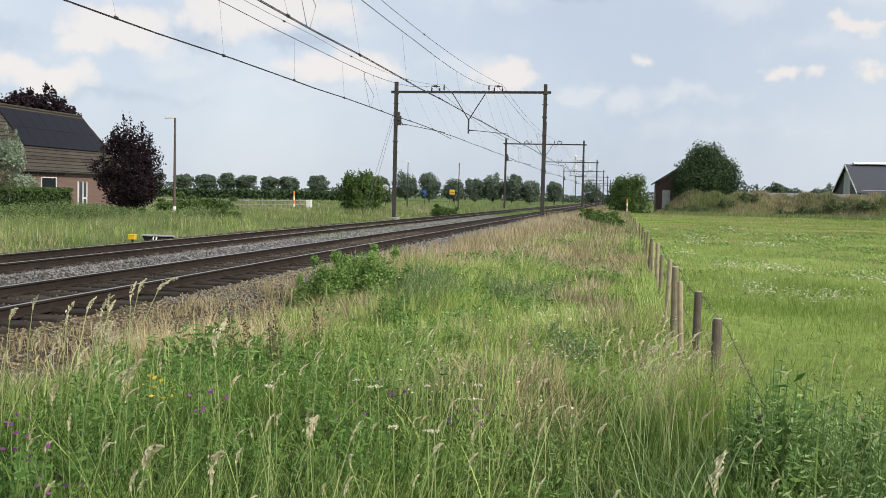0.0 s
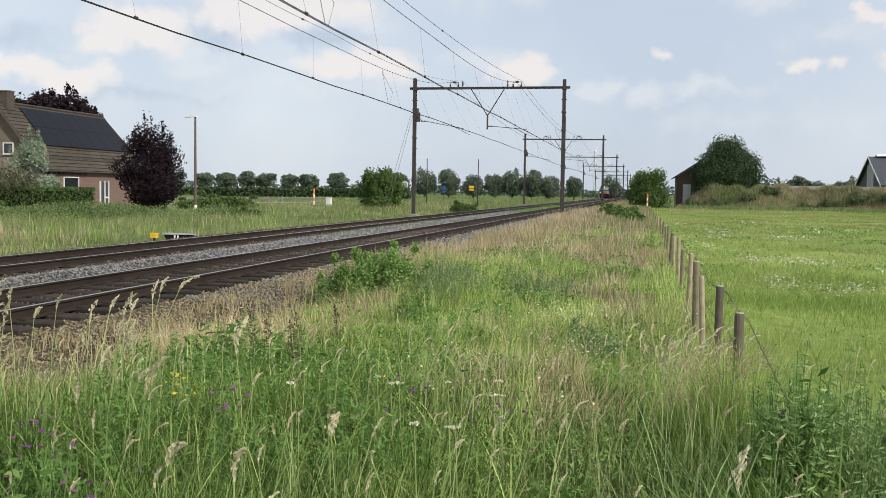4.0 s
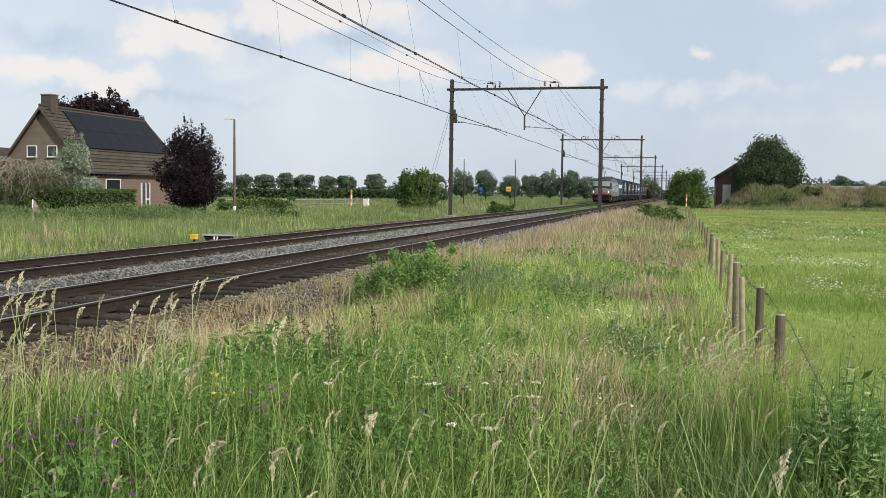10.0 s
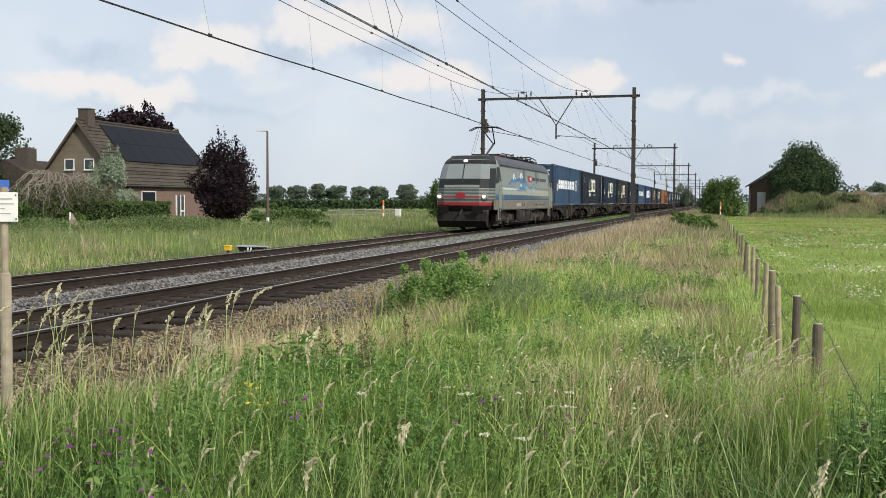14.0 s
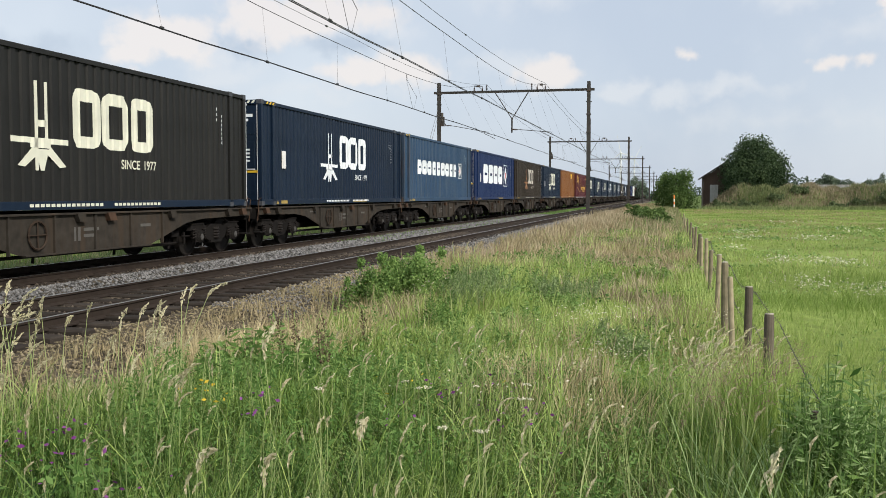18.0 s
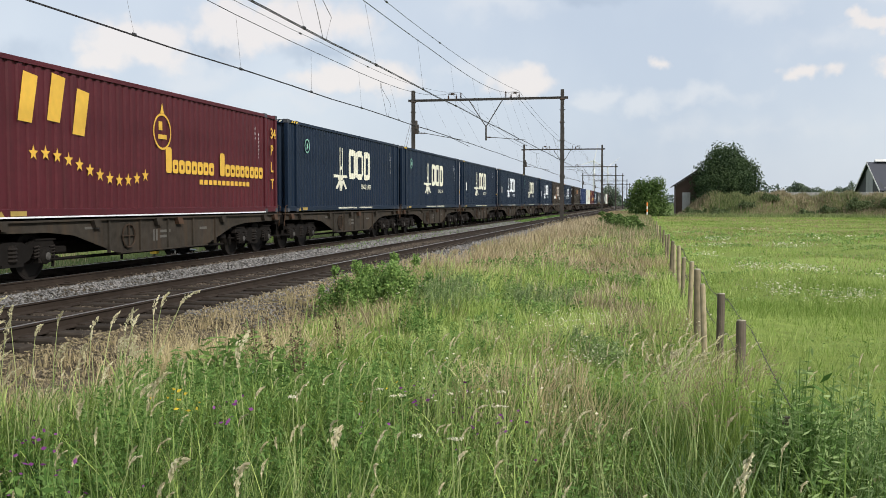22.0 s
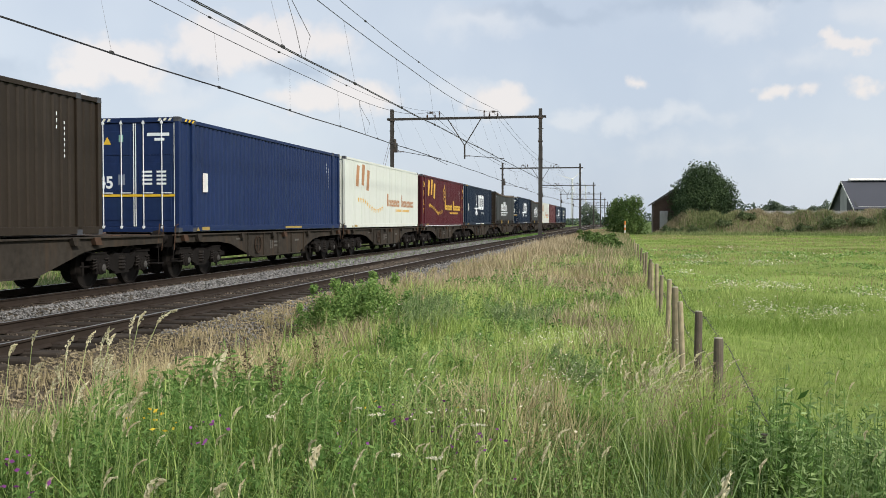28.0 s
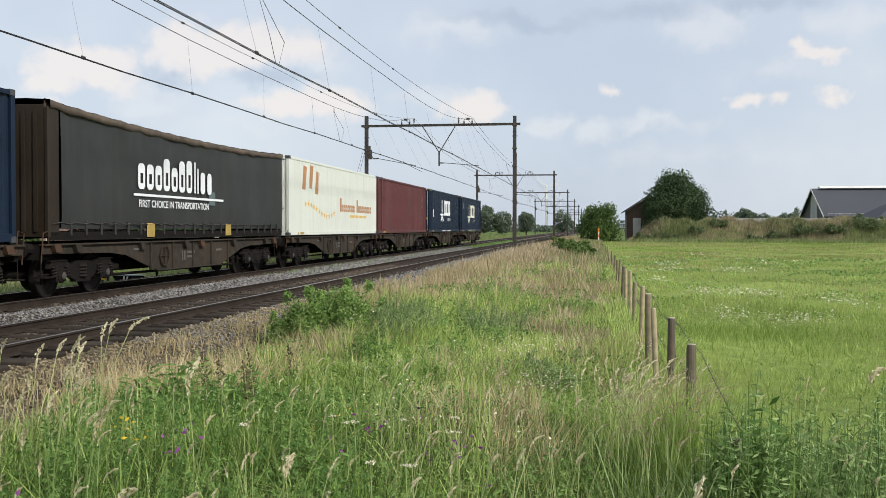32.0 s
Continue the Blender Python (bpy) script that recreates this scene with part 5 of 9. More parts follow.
# place along the train, kind; the first container's leading end is at 14.9 at 16 s
LOADS = [(14.9, "b1"), (29.1, "g_slate"), (44.3, "g_navy"), (58.6, "g_olive"), (73.3, "g_navy_door"), (87.5, "b2"), (102.4, "c"),
         (116.8, "g_brown"), (131.6, "g_navy"), (145.9, "ochre"), (161.0, "gold_maroon"), (175.6, "g_navy_leaf"), (189.9, "g_navy_leaf"),
         (204.5, "g_navy"), (219.7, "g_navy_door"), (234.0, "g_navy_leaf"), (248.9, "g_navy_door"), (263.0, "g_brown_old"), (280.1, "g_navy_door"),
         (300.0, "brown_old"), (317.3, "royal"), (331.8, "gold_white"), (346.7, "gold_maroon"), (361.4, "g_navy_door"), (377.7, "curtain"),
         (396.4, "g_navy_door"), (411.2, "curtain"), (426.4, "gold_white"), (440.6, "plain_maroon"), (455.6, "g_navy_door"), (470.3, "g_navy_leaf")]


def build_load(kind):
    if kind in ("b1", "b2"):
        t = container("blue", "faded blue corrugated container with a row of white blocks", doors=kind == "b1")
        row_of_blocks(t, 2.3, 10.3, 1.22, 1.86, 9, PALE)
    elif kind == "c":
        t = container("royal", "dark blue corrugated container with big white blocks and diamond", doors=True)
        row_of_blocks(t, 2.5, 9.3, 1.0, 2.15, 4, PALE, 0.16)
    elif kind == "ochre":
        t = container("ochre", "worn ochre-yellow corrugated container with patched side")
        part("bare_patch", draped([(9.6, 10.9, 2.1, 2.62)]), YELLOW, t, "bright yellow patch of fresh paint")
        part("fork_plate", Shape().box(HALF - 0.01, HALF + 0.02, 7.8, 8.6, 0.05, 0.2, 0.01), material("pale_plate", (0.5, 0.42, 0.2), 0.7), t)
    elif kind == "gold_maroon":
        t = container("maroon", "maroon container with gold glyphs, stars and a round crest")
        gold_set(t, GOLD, GOLD)
        part("end_glyph", Shape().add([(x, 0.02, z) for x, z in ((-0.9, 1.9), (0.6, 1.9), (0.9, 2.3), (0.5, 2.6), (-0.4, 2.6), (-0.9, 2.3))], [(0, 1, 2, 3, 4, 5)]).add([(x, 0.02, z) for x, z in ((-0.9, 1.2), (0.8, 1.3), (0.9, 1.7), (-0.6, 1.6))], [(0, 1, 2, 3)]), GOLD, t)
        part("size_mark", words("45", 0.5, GOLD, 0.01), None, t, at=pose(-0.3, 0.015, 0.25, 90, 0, 0))
        part("bottom_stripe", flat([[(0.9, 0.0), (12.8, 0.0), (12.8, 0.03), (0.9, 0.03)]], HALF + 0.006), PALE, t)
    elif kind == "gold_white":
        t = container("white", "dirty white smooth-sided container with gold glyphs", doors=True, smooth=True)
        gold_set(t, RUSTY_LETTER, GOLD, HALF - 0.014, crest=False)
        for k in range(10):
            part("panel_seam", Shape().box(HALF - 0.018, HALF - 0.010, 1.2 + 1.24 * k, 1.225 + 1.24 * k, 0.16, TALL - 0.11), PAINTS["white"], t)
    elif kind == "royal":
        t = container("royal", "plain royal blue corrugated container with closed doors", doors=True)
    elif kind == "plain_maroon":
        t = container("dull_maroon", "plain dull maroon corrugated container")
    elif kind == "curtain":
        t = curtain_box("black-green curtain-sided container with pale blocks and straps")
    elif kind == "brown_old":
        t = container("brown", "dark brown corrugated container with faded orange blocks", doors=True)
        row_of_blocks(t, 5.6, 9.6, 1.75, 2.35, 4, RUSTY_LETTER, 0.3, False)
    else:
        color = {"g_slate": "slate", "g_olive": "olive", "g_brown": "brown", "g_brown_old": "brown"}.get(kind, "navy")
        words_ = {"navy": "navy blue", "slate": "dark slate", "olive": "black-olive", "brown": "dull brown"}[color]
        t = container(color, f"{words_} corrugated container with cream root emblem and three blocks", doors=kind.endswith("door") or kind in ("g_navy", "g_olive"))
        emblem_three(t, DULL_LETTER if color == "brown" else PALE if kind.endswith(("door", "old")) else CREAM, True, RUSTY_LETTER if color == "brown" else None)
        if kind.endswith("leaf") or kind in ("g_slate", "g_olive"):
            emblem_leaf(t, TEAL if kind != "g_slate" else FADED)
        if kind == "g_brown_old":
            part("scrawl", Shape().tube([(HALF + 0.01, 2.4 + 0.22 * k, 0.75 + 0.25 * (k % 2) + 0.08 * (k % 3)) for k in range(9)], 0.025, 4), PALE, t, "white spray-painted scrawl")
            part("scrawl", Shape().tube([(HALF + 0.01, 9.9 + 0.25 * k, 0.7 + 0.22 * (k % 2) + 0.06 * (k % 3)) for k in range(10)], 0.025, 4), PALE, t, "white spray-painted scrawl")
    return t


def build_train():
    made, wagons = {}, {}
    for k, (p, kind) in enumerate(LOADS):
        gap = (LOADS[k + 1][0] if k + 1 < len(LOADS) else p + 14.6) - p - 14.75
        extra = 0.0 if gap < 0.5 else round(gap * 2) / 2
        if extra in wagons:
            w = copy_thing(wagons[extra], Matrix())
        else:
            w = wagons[extra] = build_wagon(extra)
        TRAIN.append((w, p, 0.0))
        if kind in made:
            c = copy_thing(made[kind], Matrix())
        else:
            c = made[kind] = build_load(kind)
        TRAIN.append((c, p, 1.18))


build_train()

# ---- locomotive ----
SILVER = material("silver_grey_paint", (0.185, 0.212, 0.19), 0.38, vary=0.1, bump=0.05, spec=0.4)
BEIGE = material("dusty_beige_sill", (0.17, 0.16, 0.13), 0.6, vary=0.2, dirt=(0.11, 0.095, 0.075), spec=0.3)
ROOF_GREY = material("roof_grey", (0.062, 0.067, 0.078), 0.6, vary=0.2)
LOCO_RED = material("signal_red_paint", (0.30, 0.02, 0.026), 0.45, vary=0.1)
LOCO_BLUE = faded_paint("petrol_blue_paint", 1, [(1.0, (0.03, 0.11, 0.24)), (8.0, (0.03, 0.085, 0.14)), (13.0, (0.06, 0.10, 0.12)), (17.0, (0.15, 0.17, 0.16))])
PEAK_BLUE = faded_paint("mountain_blue_paint", 2, [(2.1, (0.30, 0.34, 0.31)), (2.3, (0.16, 0.28, 0.36)), (2.6, (0.05, 0.16, 0.32)), (3.1, (0.02, 0.05, 0.13))])
NEAR_PEAK = faded_paint("near_peak_paint", 2, [(2.0, (0.30, 0.35, 0.34)), (2.2, (0.05, 0.16, 0.30)), (2.55, (0.16, 0.34, 0.46))])
DEEP_BLUE = material("deep_blue_paint", (0.02, 0.05, 0.11), 0.5, vary=0.2)
SNOW = material("snow_white_paint", (0.50, 0.57, 0.57), 0.5, vary=0.08)
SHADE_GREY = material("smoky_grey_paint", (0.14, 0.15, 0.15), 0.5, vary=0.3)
PALE_BAND = material("pale_cream_band", (0.33, 0.345, 0.29), 0.5, vary=0.12)
SMOKE = faded_paint("smoky_paint", 1, [(0.0, (0.05, 0.055, 0.05)), (0.7, (0.13, 0.145, 0.13)), (1.6, (0.205, 0.23, 0.205))])
DARK_BAR = material("dark_grey_lettering", (0.05, 0.055, 0.055), 0.6, vary=0.1)
WINDOW = glass_material("dark_glass")
LAMP = glow_material("lit_headlamp", (1.0, 0.84, 0.56), 4.0)
DARK_PANE = material("dark_side_glass", (0.014, 0.016, 0.017), 0.45, vary=0.1, bump=0, spec=0.2)
# base grey lightened to stand in for the sky mirrored in the glass
SCREEN = glass_material("sky_toned_windscreen_glass", (0.20, 0.225, 0.225), 0.08)
CHEVRON = material("dark_chevron_paint", (0.07, 0.072, 0.075), 0.5)
NOSE_DARK = material("smoky_nose_paint", (0.022, 0.024, 0.024), 0.45, vary=0.15, bump=0.05, spec=0.12)
DUSTY_IRON = material("dusty_bogie_iron", (0.062, 0.056, 0.046), 0.85, vary=0.4, dirt=(0.03, 0.028, 0.024), spec=0.12)
UNDER = material("grimy_underframe", (0.024, 0.022, 0.019), 0.8, vary=0.4, spec=0.12)


def build_loco():
    t = thing("locomotive", "silver-grey electric locomotive with blue mountain livery", "locomotive")
    LEN, W = 19.32, 1.49
    zs = [1.02, 1.25, 1.62, 2.15, 2.3, 3.25, 3.55, 3.78]
    nose = [0.34, 0.16, 0.12, 0.20, 0.28, 0.82, 1.12, 1.6]
    half = [W - 0.05, W, W, W, W - 0.005, W - 0.09, W - 0.2, W - 0.42]

    def level(k, y_end, grow=0.0):
        w, f = half[k] + grow, nose[k] - grow
        return [(-w, y_end), (-w, f + 0.95), (-w * 0.86, f + 0.42), (-w * 0.6, f + 0.06), (0, f), (w * 0.6, f + 0.06), (w * 0.86, f + 0.42), (w, f + 0.95), (w, y_end)]

    def cab(flip):
        s = Shape()
        rows = [level(k, 2.6) for k in range(8)]
        pts = [(x, LEN - y if flip else y, z) for row, z in zip(rows, zs) for x, y in row]
        s.add(pts, [(9 * k + j, 9 * k + j + 1, 9 * k + 10 + j, 9 * k + 9 + j) for k in range(7) for j in range(8)])
        s.add([pts[63 + j] for j in range(9)], [tuple(range(9))])
        return s

    def front_band(k0, k1, j0, j1, flip, grow=0.012, z0=None, z1=None):
        """A patch of the nose from level k0 to k1, a little proud of it."""
        def row(z):
            return [tuple(np.interp(z, zs, [level(k, 2.6, grow)[j][c] for k in range(8)]) for c in (0, 1)) for j in range(j0, j1 + 1)]
        za, zb = z0 if z0 is not None else zs[k0], z1 if z1 is not None else zs[k1]
        n = j1 - j0 + 1
        s = Shape()
        lv = np.linspace(za, zb, 5)
        pts = [(x, LEN - y if flip else y, z) for z in lv for x, y in row(z)]
        s.add(pts, [(n * k + j, n * k + j + 1, n * k + n + j + 1, n * k + n + j) for k in range(4) for j in range(n - 1)])
        return s

    prof = [(-W + 0.05, 1.02), (W - 0.05, 1.02), (W, 1.25), (W, 2.3), (W - 0.09, 3.25), (W - 0.2, 3.55), (W - 0.42, 3.78), (-W + 0.42, 3.78), (-W + 0.2, 3.55), (-W + 0.09, 3.25), (-W, 2.3), (-W, 1.25)]
    body = part("body", Shape().prism(prof, "y", 2.6, LEN - 2.6), SILVER, t, "silver-grey welded body")
    part("roof_panel", Shape().prism([(W - 0.075, 3.26), (W - 0.185, 3.56), (W - 0.4, 3.80), (-W + 0.4, 3.80), (-W + 0.185, 3.56), (-W + 0.075, 3.26), (-W + 0.2, 3.3), (W - 0.2, 3.3)], "y", 2.4, LEN - 2.4), ROOF_GREY, body, "dark grey roof panels")
    part("roof_seam", Shape().box(W - 0.085, W - 0.068, 2.7, 16.3, 3.315, 3.365), BLACK, body, "dark seam under the roof")
    for k in range(62):
        part("roof_bolt", Shape().box(W - 0.07, W - 0.062, 2.8 + 0.217 * k, 2.84 + 0.217 * k, 3.325, 3.352), SILVER, body)
    for flip in (False, True):
        c = part("cab", cab(flip), SILVER, t, "rounded silver cab")
        part("windscreen_surround", front_band(4, 5, 1, 7, flip, 0.008, 2.12, 3.36), NOSE_DARK, c)
        part("windscreen", front_band(4, 5, 2, 4, flip, 0.014, 2.58, 3.28), SCREEN, c, "windscreen pane with the sky's reflection put into its grey")
        part("windscreen", front_band(4, 5, 4, 6, flip, 0.014, 2.58, 3.28), SCREEN, c, "windscreen pane with the sky's reflection put into its grey")
        part("red_band", front_band(1, 2, 1, 7, flip, 0.012, 1.27, 1.42), LOCO_RED, c, "red band across the nose")
        part("red_stripe", front_band(1, 2, 2, 6, flip, 0.018, 1.66, 1.72), LOCO_RED, c)
        for z in (1.48, 1.64, 1.80, 1.96):
            part("chevron_stripe", front_band(1, 2, 1, 7, flip, 0.012, z + 0.02, z + 0.10), CHEVRON, c)
        part("dark_brow", front_band(5, 6, 1, 7, flip, 0.012, 3.37, 3.77), NOSE_DARK, c)
        part("lower_apron", front_band(0, 1, 1, 7, flip, 0.012, 1.02, 1.26), UNDER, c, "dark apron under the nose")
        fy = (lambda y: LEN - y) if flip else (lambda y: y)
        part("nose_emblem", Shape().add([(x, fy(0.09), z) for x, z in ((-0.2, 1.62), (0.2, 1.62), (0.24, 1.84), (0, 1.92), (-0.24, 1.84))], [(0, 1, 2, 3, 4)]), LOCO_RED, c)
        part("buffer_beam", Shape().box(-1.3, 1.3, min(fy(0.42), fy(0.6)), max(fy(0.42), fy(0.6)), 0.86, 1.04, 0.03), DUSTY_IRON, t, "grimy buffer beam")
        part("centre_pillar", Shape().tube([(0, fy(0.34), 2.4), (0, fy(0.86), 3.32)], 0.035, 5), BLACK, c)
        for x in (1.08, -1.08):
            lamp = part("headlamp_housing", Shape().lathe((x * 1.05, fy(0.28) - 0.04, 1.7), [(0.15, 0), (0.16, 0.04), (0.16, 0.3)], 14, "y"), SILVER, c)
            part("headlamp", Shape().lathe((x * 1.05, fy(0.2) - 0.01, 1.7), [(0.02, 0), (0.075, 0.005), (0.075, 0.03)], 14, "y"), LAMP if not flip else WINDOW, lamp)
            bf = part("buffer", Shape().lathe((x * 0.81, min(fy(0.0), fy(0.5)), 1.05), [(0.14, 0), (0.14, 0.5)], 12, "y"), BLACK, t)
            part("buffer_head", Shape().box(x * 0.81 - 0.28, x * 0.81 + 0.28, fy(0.0) - 0.02, fy(0.0) + 0.02, 0.87, 1.22, 0.02), WAGON_DARK, bf)
        part("top_lamp", Shape().lathe((0, fy(1.02) - 0.05, 3.47), [(0.02, 0), (0.08, 0.01), (0.09, 0.12)], 14, "y"), LAMP if not flip else WINDOW, c)
        part("snow_plough", Shape().prism([(fy(0.35), 0.95), (fy(0.2), 0.5), (fy(0.55), 0.18), (fy(0.8), 0.2), (fy(0.8), 0.95)], "x", -1.24, 1.24), UNDER, t, "grimy snow plough")
        part("coupling", Shape().tube([(0, fy(0.3), 1.03), (0, fy(-0.1), 0.8)], 0.05, 6), BLACK, t)
        for out in (1, -1):
            x = out * (W + 0.005)
            sw = flat([[(fy(1.32), 2.35), (fy(2.6), 2.5), (fy(2.35), 3.2), (fy(1.86), 3.2)]], 0)
            sw.v = [(out * (float(np.interp(z, zs, half)) + 0.02), y, z) for _, y, z in sw.v]
            part("side_window", sw, DARK_PANE, c, "dark cab side window")
            dr = Shape().box(min(x, x + out * 0.012), max(x, x + out * 0.012), min(fy(2.0), fy(2.62)), max(fy(2.0), fy(2.62)), 1.15, 2.28)
            d = part("cab_door", dr, SILVER, t)
            for q in (1.92, 2.7):
                part("handrail", Shape().tube([(x + out * 0.05, fy(q), 1.2), (x + out * 0.05, fy(q), 2.7)], 0.014, 5), PALE_BAND, d)
            ca = part("step_casing", Shape().box(min(x * 0.94, x), max(x * 0.94, x), min(fy(1.95), fy(2.65)), max(fy(1.95), fy(2.65)), 0.55, 1.06, 0.03), BEIGE, t, "dusty step casing under the cab door")
            # flat black plates stand in for the dark inside of the step hollows
            for z in (0.62, 0.84):
                part("step_recess", Shape().box(min(x, x + out * 0.006), max(x, x + out * 0.006), min(fy(2.1), fy(2.5)), max(fy(2.1), fy(2.5)), z, z + 0.15), BLACK, ca)
            part("steps", Shape().box(min(x, x * 0.9), max(x, x * 0.9), min(fy(2.05), fy(2.55)), max(fy(2.05), fy(2.55)), 0.42, 0.46).box(min(x, x * 0.9), max(x, x * 0.9), min(fy(2.05), fy(2.55)), max(fy(2.05), fy(2.55)), 0.78, 0.82).tube([(x, fy(2.07), 0.42), (x, fy(2.07), 1.1)], 0.018, 5).tube([(x, fy(2.53), 0.42), (x, fy(2.53), 1.1)], 0.018, 5), UNDER, t)
    # livery on the side towards the meadow
    def on_side(polys, x):
        s = flat(polys, 0)
        s.v = [(float(np.interp(z, [1.25, 2.3, 3.25], [W, W, W - 0.09])) + x, y, z) for _, y, z in s.v]
        return s
    part("lower_band", on_side([[(0.8, 1.06), (18.2, 1.06), (18.2, 1.53), (0.8, 1.53)]], 0.004), BEIGE, t, "dusty beige lower band")
    part("pale_band", on_side([[(2.2, 1.84), (16.6, 1.84), (16.6, 2.16), (9.4, 2.16), (6.5, 2.06), (2.2, 2.06)]], 0.005), PALE_BAND, t, "pale band above the blue stripe")
    part("blue_stripe", on_side([[(1.2, 1.62), (17.0, 1.62), (17.0, 1.81), (1.2, 1.81)]], 0.006), LOCO_BLUE, t)
    part("dark_stripe", on_side([[(1.2, 1.56), (17.0, 1.56), (17.0, 1.61), (1.2, 1.61)]], 0.007), DEEP_BLUE, t)
    ridge = [(4.3, 2.3), (4.8, 2.48), (5.25, 2.64), (5.87, 3.08), (6.29, 2.75), (6.89, 2.61), (7.06, 2.71), (7.92, 3.19), (8.35, 2.88), (9.17, 2.55), (9.93, 2.23), (10.92, 2.27), (11.42, 2.48), (12.08, 2.15)]
    part("mountain_range", on_side([ridge + [(12.08, 2.1), (4.3, 2.1)]], 0.007), PEAK_BLUE, t, "blue mountain range painted on the side")
    for y, z, w in ((5.87, 3.08, 0.5), (7.92, 3.19, 0.62), (11.42, 2.48, 0.3)):
        part("snow_cap", on_side([[(y - w, z - 0.36), (y, z), (y + 0.8 * w, z - 0.36), (y + 0.35 * w, z - 0.42), (y + 0.06, z - 0.26), (y - 0.3 * w, z - 0.48)]], 0.009), SNOW, t)
    part("ridge_line", on_side([[ridge[k], ridge[k + 1], (ridge[k + 1][0], ridge[k + 1][1] + 0.03), (ridge[k][0], ridge[k][1] + 0.03)] for k in range(len(ridge) - 1)], 0.010), DARK_BAR, t)
    part("front_peak", on_side([[(6.78, 2.02), (7.57, 2.54), (7.9, 2.31), (8.23, 2.4), (9.0, 2.05)]], 0.011), NEAR_PEAK, t)
    part("peak_line", on_side([[(6.7, 2.0), (7.57, 2.54), (7.57, 2.58), (6.6, 2.0)], [(7.57, 2.54), (7.9, 2.31), (7.9, 2.35), (7.57, 2.58)], [(8.23, 2.4), (9.34, 1.92), (9.38, 1.94), (8.23, 2.44)]], 0.012), DARK_BAR, t)
    part("snow_cap", on_side([[(7.2, 2.28), (7.57, 2.54), (7.8, 2.36), (7.62, 2.28), (7.45, 2.36)]], 0.013), SNOW, t)
    part("pale_swoosh", on_side([[(2.7, 2.08), (6.2, 2.08), (6.46, 2.13), (5.2, 2.18), (2.7, 2.2)]], 0.012), SNOW, t)
    for y in (8.36, 12.2):
        part("smoky_panel", on_side([[(0, 2.5), (0.5, 2.62), (1.1, 2.9), (1.7, 3.3), (0, 3.3)]], 0.005), SMOKE, t, "smoky grey shading on the side", at=pose(0, y, 0))
    rb = part("red_field", on_side([[(9.73, 2.62), (10.95, 2.62), (10.95, 2.98), (9.73, 2.98)]], 0.014), LOCO_RED, t)
    part("white_mark", on_side([[(10.32, 2.8), (10.45, 2.68), (10.58, 2.74), (10.71, 2.68), (10.84, 2.8), (10.71, 2.92), (10.58, 2.86), (10.45, 2.92)]], 0.018), SNOW, rb)
    for y, w in ((11.08, 0.24), (11.38, 0.24), (11.68, 0.24), (12.12, 1.2), (13.5, 2.26)):
        part("lettering_bar", on_side([[(y, 2.71), (y + w, 2.71), (y + w, 2.9), (y, 2.9)]], 0.014), DARK_BAR, t)
    part("number_bar", on_side([[(13.0, 1.24), (15.4, 1.24), (15.4, 1.3), (13.0, 1.3)]], 0.008), DARK_BAR, t)
    part("data_plate", on_side([[(6.4, 1.2), (7.6, 1.2), (7.6, 1.38), (6.4, 1.38)]], 0.008), PALE_BAND, t)
    for y in (8.1, 8.56, 11.87, 12.34):
        part("filler_port", Shape().lathe((W, y, 1.28), [(0.1, 0), (0.1, 0.012)], 10, "x"), BLACK, t)
    for y in (3.1, 6.2, 14.8):
        part("grille", Shape().add([(W - 0.09, y, 3.3), (W - 0.09, y + 1.7, 3.3), (W - 0.185, y + 1.55, 3.54), (W - 0.185, y + 0.15, 3.54)], [(0, 1, 2, 3)]), SHADE_GREY, body)
    # underframe
    part("transformer", Shape().box(-1.3, 1.3, 7.2, 11.6, 0.35, 1.03, 0.04), UNDER, t, "grimy equipment box under the frame")
    for ya, yb in ((7.6, 8.8), (9.3, 11.0)):
        part("equipment_box", Shape().box(-1.38, 1.38, ya, yb, 0.42, 0.97, 0.03), UNDER, t)
    rnd = random.Random(12)
    for k in range(11):
        y = 7.1 + 0.42 * k
        h = rnd.uniform(0.22, 0.5)
        part("equipment_box", Shape().box(1.28, 1.36 + rnd.uniform(0, 0.06), y, y + rnd.uniform(0.2, 0.38), 0.9 - h, 0.95, 0.02), DUSTY_IRON if k % 3 else UNDER, t)
    for z, x in ((0.36, 1.30), (0.28, 1.05), (0.98, 1.40)):
        part("pipe_run", Shape().tube([(x, 6.9, z), (x, 8.4, z - 0.03), (x, 9.2, z + 0.02), (x, 12.1, z)], 0.035, 6), DUSTY_IRON, t)
    part("tank", Shape().box(-1.2, 1.2, 7.0, 12.2, 0.22, 0.5, 0.06), UNDER, t, "grimy tank low under the frame")
    for yc in (4.7, LEN - 4.7):
        fr = Shape()
        for x in (1.08, -1.08):
            fr.prism([(-2.0, 0.62), (-1.9, 0.8), (-0.7, 0.82), (-0.5, 0.95), (0.5, 0.95), (0.7, 0.82), (1.9, 0.8), (2.0, 0.62), (1.0, 0.55), (0.6, 0.42), (-0.6, 0.42), (-1.0, 0.55)], "x", x - 0.08, x + 0.08)
        fr.box(-1.0, 1.0, -0.35, 0.35, 0.4, 0.9)
        bogie = part("bogie", fr, UNDER, t, "grimy two-axle bogie", at=pose(0, yc, 0))
        for dy in (-1.5, 1.5):
            ws = Shape()
            for x in (0.7, -0.7):
                ws.lathe((x, 0, 0), [(0.12, -0.07), (0.625, -0.065), (0.625, 0.06), (0.58, 0.065), (0.54, 0.03), (0.2, 0.04), (0.14, 0.1), (0.05, 0.1)], 28, "x")
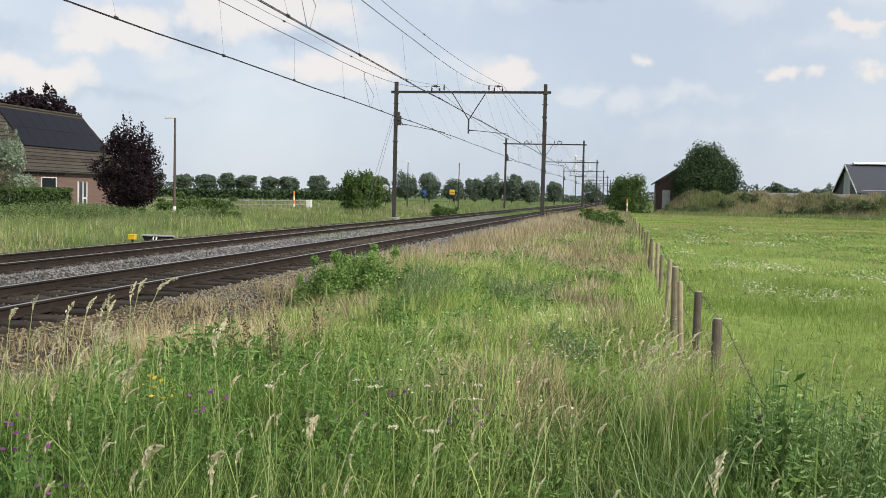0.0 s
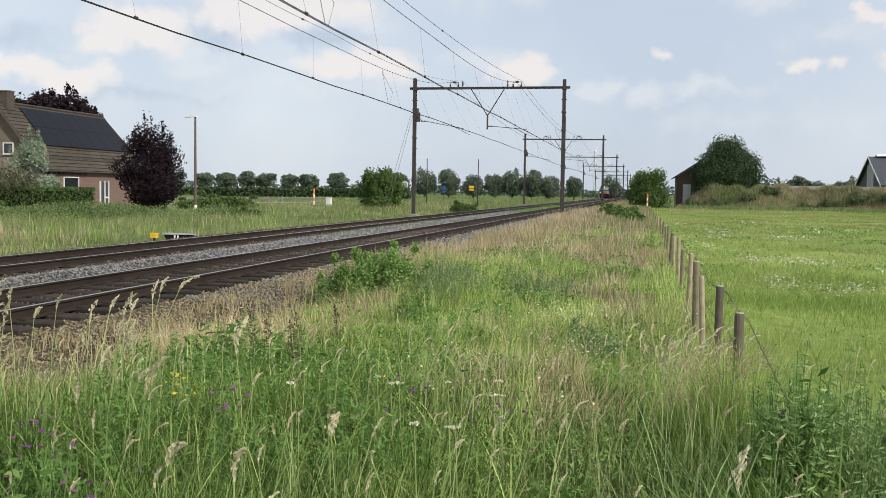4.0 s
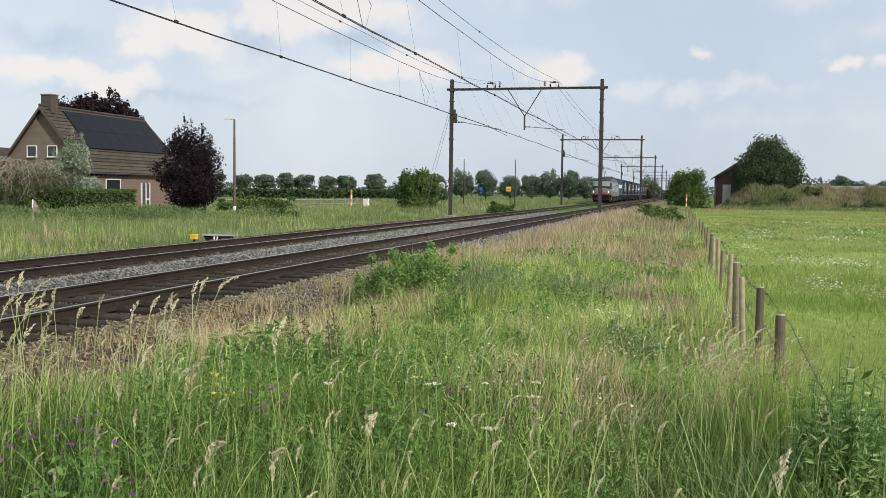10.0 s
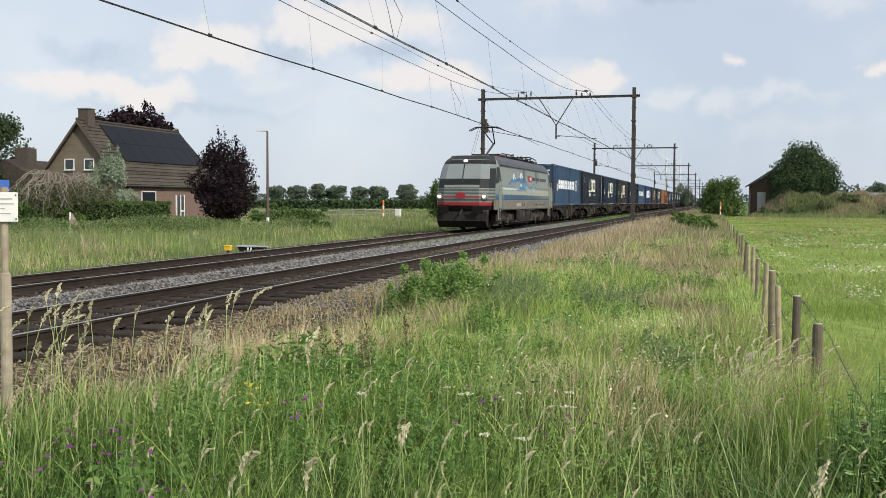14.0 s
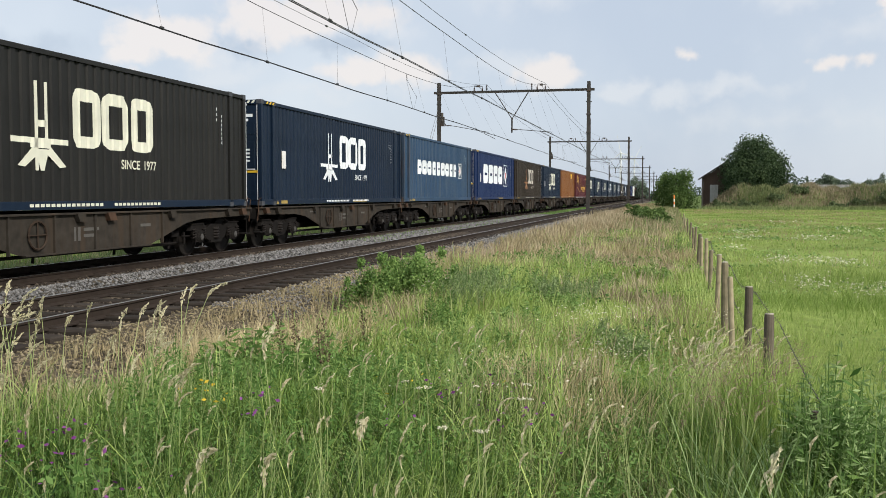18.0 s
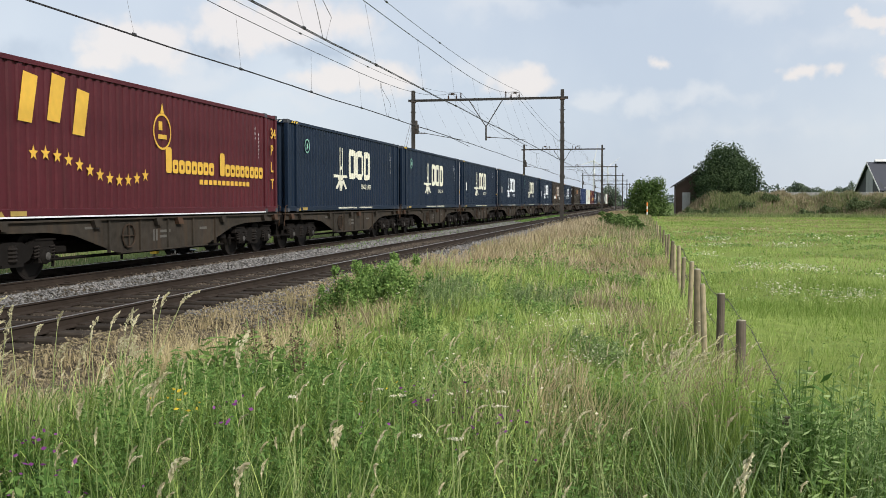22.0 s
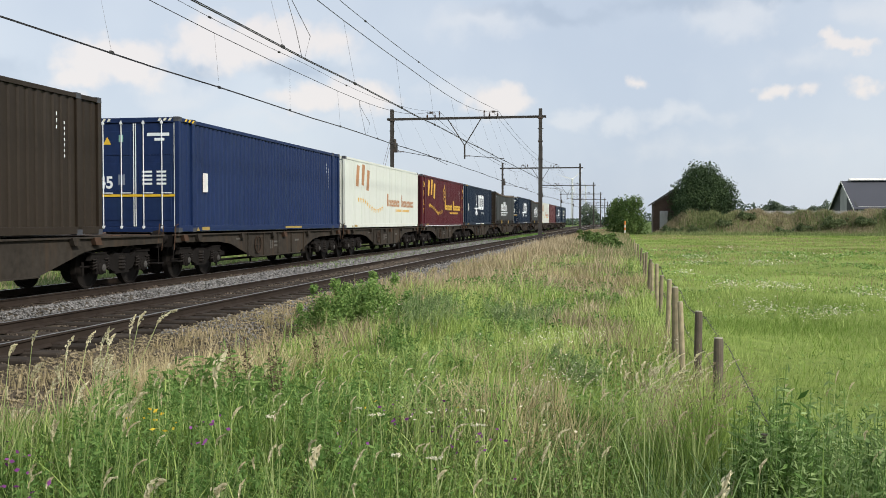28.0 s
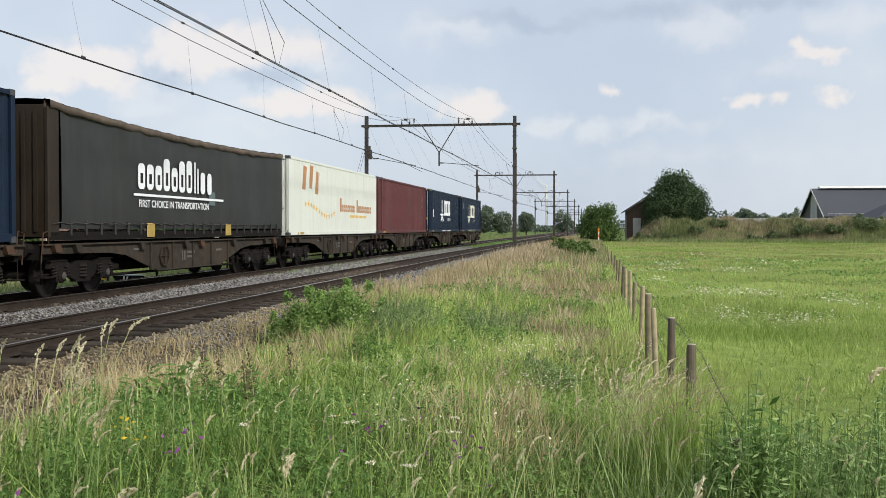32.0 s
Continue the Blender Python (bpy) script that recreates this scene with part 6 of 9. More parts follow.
            ws.tube([(-0.95, 0, 0), (0.95, 0, 0)], 0.1, 10)
            part("wheelset", ws, WHEEL_STEEL, bogie, at=pose(0, dy, 0.625))
            part("axle_box", Shape().lathe((1.1, 0, 0), [(0.2, 0), (0.2, 0.1), (0.12, 0.16)], 12, "x").box(1.0, 1.18, -0.3, 0.3, -0.16, 0.2, 0.04), DUSTY_IRON, bogie, at=pose(0, dy, 0.6))
        for q in (-0.45, 0.0, 0.45):
            part("spring", Shape().lathe((1.12, q, 0.5), [(0.1, 0)] + [(0.1 + 0.025 * (k % 2), 0.05 * k) for k in range(1, 10)] + [(0.1, 0.5)], 10), DUSTY_IRON, bogie)
        for q in (-2.35, -1.0, 0.75, 2.1):
            part("brake_caliper", Shape().box(1.0, 1.2, q, q + 0.3, 0.3, 0.78, 0.03).tube([(1.16, q + 0.1, 0.9), (1.2, q + 0.25, 0.35)], 0.03, 5), DUSTY_IRON if q < 1 else UNDER, bogie)
        part("air_hose", Shape().tube([(1.2, -1.3, 0.98), (1.26, -0.9, 0.7), (1.22, -0.4, 0.9), (1.25, 0.5, 0.66), (1.2, 1.2, 0.98)], 0.022, 5), BLACK, bogie)
        part("damper", Shape().tube([(1.22, -1.6, 0.85), (1.22, -0.3, 0.95)], 0.05, 6), DUSTY_IRON, bogie)
        part("sand_pipe", Shape().tube([(1.05, -2.2, 0.9), (1.05, -2.25, 0.2)], 0.03, 5), UNDER, bogie)
    # roof gear and pantographs
    for y0, up in ((6.0, True), (LEN - 3.9, False)):
        pan = part("pantograph", Shape().box(-0.75, 0.75, y0 - 0.9, y0 - 0.8, 3.95, 4.03).box(-0.75, 0.75, y0 + 0.8, y0 + 0.9, 3.95, 4.03).box(-0.75, -0.67, y0 - 0.9, y0 + 0.9, 3.95, 4.03).box(0.67, 0.75, y0 - 0.9, y0 + 0.9, 3.95, 4.03), STEEL, t, "dark single-arm pantograph")
        knee, head = ((y0 + 1.2, 4.7), (y0 - 0.5, 5.42)) if up else ((y0 + 1.0, 4.12), (y0 - 0.7, 4.2))
        part("lower_arm", Shape().tube([(0, y0 - 0.6, 4.0), (0, knee[0], knee[1])], 0.06, 6), STEEL, pan)
        part("upper_arm", Shape().tube([(0.05, knee[0], knee[1]), (0.3, head[0], head[1])], 0.035, 5).tube([(-0.05, knee[0], knee[1]), (-0.3, head[0], head[1])], 0.035, 5), STEEL, pan)
        for dy in (-0.18, 0.18):
            part("contact_strip", Shape().tube([(-0.97, head[0] + dy, head[1] - 0.12), (-0.6, head[0] + dy, head[1] + 0.06), (0.6, head[0] + dy, head[1] + 0.06), (0.97, head[0] + dy, head[1] - 0.12)], 0.03, 5), STEEL, pan)
        for x in (-0.7, 0.7):
            for dy in (-0.85, 0.85):
                part("insulator", insulator((x, y0 + dy, 3.78), "z", 0.2, 0.08), LOCO_RED if up else CERAMIC, pan)
    part("roof_line", Shape().tube([(0.55, 6.8, 4.12), (0.55, 9.2, 4.14), (0.55, 9.25, 4.0), (0.55, 12.0, 4.02), (0.3, 15.0, 4.05)], 0.035, 5), STEEL, t, "roof bus bar")
    for k, y in enumerate((7.0, 8.1, 9.2, 10.3, 11.4, 12.6, 13.7)):
        part("insulator", insulator((0.55 if k < 5 else 0.4, y, 3.8), "z", 0.26, 0.07), CERAMIC, t)
    for k in range(15):
        y = 7.9 + 0.56 * k + rnd.uniform(-0.12, 0.12)
        top = 3.93 + rnd.uniform(0.0, 0.16)
        part("roof_equipment", Shape().box(-0.55, rnd.uniform(0.3, 0.62), y, y + rnd.uniform(0.25, 0.5), 3.78, top, 0.04).lathe((0.62, y + 0.1, 3.8), [(0.05, 0), (0.09, 0.06), (0.05, 0.12), (0.09, 0.18), (0.05, 0.24)], 8), BLACK, t)
        w, z = rnd.uniform(0.45, 0.75), rnd.uniform(4.0, 4.12)
        part("roof_cable", Shape().tube([(w, y, z), (w + 0.06, y + 0.25, z + rnd.uniform(-0.02, 0.07)), (w, y + 0.5, z + rnd.uniform(-0.03, 0.06)), (w - 0.08, y + 0.8, 3.98)], rnd.uniform(0.02, 0.04), 5).tube([(0.3, y, 4.06), (0.42, y + 0.8, rnd.uniform(4.02, 4.12))], 0.022, 5), BLACK, t)
    for y in (2.9, 16.0):
        part("horn", Shape().lathe((0.5, y, 3.86), [(0.03, 0), (0.035, 0.25), (0.09, 0.4)], 8, "y"), STEEL, t)
    TRAIN.append((t, -5.33, 0.0))


build_loco()

# ---- plants ----
def sector(n, r0, r1, left=-43.0, right=19.0, power=1.0):
    """Points on the ground in the part of the place that is looked at."""
    r = r0 + (r1 - r0) * rng.random(n) ** power
    a = np.radians(rng.uniform(left, right, n))
    return r * np.sin(a), r * np.cos(a)


def patchy(x, y, scale, seed=0.0):
    return 0.5 + 0.25 * (np.sin(x * scale + 1.7 * np.sin(y * scale * 0.7 + seed)) + np.sin(y * scale * 0.9 + 1.3 * np.sin(x * scale * 0.6 - seed)))


def blades(name, x, y, height, width, mat, label, category="grass", bend=0.45, levels=3, wind=0.15, base=None, dirs=None):
    """Grass: each blade a tapering strip that arches over; bend is the mean turn from root to tip, in radians."""
    n = len(x)
    z = ground_z(x, y) if base is None else base
    a = rng.uniform(0, 2 * math.pi, n) if dirs is None else dirs
    way = np.stack([np.cos(a) + wind, np.sin(a), np.zeros(n)], -1)
    way /= np.maximum(1e-6, np.linalg.norm(way, axis=1))[:, None]
    twist = a + math.pi / 2 + rng.normal(0, 0.75, n)
    across = np.stack([np.cos(twist), np.sin(twist), np.zeros(n)], -1)
    turn = np.maximum(0.08, bend * rng.uniform(0.25, 1.75, n))
    start = rng.uniform(-0.05, 0.28, n)
    root = np.stack([x, y, z - 0.03], -1)
    rows = []
    for k in range(levels + 1):
        u = k / levels
        out = height * (np.cos(start) - np.cos(start + turn * u)) / turn
        rise = height * (np.sin(start + turn * u) - np.sin(start)) / turn
        c = root + way * out[:, None] + np.stack([np.zeros(n), np.zeros(n), rise], -1)
        if k == levels:
            rows.append(c)
        else:
            w = (width * (1 - 0.65 * u ** 1.5))[:, None] * across * 0.5
            rows += [c - w, c + w]
    m = 2 * levels + 1
    v = np.stack(rows, 1).reshape(-1, 3)
    k = m * np.arange(n)[:, None]
    quads = np.concatenate([k + np.array([[2 * j, 2 * j + 1, 2 * j + 3, 2 * j + 2]]) for j in range(levels - 1)]) if levels > 1 else np.zeros((0, 4), int)
    tris = k + np.array([[m - 3, m - 2, m - 1]])
    return raw(name, v, [f for f in (quads, tris) if len(f)], mat, label, category)


def tufts(name, cx, cy, per, height, width, mat, label, bend=0.9, spread=0.05, levels=4, wind=0.15):
    """Tussocks: blades that spread outwards from a common root."""
    k = np.repeat(np.arange(len(cx)), per)
    n = len(k)
    a = rng.uniform(0, 2 * math.pi, n)
    q = spread * np.sqrt(rng.random(n)) * (1 + 0.08 * np.hypot(cx, cy)[k])
    return blades(name, cx[k] + q * np.cos(a), cy[k] + q * np.sin(a), height[k] * rng.uniform(0.45, 1.1, n), width[k] * rng.uniform(0.5, 1.45, n), mat, label, bend=bend, levels=levels, wind=wind, dirs=a + rng.normal(0, 0.6, n))


def panicles(name, x, y, height, mat, label, head=0.16, grains=100, spread=0.008, size=0.0065, lean=0.2):
    """Tall stems, each with a loose nodding head of many small grains."""
    n = len(x)
    z = ground_z(x, y)
    d = np.stack([rng.normal(0.3, 0.6, n), rng.normal(0.0, 0.5, n), np.zeros(n)], -1) * (lean * height)[:, None]
    root = np.stack([x, y, z], -1)
    top = root + d + np.stack([np.zeros(n), np.zeros(n), height], -1)
    mid = root + 0.35 * d + np.stack([np.zeros(n), np.zeros(n), 0.6 * height], -1)
    s = np.maximum(0.0022, 0.0004 * np.hypot(x, y))[:, None] * np.array([[1.0, 0.3, 0]])
    v = np.stack([root - s, root + s, mid - s, mid + s, top - s * 0.6, top + s * 0.6], 1).reshape(-1, 3)
    k6 = 6 * np.arange(n)[:, None]
    quads = np.concatenate([k6 + np.array([[0, 1, 3, 2]]), k6 + np.array([[2, 3, 5, 4]])])
    k = np.repeat(np.arange(n), grains)
    u = rng.random(len(k))
    way = (top - mid) / np.linalg.norm(top - mid, axis=1)[:, None]
    L = head * rng.uniform(0.6, 1.3, n)
    nod = np.stack([rng.uniform(0.2, 0.8, n), rng.uniform(-0.3, 0.3, n), rng.uniform(-0.6, -0.1, n)], -1)
    c = top[k] + way[k] * (L[k] * (u - 0.25))[:, None] + nod[k] * (L[k] * u ** 2 * 0.7)[:, None]
    c = c + rng.normal(0, spread, c.shape) * np.sin(math.pi * np.clip(u, 0.08, 0.9))[:, None]
    lie = way[k] + nod[k] * (1.4 * u)[:, None]
    g, f = leaf_cloud(c, size + 0.0004 * np.hypot(x, y)[k], aspect=0.4, along=lie / np.linalg.norm(lie, axis=1)[:, None])
    raw(name + "_stems", v, [quads], SEED_STEM, label, "grass")
    return raw(name, g, [f], mat, label, "grass")


def leaf_cloud(centres, size, droop=0.0, flat_=0.0, aspect=0.55, along=None):
    """Diamond leaves, each turned its own way, round given centres."""
    n = len(centres)
    a = rng.normal(size=(n, 3))
    a[:, 2] = a[:, 2] * (1 - flat_) - droop
    if along is not None:
        a = along + 0.28 * a
    a /= np.linalg.norm(a, axis=1)[:, None]
    b = np.cross(a, rng.normal(size=(n, 3)))
    b /= np.linalg.norm(b, axis=1)[:, None]
    s = (size * rng.uniform(0.6, 1.35, n))[:, None]
    v = np.stack([centres - a * s, centres + b * s * aspect, centres + a * s, centres - b * s * aspect], 1).reshape(-1, 3)
    f = 4 * np.arange(n)[:, None] + np.array([[0, 1, 2, 3]])
    return v, f


def lump_points(n, lumps, shell=0.55, fuzz=1.0):
    """Points in uneven lumps (x, y, z, rx, rz), mostly in their outer shells."""
    L = np.array(lumps, float)
    weight = L[:, 3] ** 2
    pick = rng.choice(len(L), n, p=weight / weight.sum())
    d = rng.normal(size=(n, 3))
    d /= np.linalg.norm(d, axis=1)[:, None]
    r = (shell + (1 - shell) * rng.random(n)) * (1 + fuzz * (0.14 * np.sin(9 * d[:, 0] + 7 * d[:, 2] + pick) + 0.07 * np.clip(rng.normal(size=n), -2, 1.2)))
    return L[pick, :3] + d * r[:, None] * np.stack([L[pick, 3], L[pick, 3], L[pick, 4]], -1)


def tree(name, label, at, height, radius, clear, leaf, n, size, seed=1, lumps=14, trunk=0.16, category="tree", group="", dense=True, ragged=1.0, cone=0.0):
    """A tapered trunk with limbs and a crown of many small leaves in uneven lumps."""
    rnd = random.Random(seed)
    t = thing(name, label, category, at, group)
    cz = (height + clear) / 2
    s = Shape().tube([(0, 0, -0.4), (0.04, 0.02, clear * 0.6), (0.0, 0.06, cz), (0.05, 0, height * 0.86)], trunk, 8, trunk * 0.2)
    ls = []
    for k in range(lumps):
        a, u = rnd.uniform(0, 6.28), rnd.uniform(-0.95, 0.95)
        q = math.sqrt(max(0.05, 1 - u * u)) * rnd.uniform(0.45, 0.92)
        q *= 1 - cone * (u + 0.5) / 1.5 if u > -0.5 else 1 - cone * 0.4 * (-0.5 - u)
        p = (radius * q * math.cos(a), radius * q * math.sin(a), cz + (height - clear) / 2 * u * 0.74)
        ls.append((*p, radius * rnd.uniform(0.24, 0.46), (height - clear) * rnd.uniform(0.10, 0.22)))
        s.tube([(0, 0, max(clear * 0.8, p[2] - radius * 0.7)), (p[0] * 0.5, p[1] * 0.5, p[2] - radius * 0.25), p], trunk * 0.4, 5, trunk * 0.08)
    if dense:
        ls.append((0, 0, cz * 0.97, radius * (0.74 if ragged > 0.5 else 0.93), (height - clear) * (0.42 if ragged > 0.5 else 0.47)))
    part("trunk", s, BARK, t, "tapered trunk with limbs")
    # loose sprays stand out of the outline
    out = 1.12 if ragged > 0.5 else 1.03
    sprays = [(l[0] * out + rnd.uniform(-0.3, 0.3) * l[3], l[1] * out, l[2] + rnd.uniform(0.2, 1.1) * ragged * l[4], l[3] * 0.22, l[4] * 0.55) for l in ls for _ in range(2)]
    v, f = leaf_cloud(np.concatenate([lump_points(n, ls, 0.45, 1.0 if ragged > 0.3 else 0.35), lump_points(max(60, n // (9 if ragged > 0.5 else 150)), sprays, 0.1)]), size)
    raw("crown", v, [f], leaf, "crown of small leaves", kind="stuff", parent=t)
    return t


def shrub(name, label, at, lumps, leaf, n, size, category="shrub", group="", stems=7, droop=0.0):
    t = thing(name, label, category, at, group)
    s = Shape()
    for k in range(stems):
        L = lumps[k % len(lumps)]
        s.tube([(L[0] * 0.2, L[1] * 0.2, -0.15), (L[0] * 0.6, L[1] * 0.6, L[2] * 0.5), (L[0] + 0.3 * L[3] * math.sin(k), L[1] + 0.3 * L[3] * math.cos(k), L[2] + 0.4 * L[4])], 0.012 + 0.012 * L[3], 5, 0.004)
    part("stalk_clump", s, BARK, t, kind="stuff")
    sprays = [(l[0] + 0.7 * l[3] * math.cos(2.4 * k + j * 2.1), l[1] + 0.7 * l[3] * math.sin(2.4 * k + j * 2.1), l[2] + (0.5 + 0.3 * j) * l[4], 0.25 * l[3], 0.35 * l[4]) for k, l in enumerate(lumps) for j in range(3)]
    v, f = leaf_cloud(np.concatenate([lump_points(int(n * 0.8), lumps, 0.35), lump_points(int(n * 0.3), sprays, 0.1)]), size, droop)
    raw("foliage", v, [f], leaf, "dense small leaves", kind="stuff", parent=t)
    return t


def keep(mask, *arrays):
    return [a[mask] for a in arrays]


def build_verge():
    # tall tussocks close to the camera
    x, y = sector(6200, 2.5, 11.5, power=0.85)
    edge = -5.15 + 0.35 * np.sin(1.7 * y) + 0.2 * np.sin(4.1 * y)
    m = (x > edge) & (x < 0.9 + 0.22 * (11 - y)) & (patchy(x, y, 2.3, 3.0) + rng.normal(0, 0.18, len(x)) > 0.26)
    x, y = keep(m, x, y)
    r = np.hypot(x, y)
    tall = np.clip(1.45 - r * 0.095, 0.42, 1.1)
    h = (0.40 + 0.42 * patchy(x, y, 1.5)) * rng.uniform(0.6, 1.2, len(x)) * tall + 0.22 * ((x > 0.1) & (y < 7.2)) * rng.random(len(x))
    h = np.where((x > -2.0 + 0.25 * np.sin(2 * y)) & (r > 5.4), h * 0.62, h)
    w = np.maximum(0.0068, 0.00115 * r)
    kind = rng.random(len(x))
    dry = kind < 0.03 + 0.4 * np.clip((-4.3 - x) / 0.7, 0, 1)
    broad = ~dry & (kind > 0.90 - 0.2 * (x > 0))
    thin = ~dry & ~broad
    pale = thin & (kind > np.where(x < -1.2, 0.87, 0.80))
    thin &= ~pale
    tufts("pale_stemmed_tussocks", x[pale], y[pale], 8, h[pale] * 1.1, w[pale] * 0.7, SEED_STEM, "pale green flowering grass stems", bend=0.35, levels=3)
    open_ = thin & (rng.random(len(x)) < 0.92 * np.clip((x + 2.6 + 0.25 * (r - 7)) / 1.2, 0, 1) * np.clip((r - np.where(x > -0.9, 3.4, 4.4)) / 1.6, 0, 1) * (x < 1.1))
    thin &= ~open_
    tufts("pale_grass_tussocks", x[open_], y[open_], 20, h[open_] * 0.85, w[open_], MID_GRASS, "lighter yellow-green tussocks towards the fence", bend=0.8, levels=4)
    tufts("grass_tussocks", x[thin], y[thin], 20, h[thin], w[thin], GREEN_GRASS, "tall green grass tussocks of the railway verge", bend=0.8, levels=4)
    tufts("broad_grass_tussocks", x[broad], y[broad], 9, h[broad] * 1.12, w[broad] * 1.7, GREEN_GRASS, "broad arching grass blades in the verge", bend=1.25, levels=5)
    tufts("dry_tussocks", x[dry], y[dry], 12, h[dry] * 0.9, w[dry] * 0.8, DRY_GRASS, "straw-coloured tussocks at the ballast edge", bend=0.6, levels=3)
    # short undergrowth; the shade between the tussocks is put into its dark green
    x, y = sector(70000, 2.4, 9.0, power=0.9)
    x, y = keep((x > -5.3) & (x < 0.9 + 0.22 * (11 - y)) & (rng.random(len(x)) < np.clip((x + 5.5) / 1.4, 0.1, 1) * np.clip(1.5 - (np.hypot(x, y) - 5 + 0.8 * (x + 2)) / 4, 0.1, 1)), x, y)
    blades("undergrowth", x, y, rng.uniform(0.1, 0.32, len(x)), np.maximum(0.006, 0.0011 * np.hypot(x, y)), UNDERGRASS, "short dense grass under the tussocks", levels=2, bend=0.7)
    q = (rng.random(len(x)) < 0.16) & (np.hypot(x, y) < 8)
    blades("dead_thatch", x[q] + 0.03, y[q], rng.uniform(0.12, 0.42, q.sum()), np.maximum(0.004, 0.0009 * np.hypot(x[q], y[q])), THATCH, "brown dead grass among the green", levels=2, bend=0.9)
    q = (rng.random(len(x)) < 0.05) & (np.hypot(x, y) < 8.5) & (patchy(x, y, 2.6, 5.0) > 0.55)
    blades("flowering_stems", x[q], y[q] + 0.03, rng.uniform(0.45, 0.88, q.sum()) * np.clip(1.35 - 0.07 * np.hypot(x[q], y[q]), 0.6, 1.1), np.full(q.sum(), 0.0042), SEED_STEM, "pale upright flowering stems", levels=4, bend=0.35)
    # vetch and clover leaves mixed into the grass
    q = (rng.random(len(x)) < np.where(x < -1.2, 0.46, 0.4)) & (patchy(x, y, 1.9, 7.0) > np.where(x < -1.2, 0.34, 0.48))
    c = np.stack([x[q], y[q], ground_z(x[q], y[q]) + rng.uniform(0.15, 0.45, q.sum()) * np.clip(1.5 - np.hypot(x[q], y[q]) * 0.09, 0.4, 1)], -1)
    v, f = leaf_cloud(c, 0.008 + 0.0014 * np.hypot(x[q], y[q]), flat_=0.3, aspect=0.35)
    raw("verge_leaves", v, [f], HERB, "small vetch and clover leaves in the verge", "plants")
    x, y = sector(26000, 4.6, 12.0, -24, 9, 0.9)
    x, y = keep((x > -2.6) & (x < 0.6) & (patchy(x, y, 2.6, 2.0) > 0.42), x, y)
    c = np.stack([x, y, ground_z(x, y) + rng.uniform(0.08, 0.30, len(x))], -1)
    v, f = leaf_cloud(c, 0.006 + 0.0013 * np.hypot(x, y), flat_=0.3, aspect=0.35)
    raw("open_verge_leaves", v, [f], HERB_LIGHT, "small light leaves among the open verge grass", "plants")
    # middle distance: mown-looking patches and rougher ones
    x, y = sector(13000, 9.5, 44.0, -29, 5, 0.8)
    m = (x > -5.5 + 0.35 * np.sin(y * 0.7) + 0.9 * (y < 16)) & (x < 0.75)
    x, y = keep(m, x, y)
    r = np.hypot(x, y)
    h = (0.13 + 0.62 * patchy(x, y, 2.1, 1.0) * patchy(x, y, 0.8, 6.0)) * rng.uniform(0.6, 1.4, len(x))
    dryness = 0.04 + 0.65 * np.clip((-3.6 - x + 0.5 * np.sin(0.6 * y) + 0.06 * (y - 14)) / 1.3, 0, 0.85) + 0.35 * (patchy(x, y, 0.55, 4.0) > 0.74) + 0.45 * (y > 22) * (x < 0.2 + 0.3 * np.sin(0.5 * y))
    dry = rng.random(len(x)) < dryness
    w = np.maximum(0.005, 0.00075 * r)
    tufts("verge_tussocks", x[~dry], y[~dry], 17, h[~dry], w[~dry], VERGE_GRASS, "yellow-green grass tufts on the verge beside the track", bend=0.55, spread=0.07, levels=3)
    tufts("dry_verge_tussocks", x[dry], y[dry], 14, h[dry] * 1.05 + 0.05, w[dry] * 0.9, VERGE_STRAW, "tan dry grass along the ballast edge", bend=0.45, spread=0.06, levels=3)
    # dry brownish patches on the open verge
    for cx, cy, sx, sy, n in ((-0.9, 17.5, 0.5, 1.2, 60), (-0.2, 23.5, 0.5, 2.2, 90), (-1.9, 25.5, 0.7, 2.0, 90), (-3.6, 13.2, 0.35, 0.7, 40), (-0.2, 14.8, 0.3, 0.9, 40), (-1.0, 9.0, 0.3, 0.5, 26), (-3.9, 17.0, 0.5, 1.2, 60)):
        x, y = rng.normal(cx, sx, n), rng.normal(cy, sy, n)
        tufts("dry_patch", x, y, 16, rng.uniform(0.25, 0.5, n), 0.003 + 0.0007 * np.hypot(x, y), TAN_STEM, "brownish dry patch in the verge grass", bend=0.5, spread=0.08, levels=3)
    # a tall pinkish-tan belt farther along the line
    x, y = sector(46000, 17.0, 84.0, -24, 1.5, 0.85)
    share = np.clip((y - 21 - 2.2 * (x + 2) - 2.5 * np.sin(1.1 * x)) / 8, 0, 1) * np.clip((0.5 - x) / 0.8, 0, 1) + 0.6 * (x < -4.3)
    x, y = keep((x > -5.6) & (rng.random(len(x)) < share * (0.12 + 0.66 * (patchy(x, y, 0.75, 2.0) > 0.45))), x, y)
    blades("tan_verge_stems", x, y, rng.uniform(0.35, 0.72, len(x)) * (1 + 0.35 * np.clip((y - 36) / 14, 0, 1) * (x < -2.5)), 0.0007 * np.hypot(x, y), TAN_STEM, "tall pinkish-tan seeding grass along the line", levels=2, bend=0.4)
    x, y = sector(190000, 5.2, 44.0, -29, 8, 0.85)
    x, y = keep((x > -4.9 + 0.35 * np.sin(y * 0.7) + np.clip((11 - y) * 0.55, 0, 3.4)) & (x < 0.75 + 0.1 * np.clip(11 - y, 0, 5)), x, y)
    r = np.hypot(x, y)
    blades("verge_sward", x, y, rng.uniform(0.06, 0.22, len(x)), np.maximum(0.0045, 0.0008 * r), VERGE_GRASS, "short grass sward on the verge", levels=2, bend=0.7)
    q = (rng.random(len(x)) < 0.3) & (patchy(x, y, 1.4, 9.0) > 0.62)
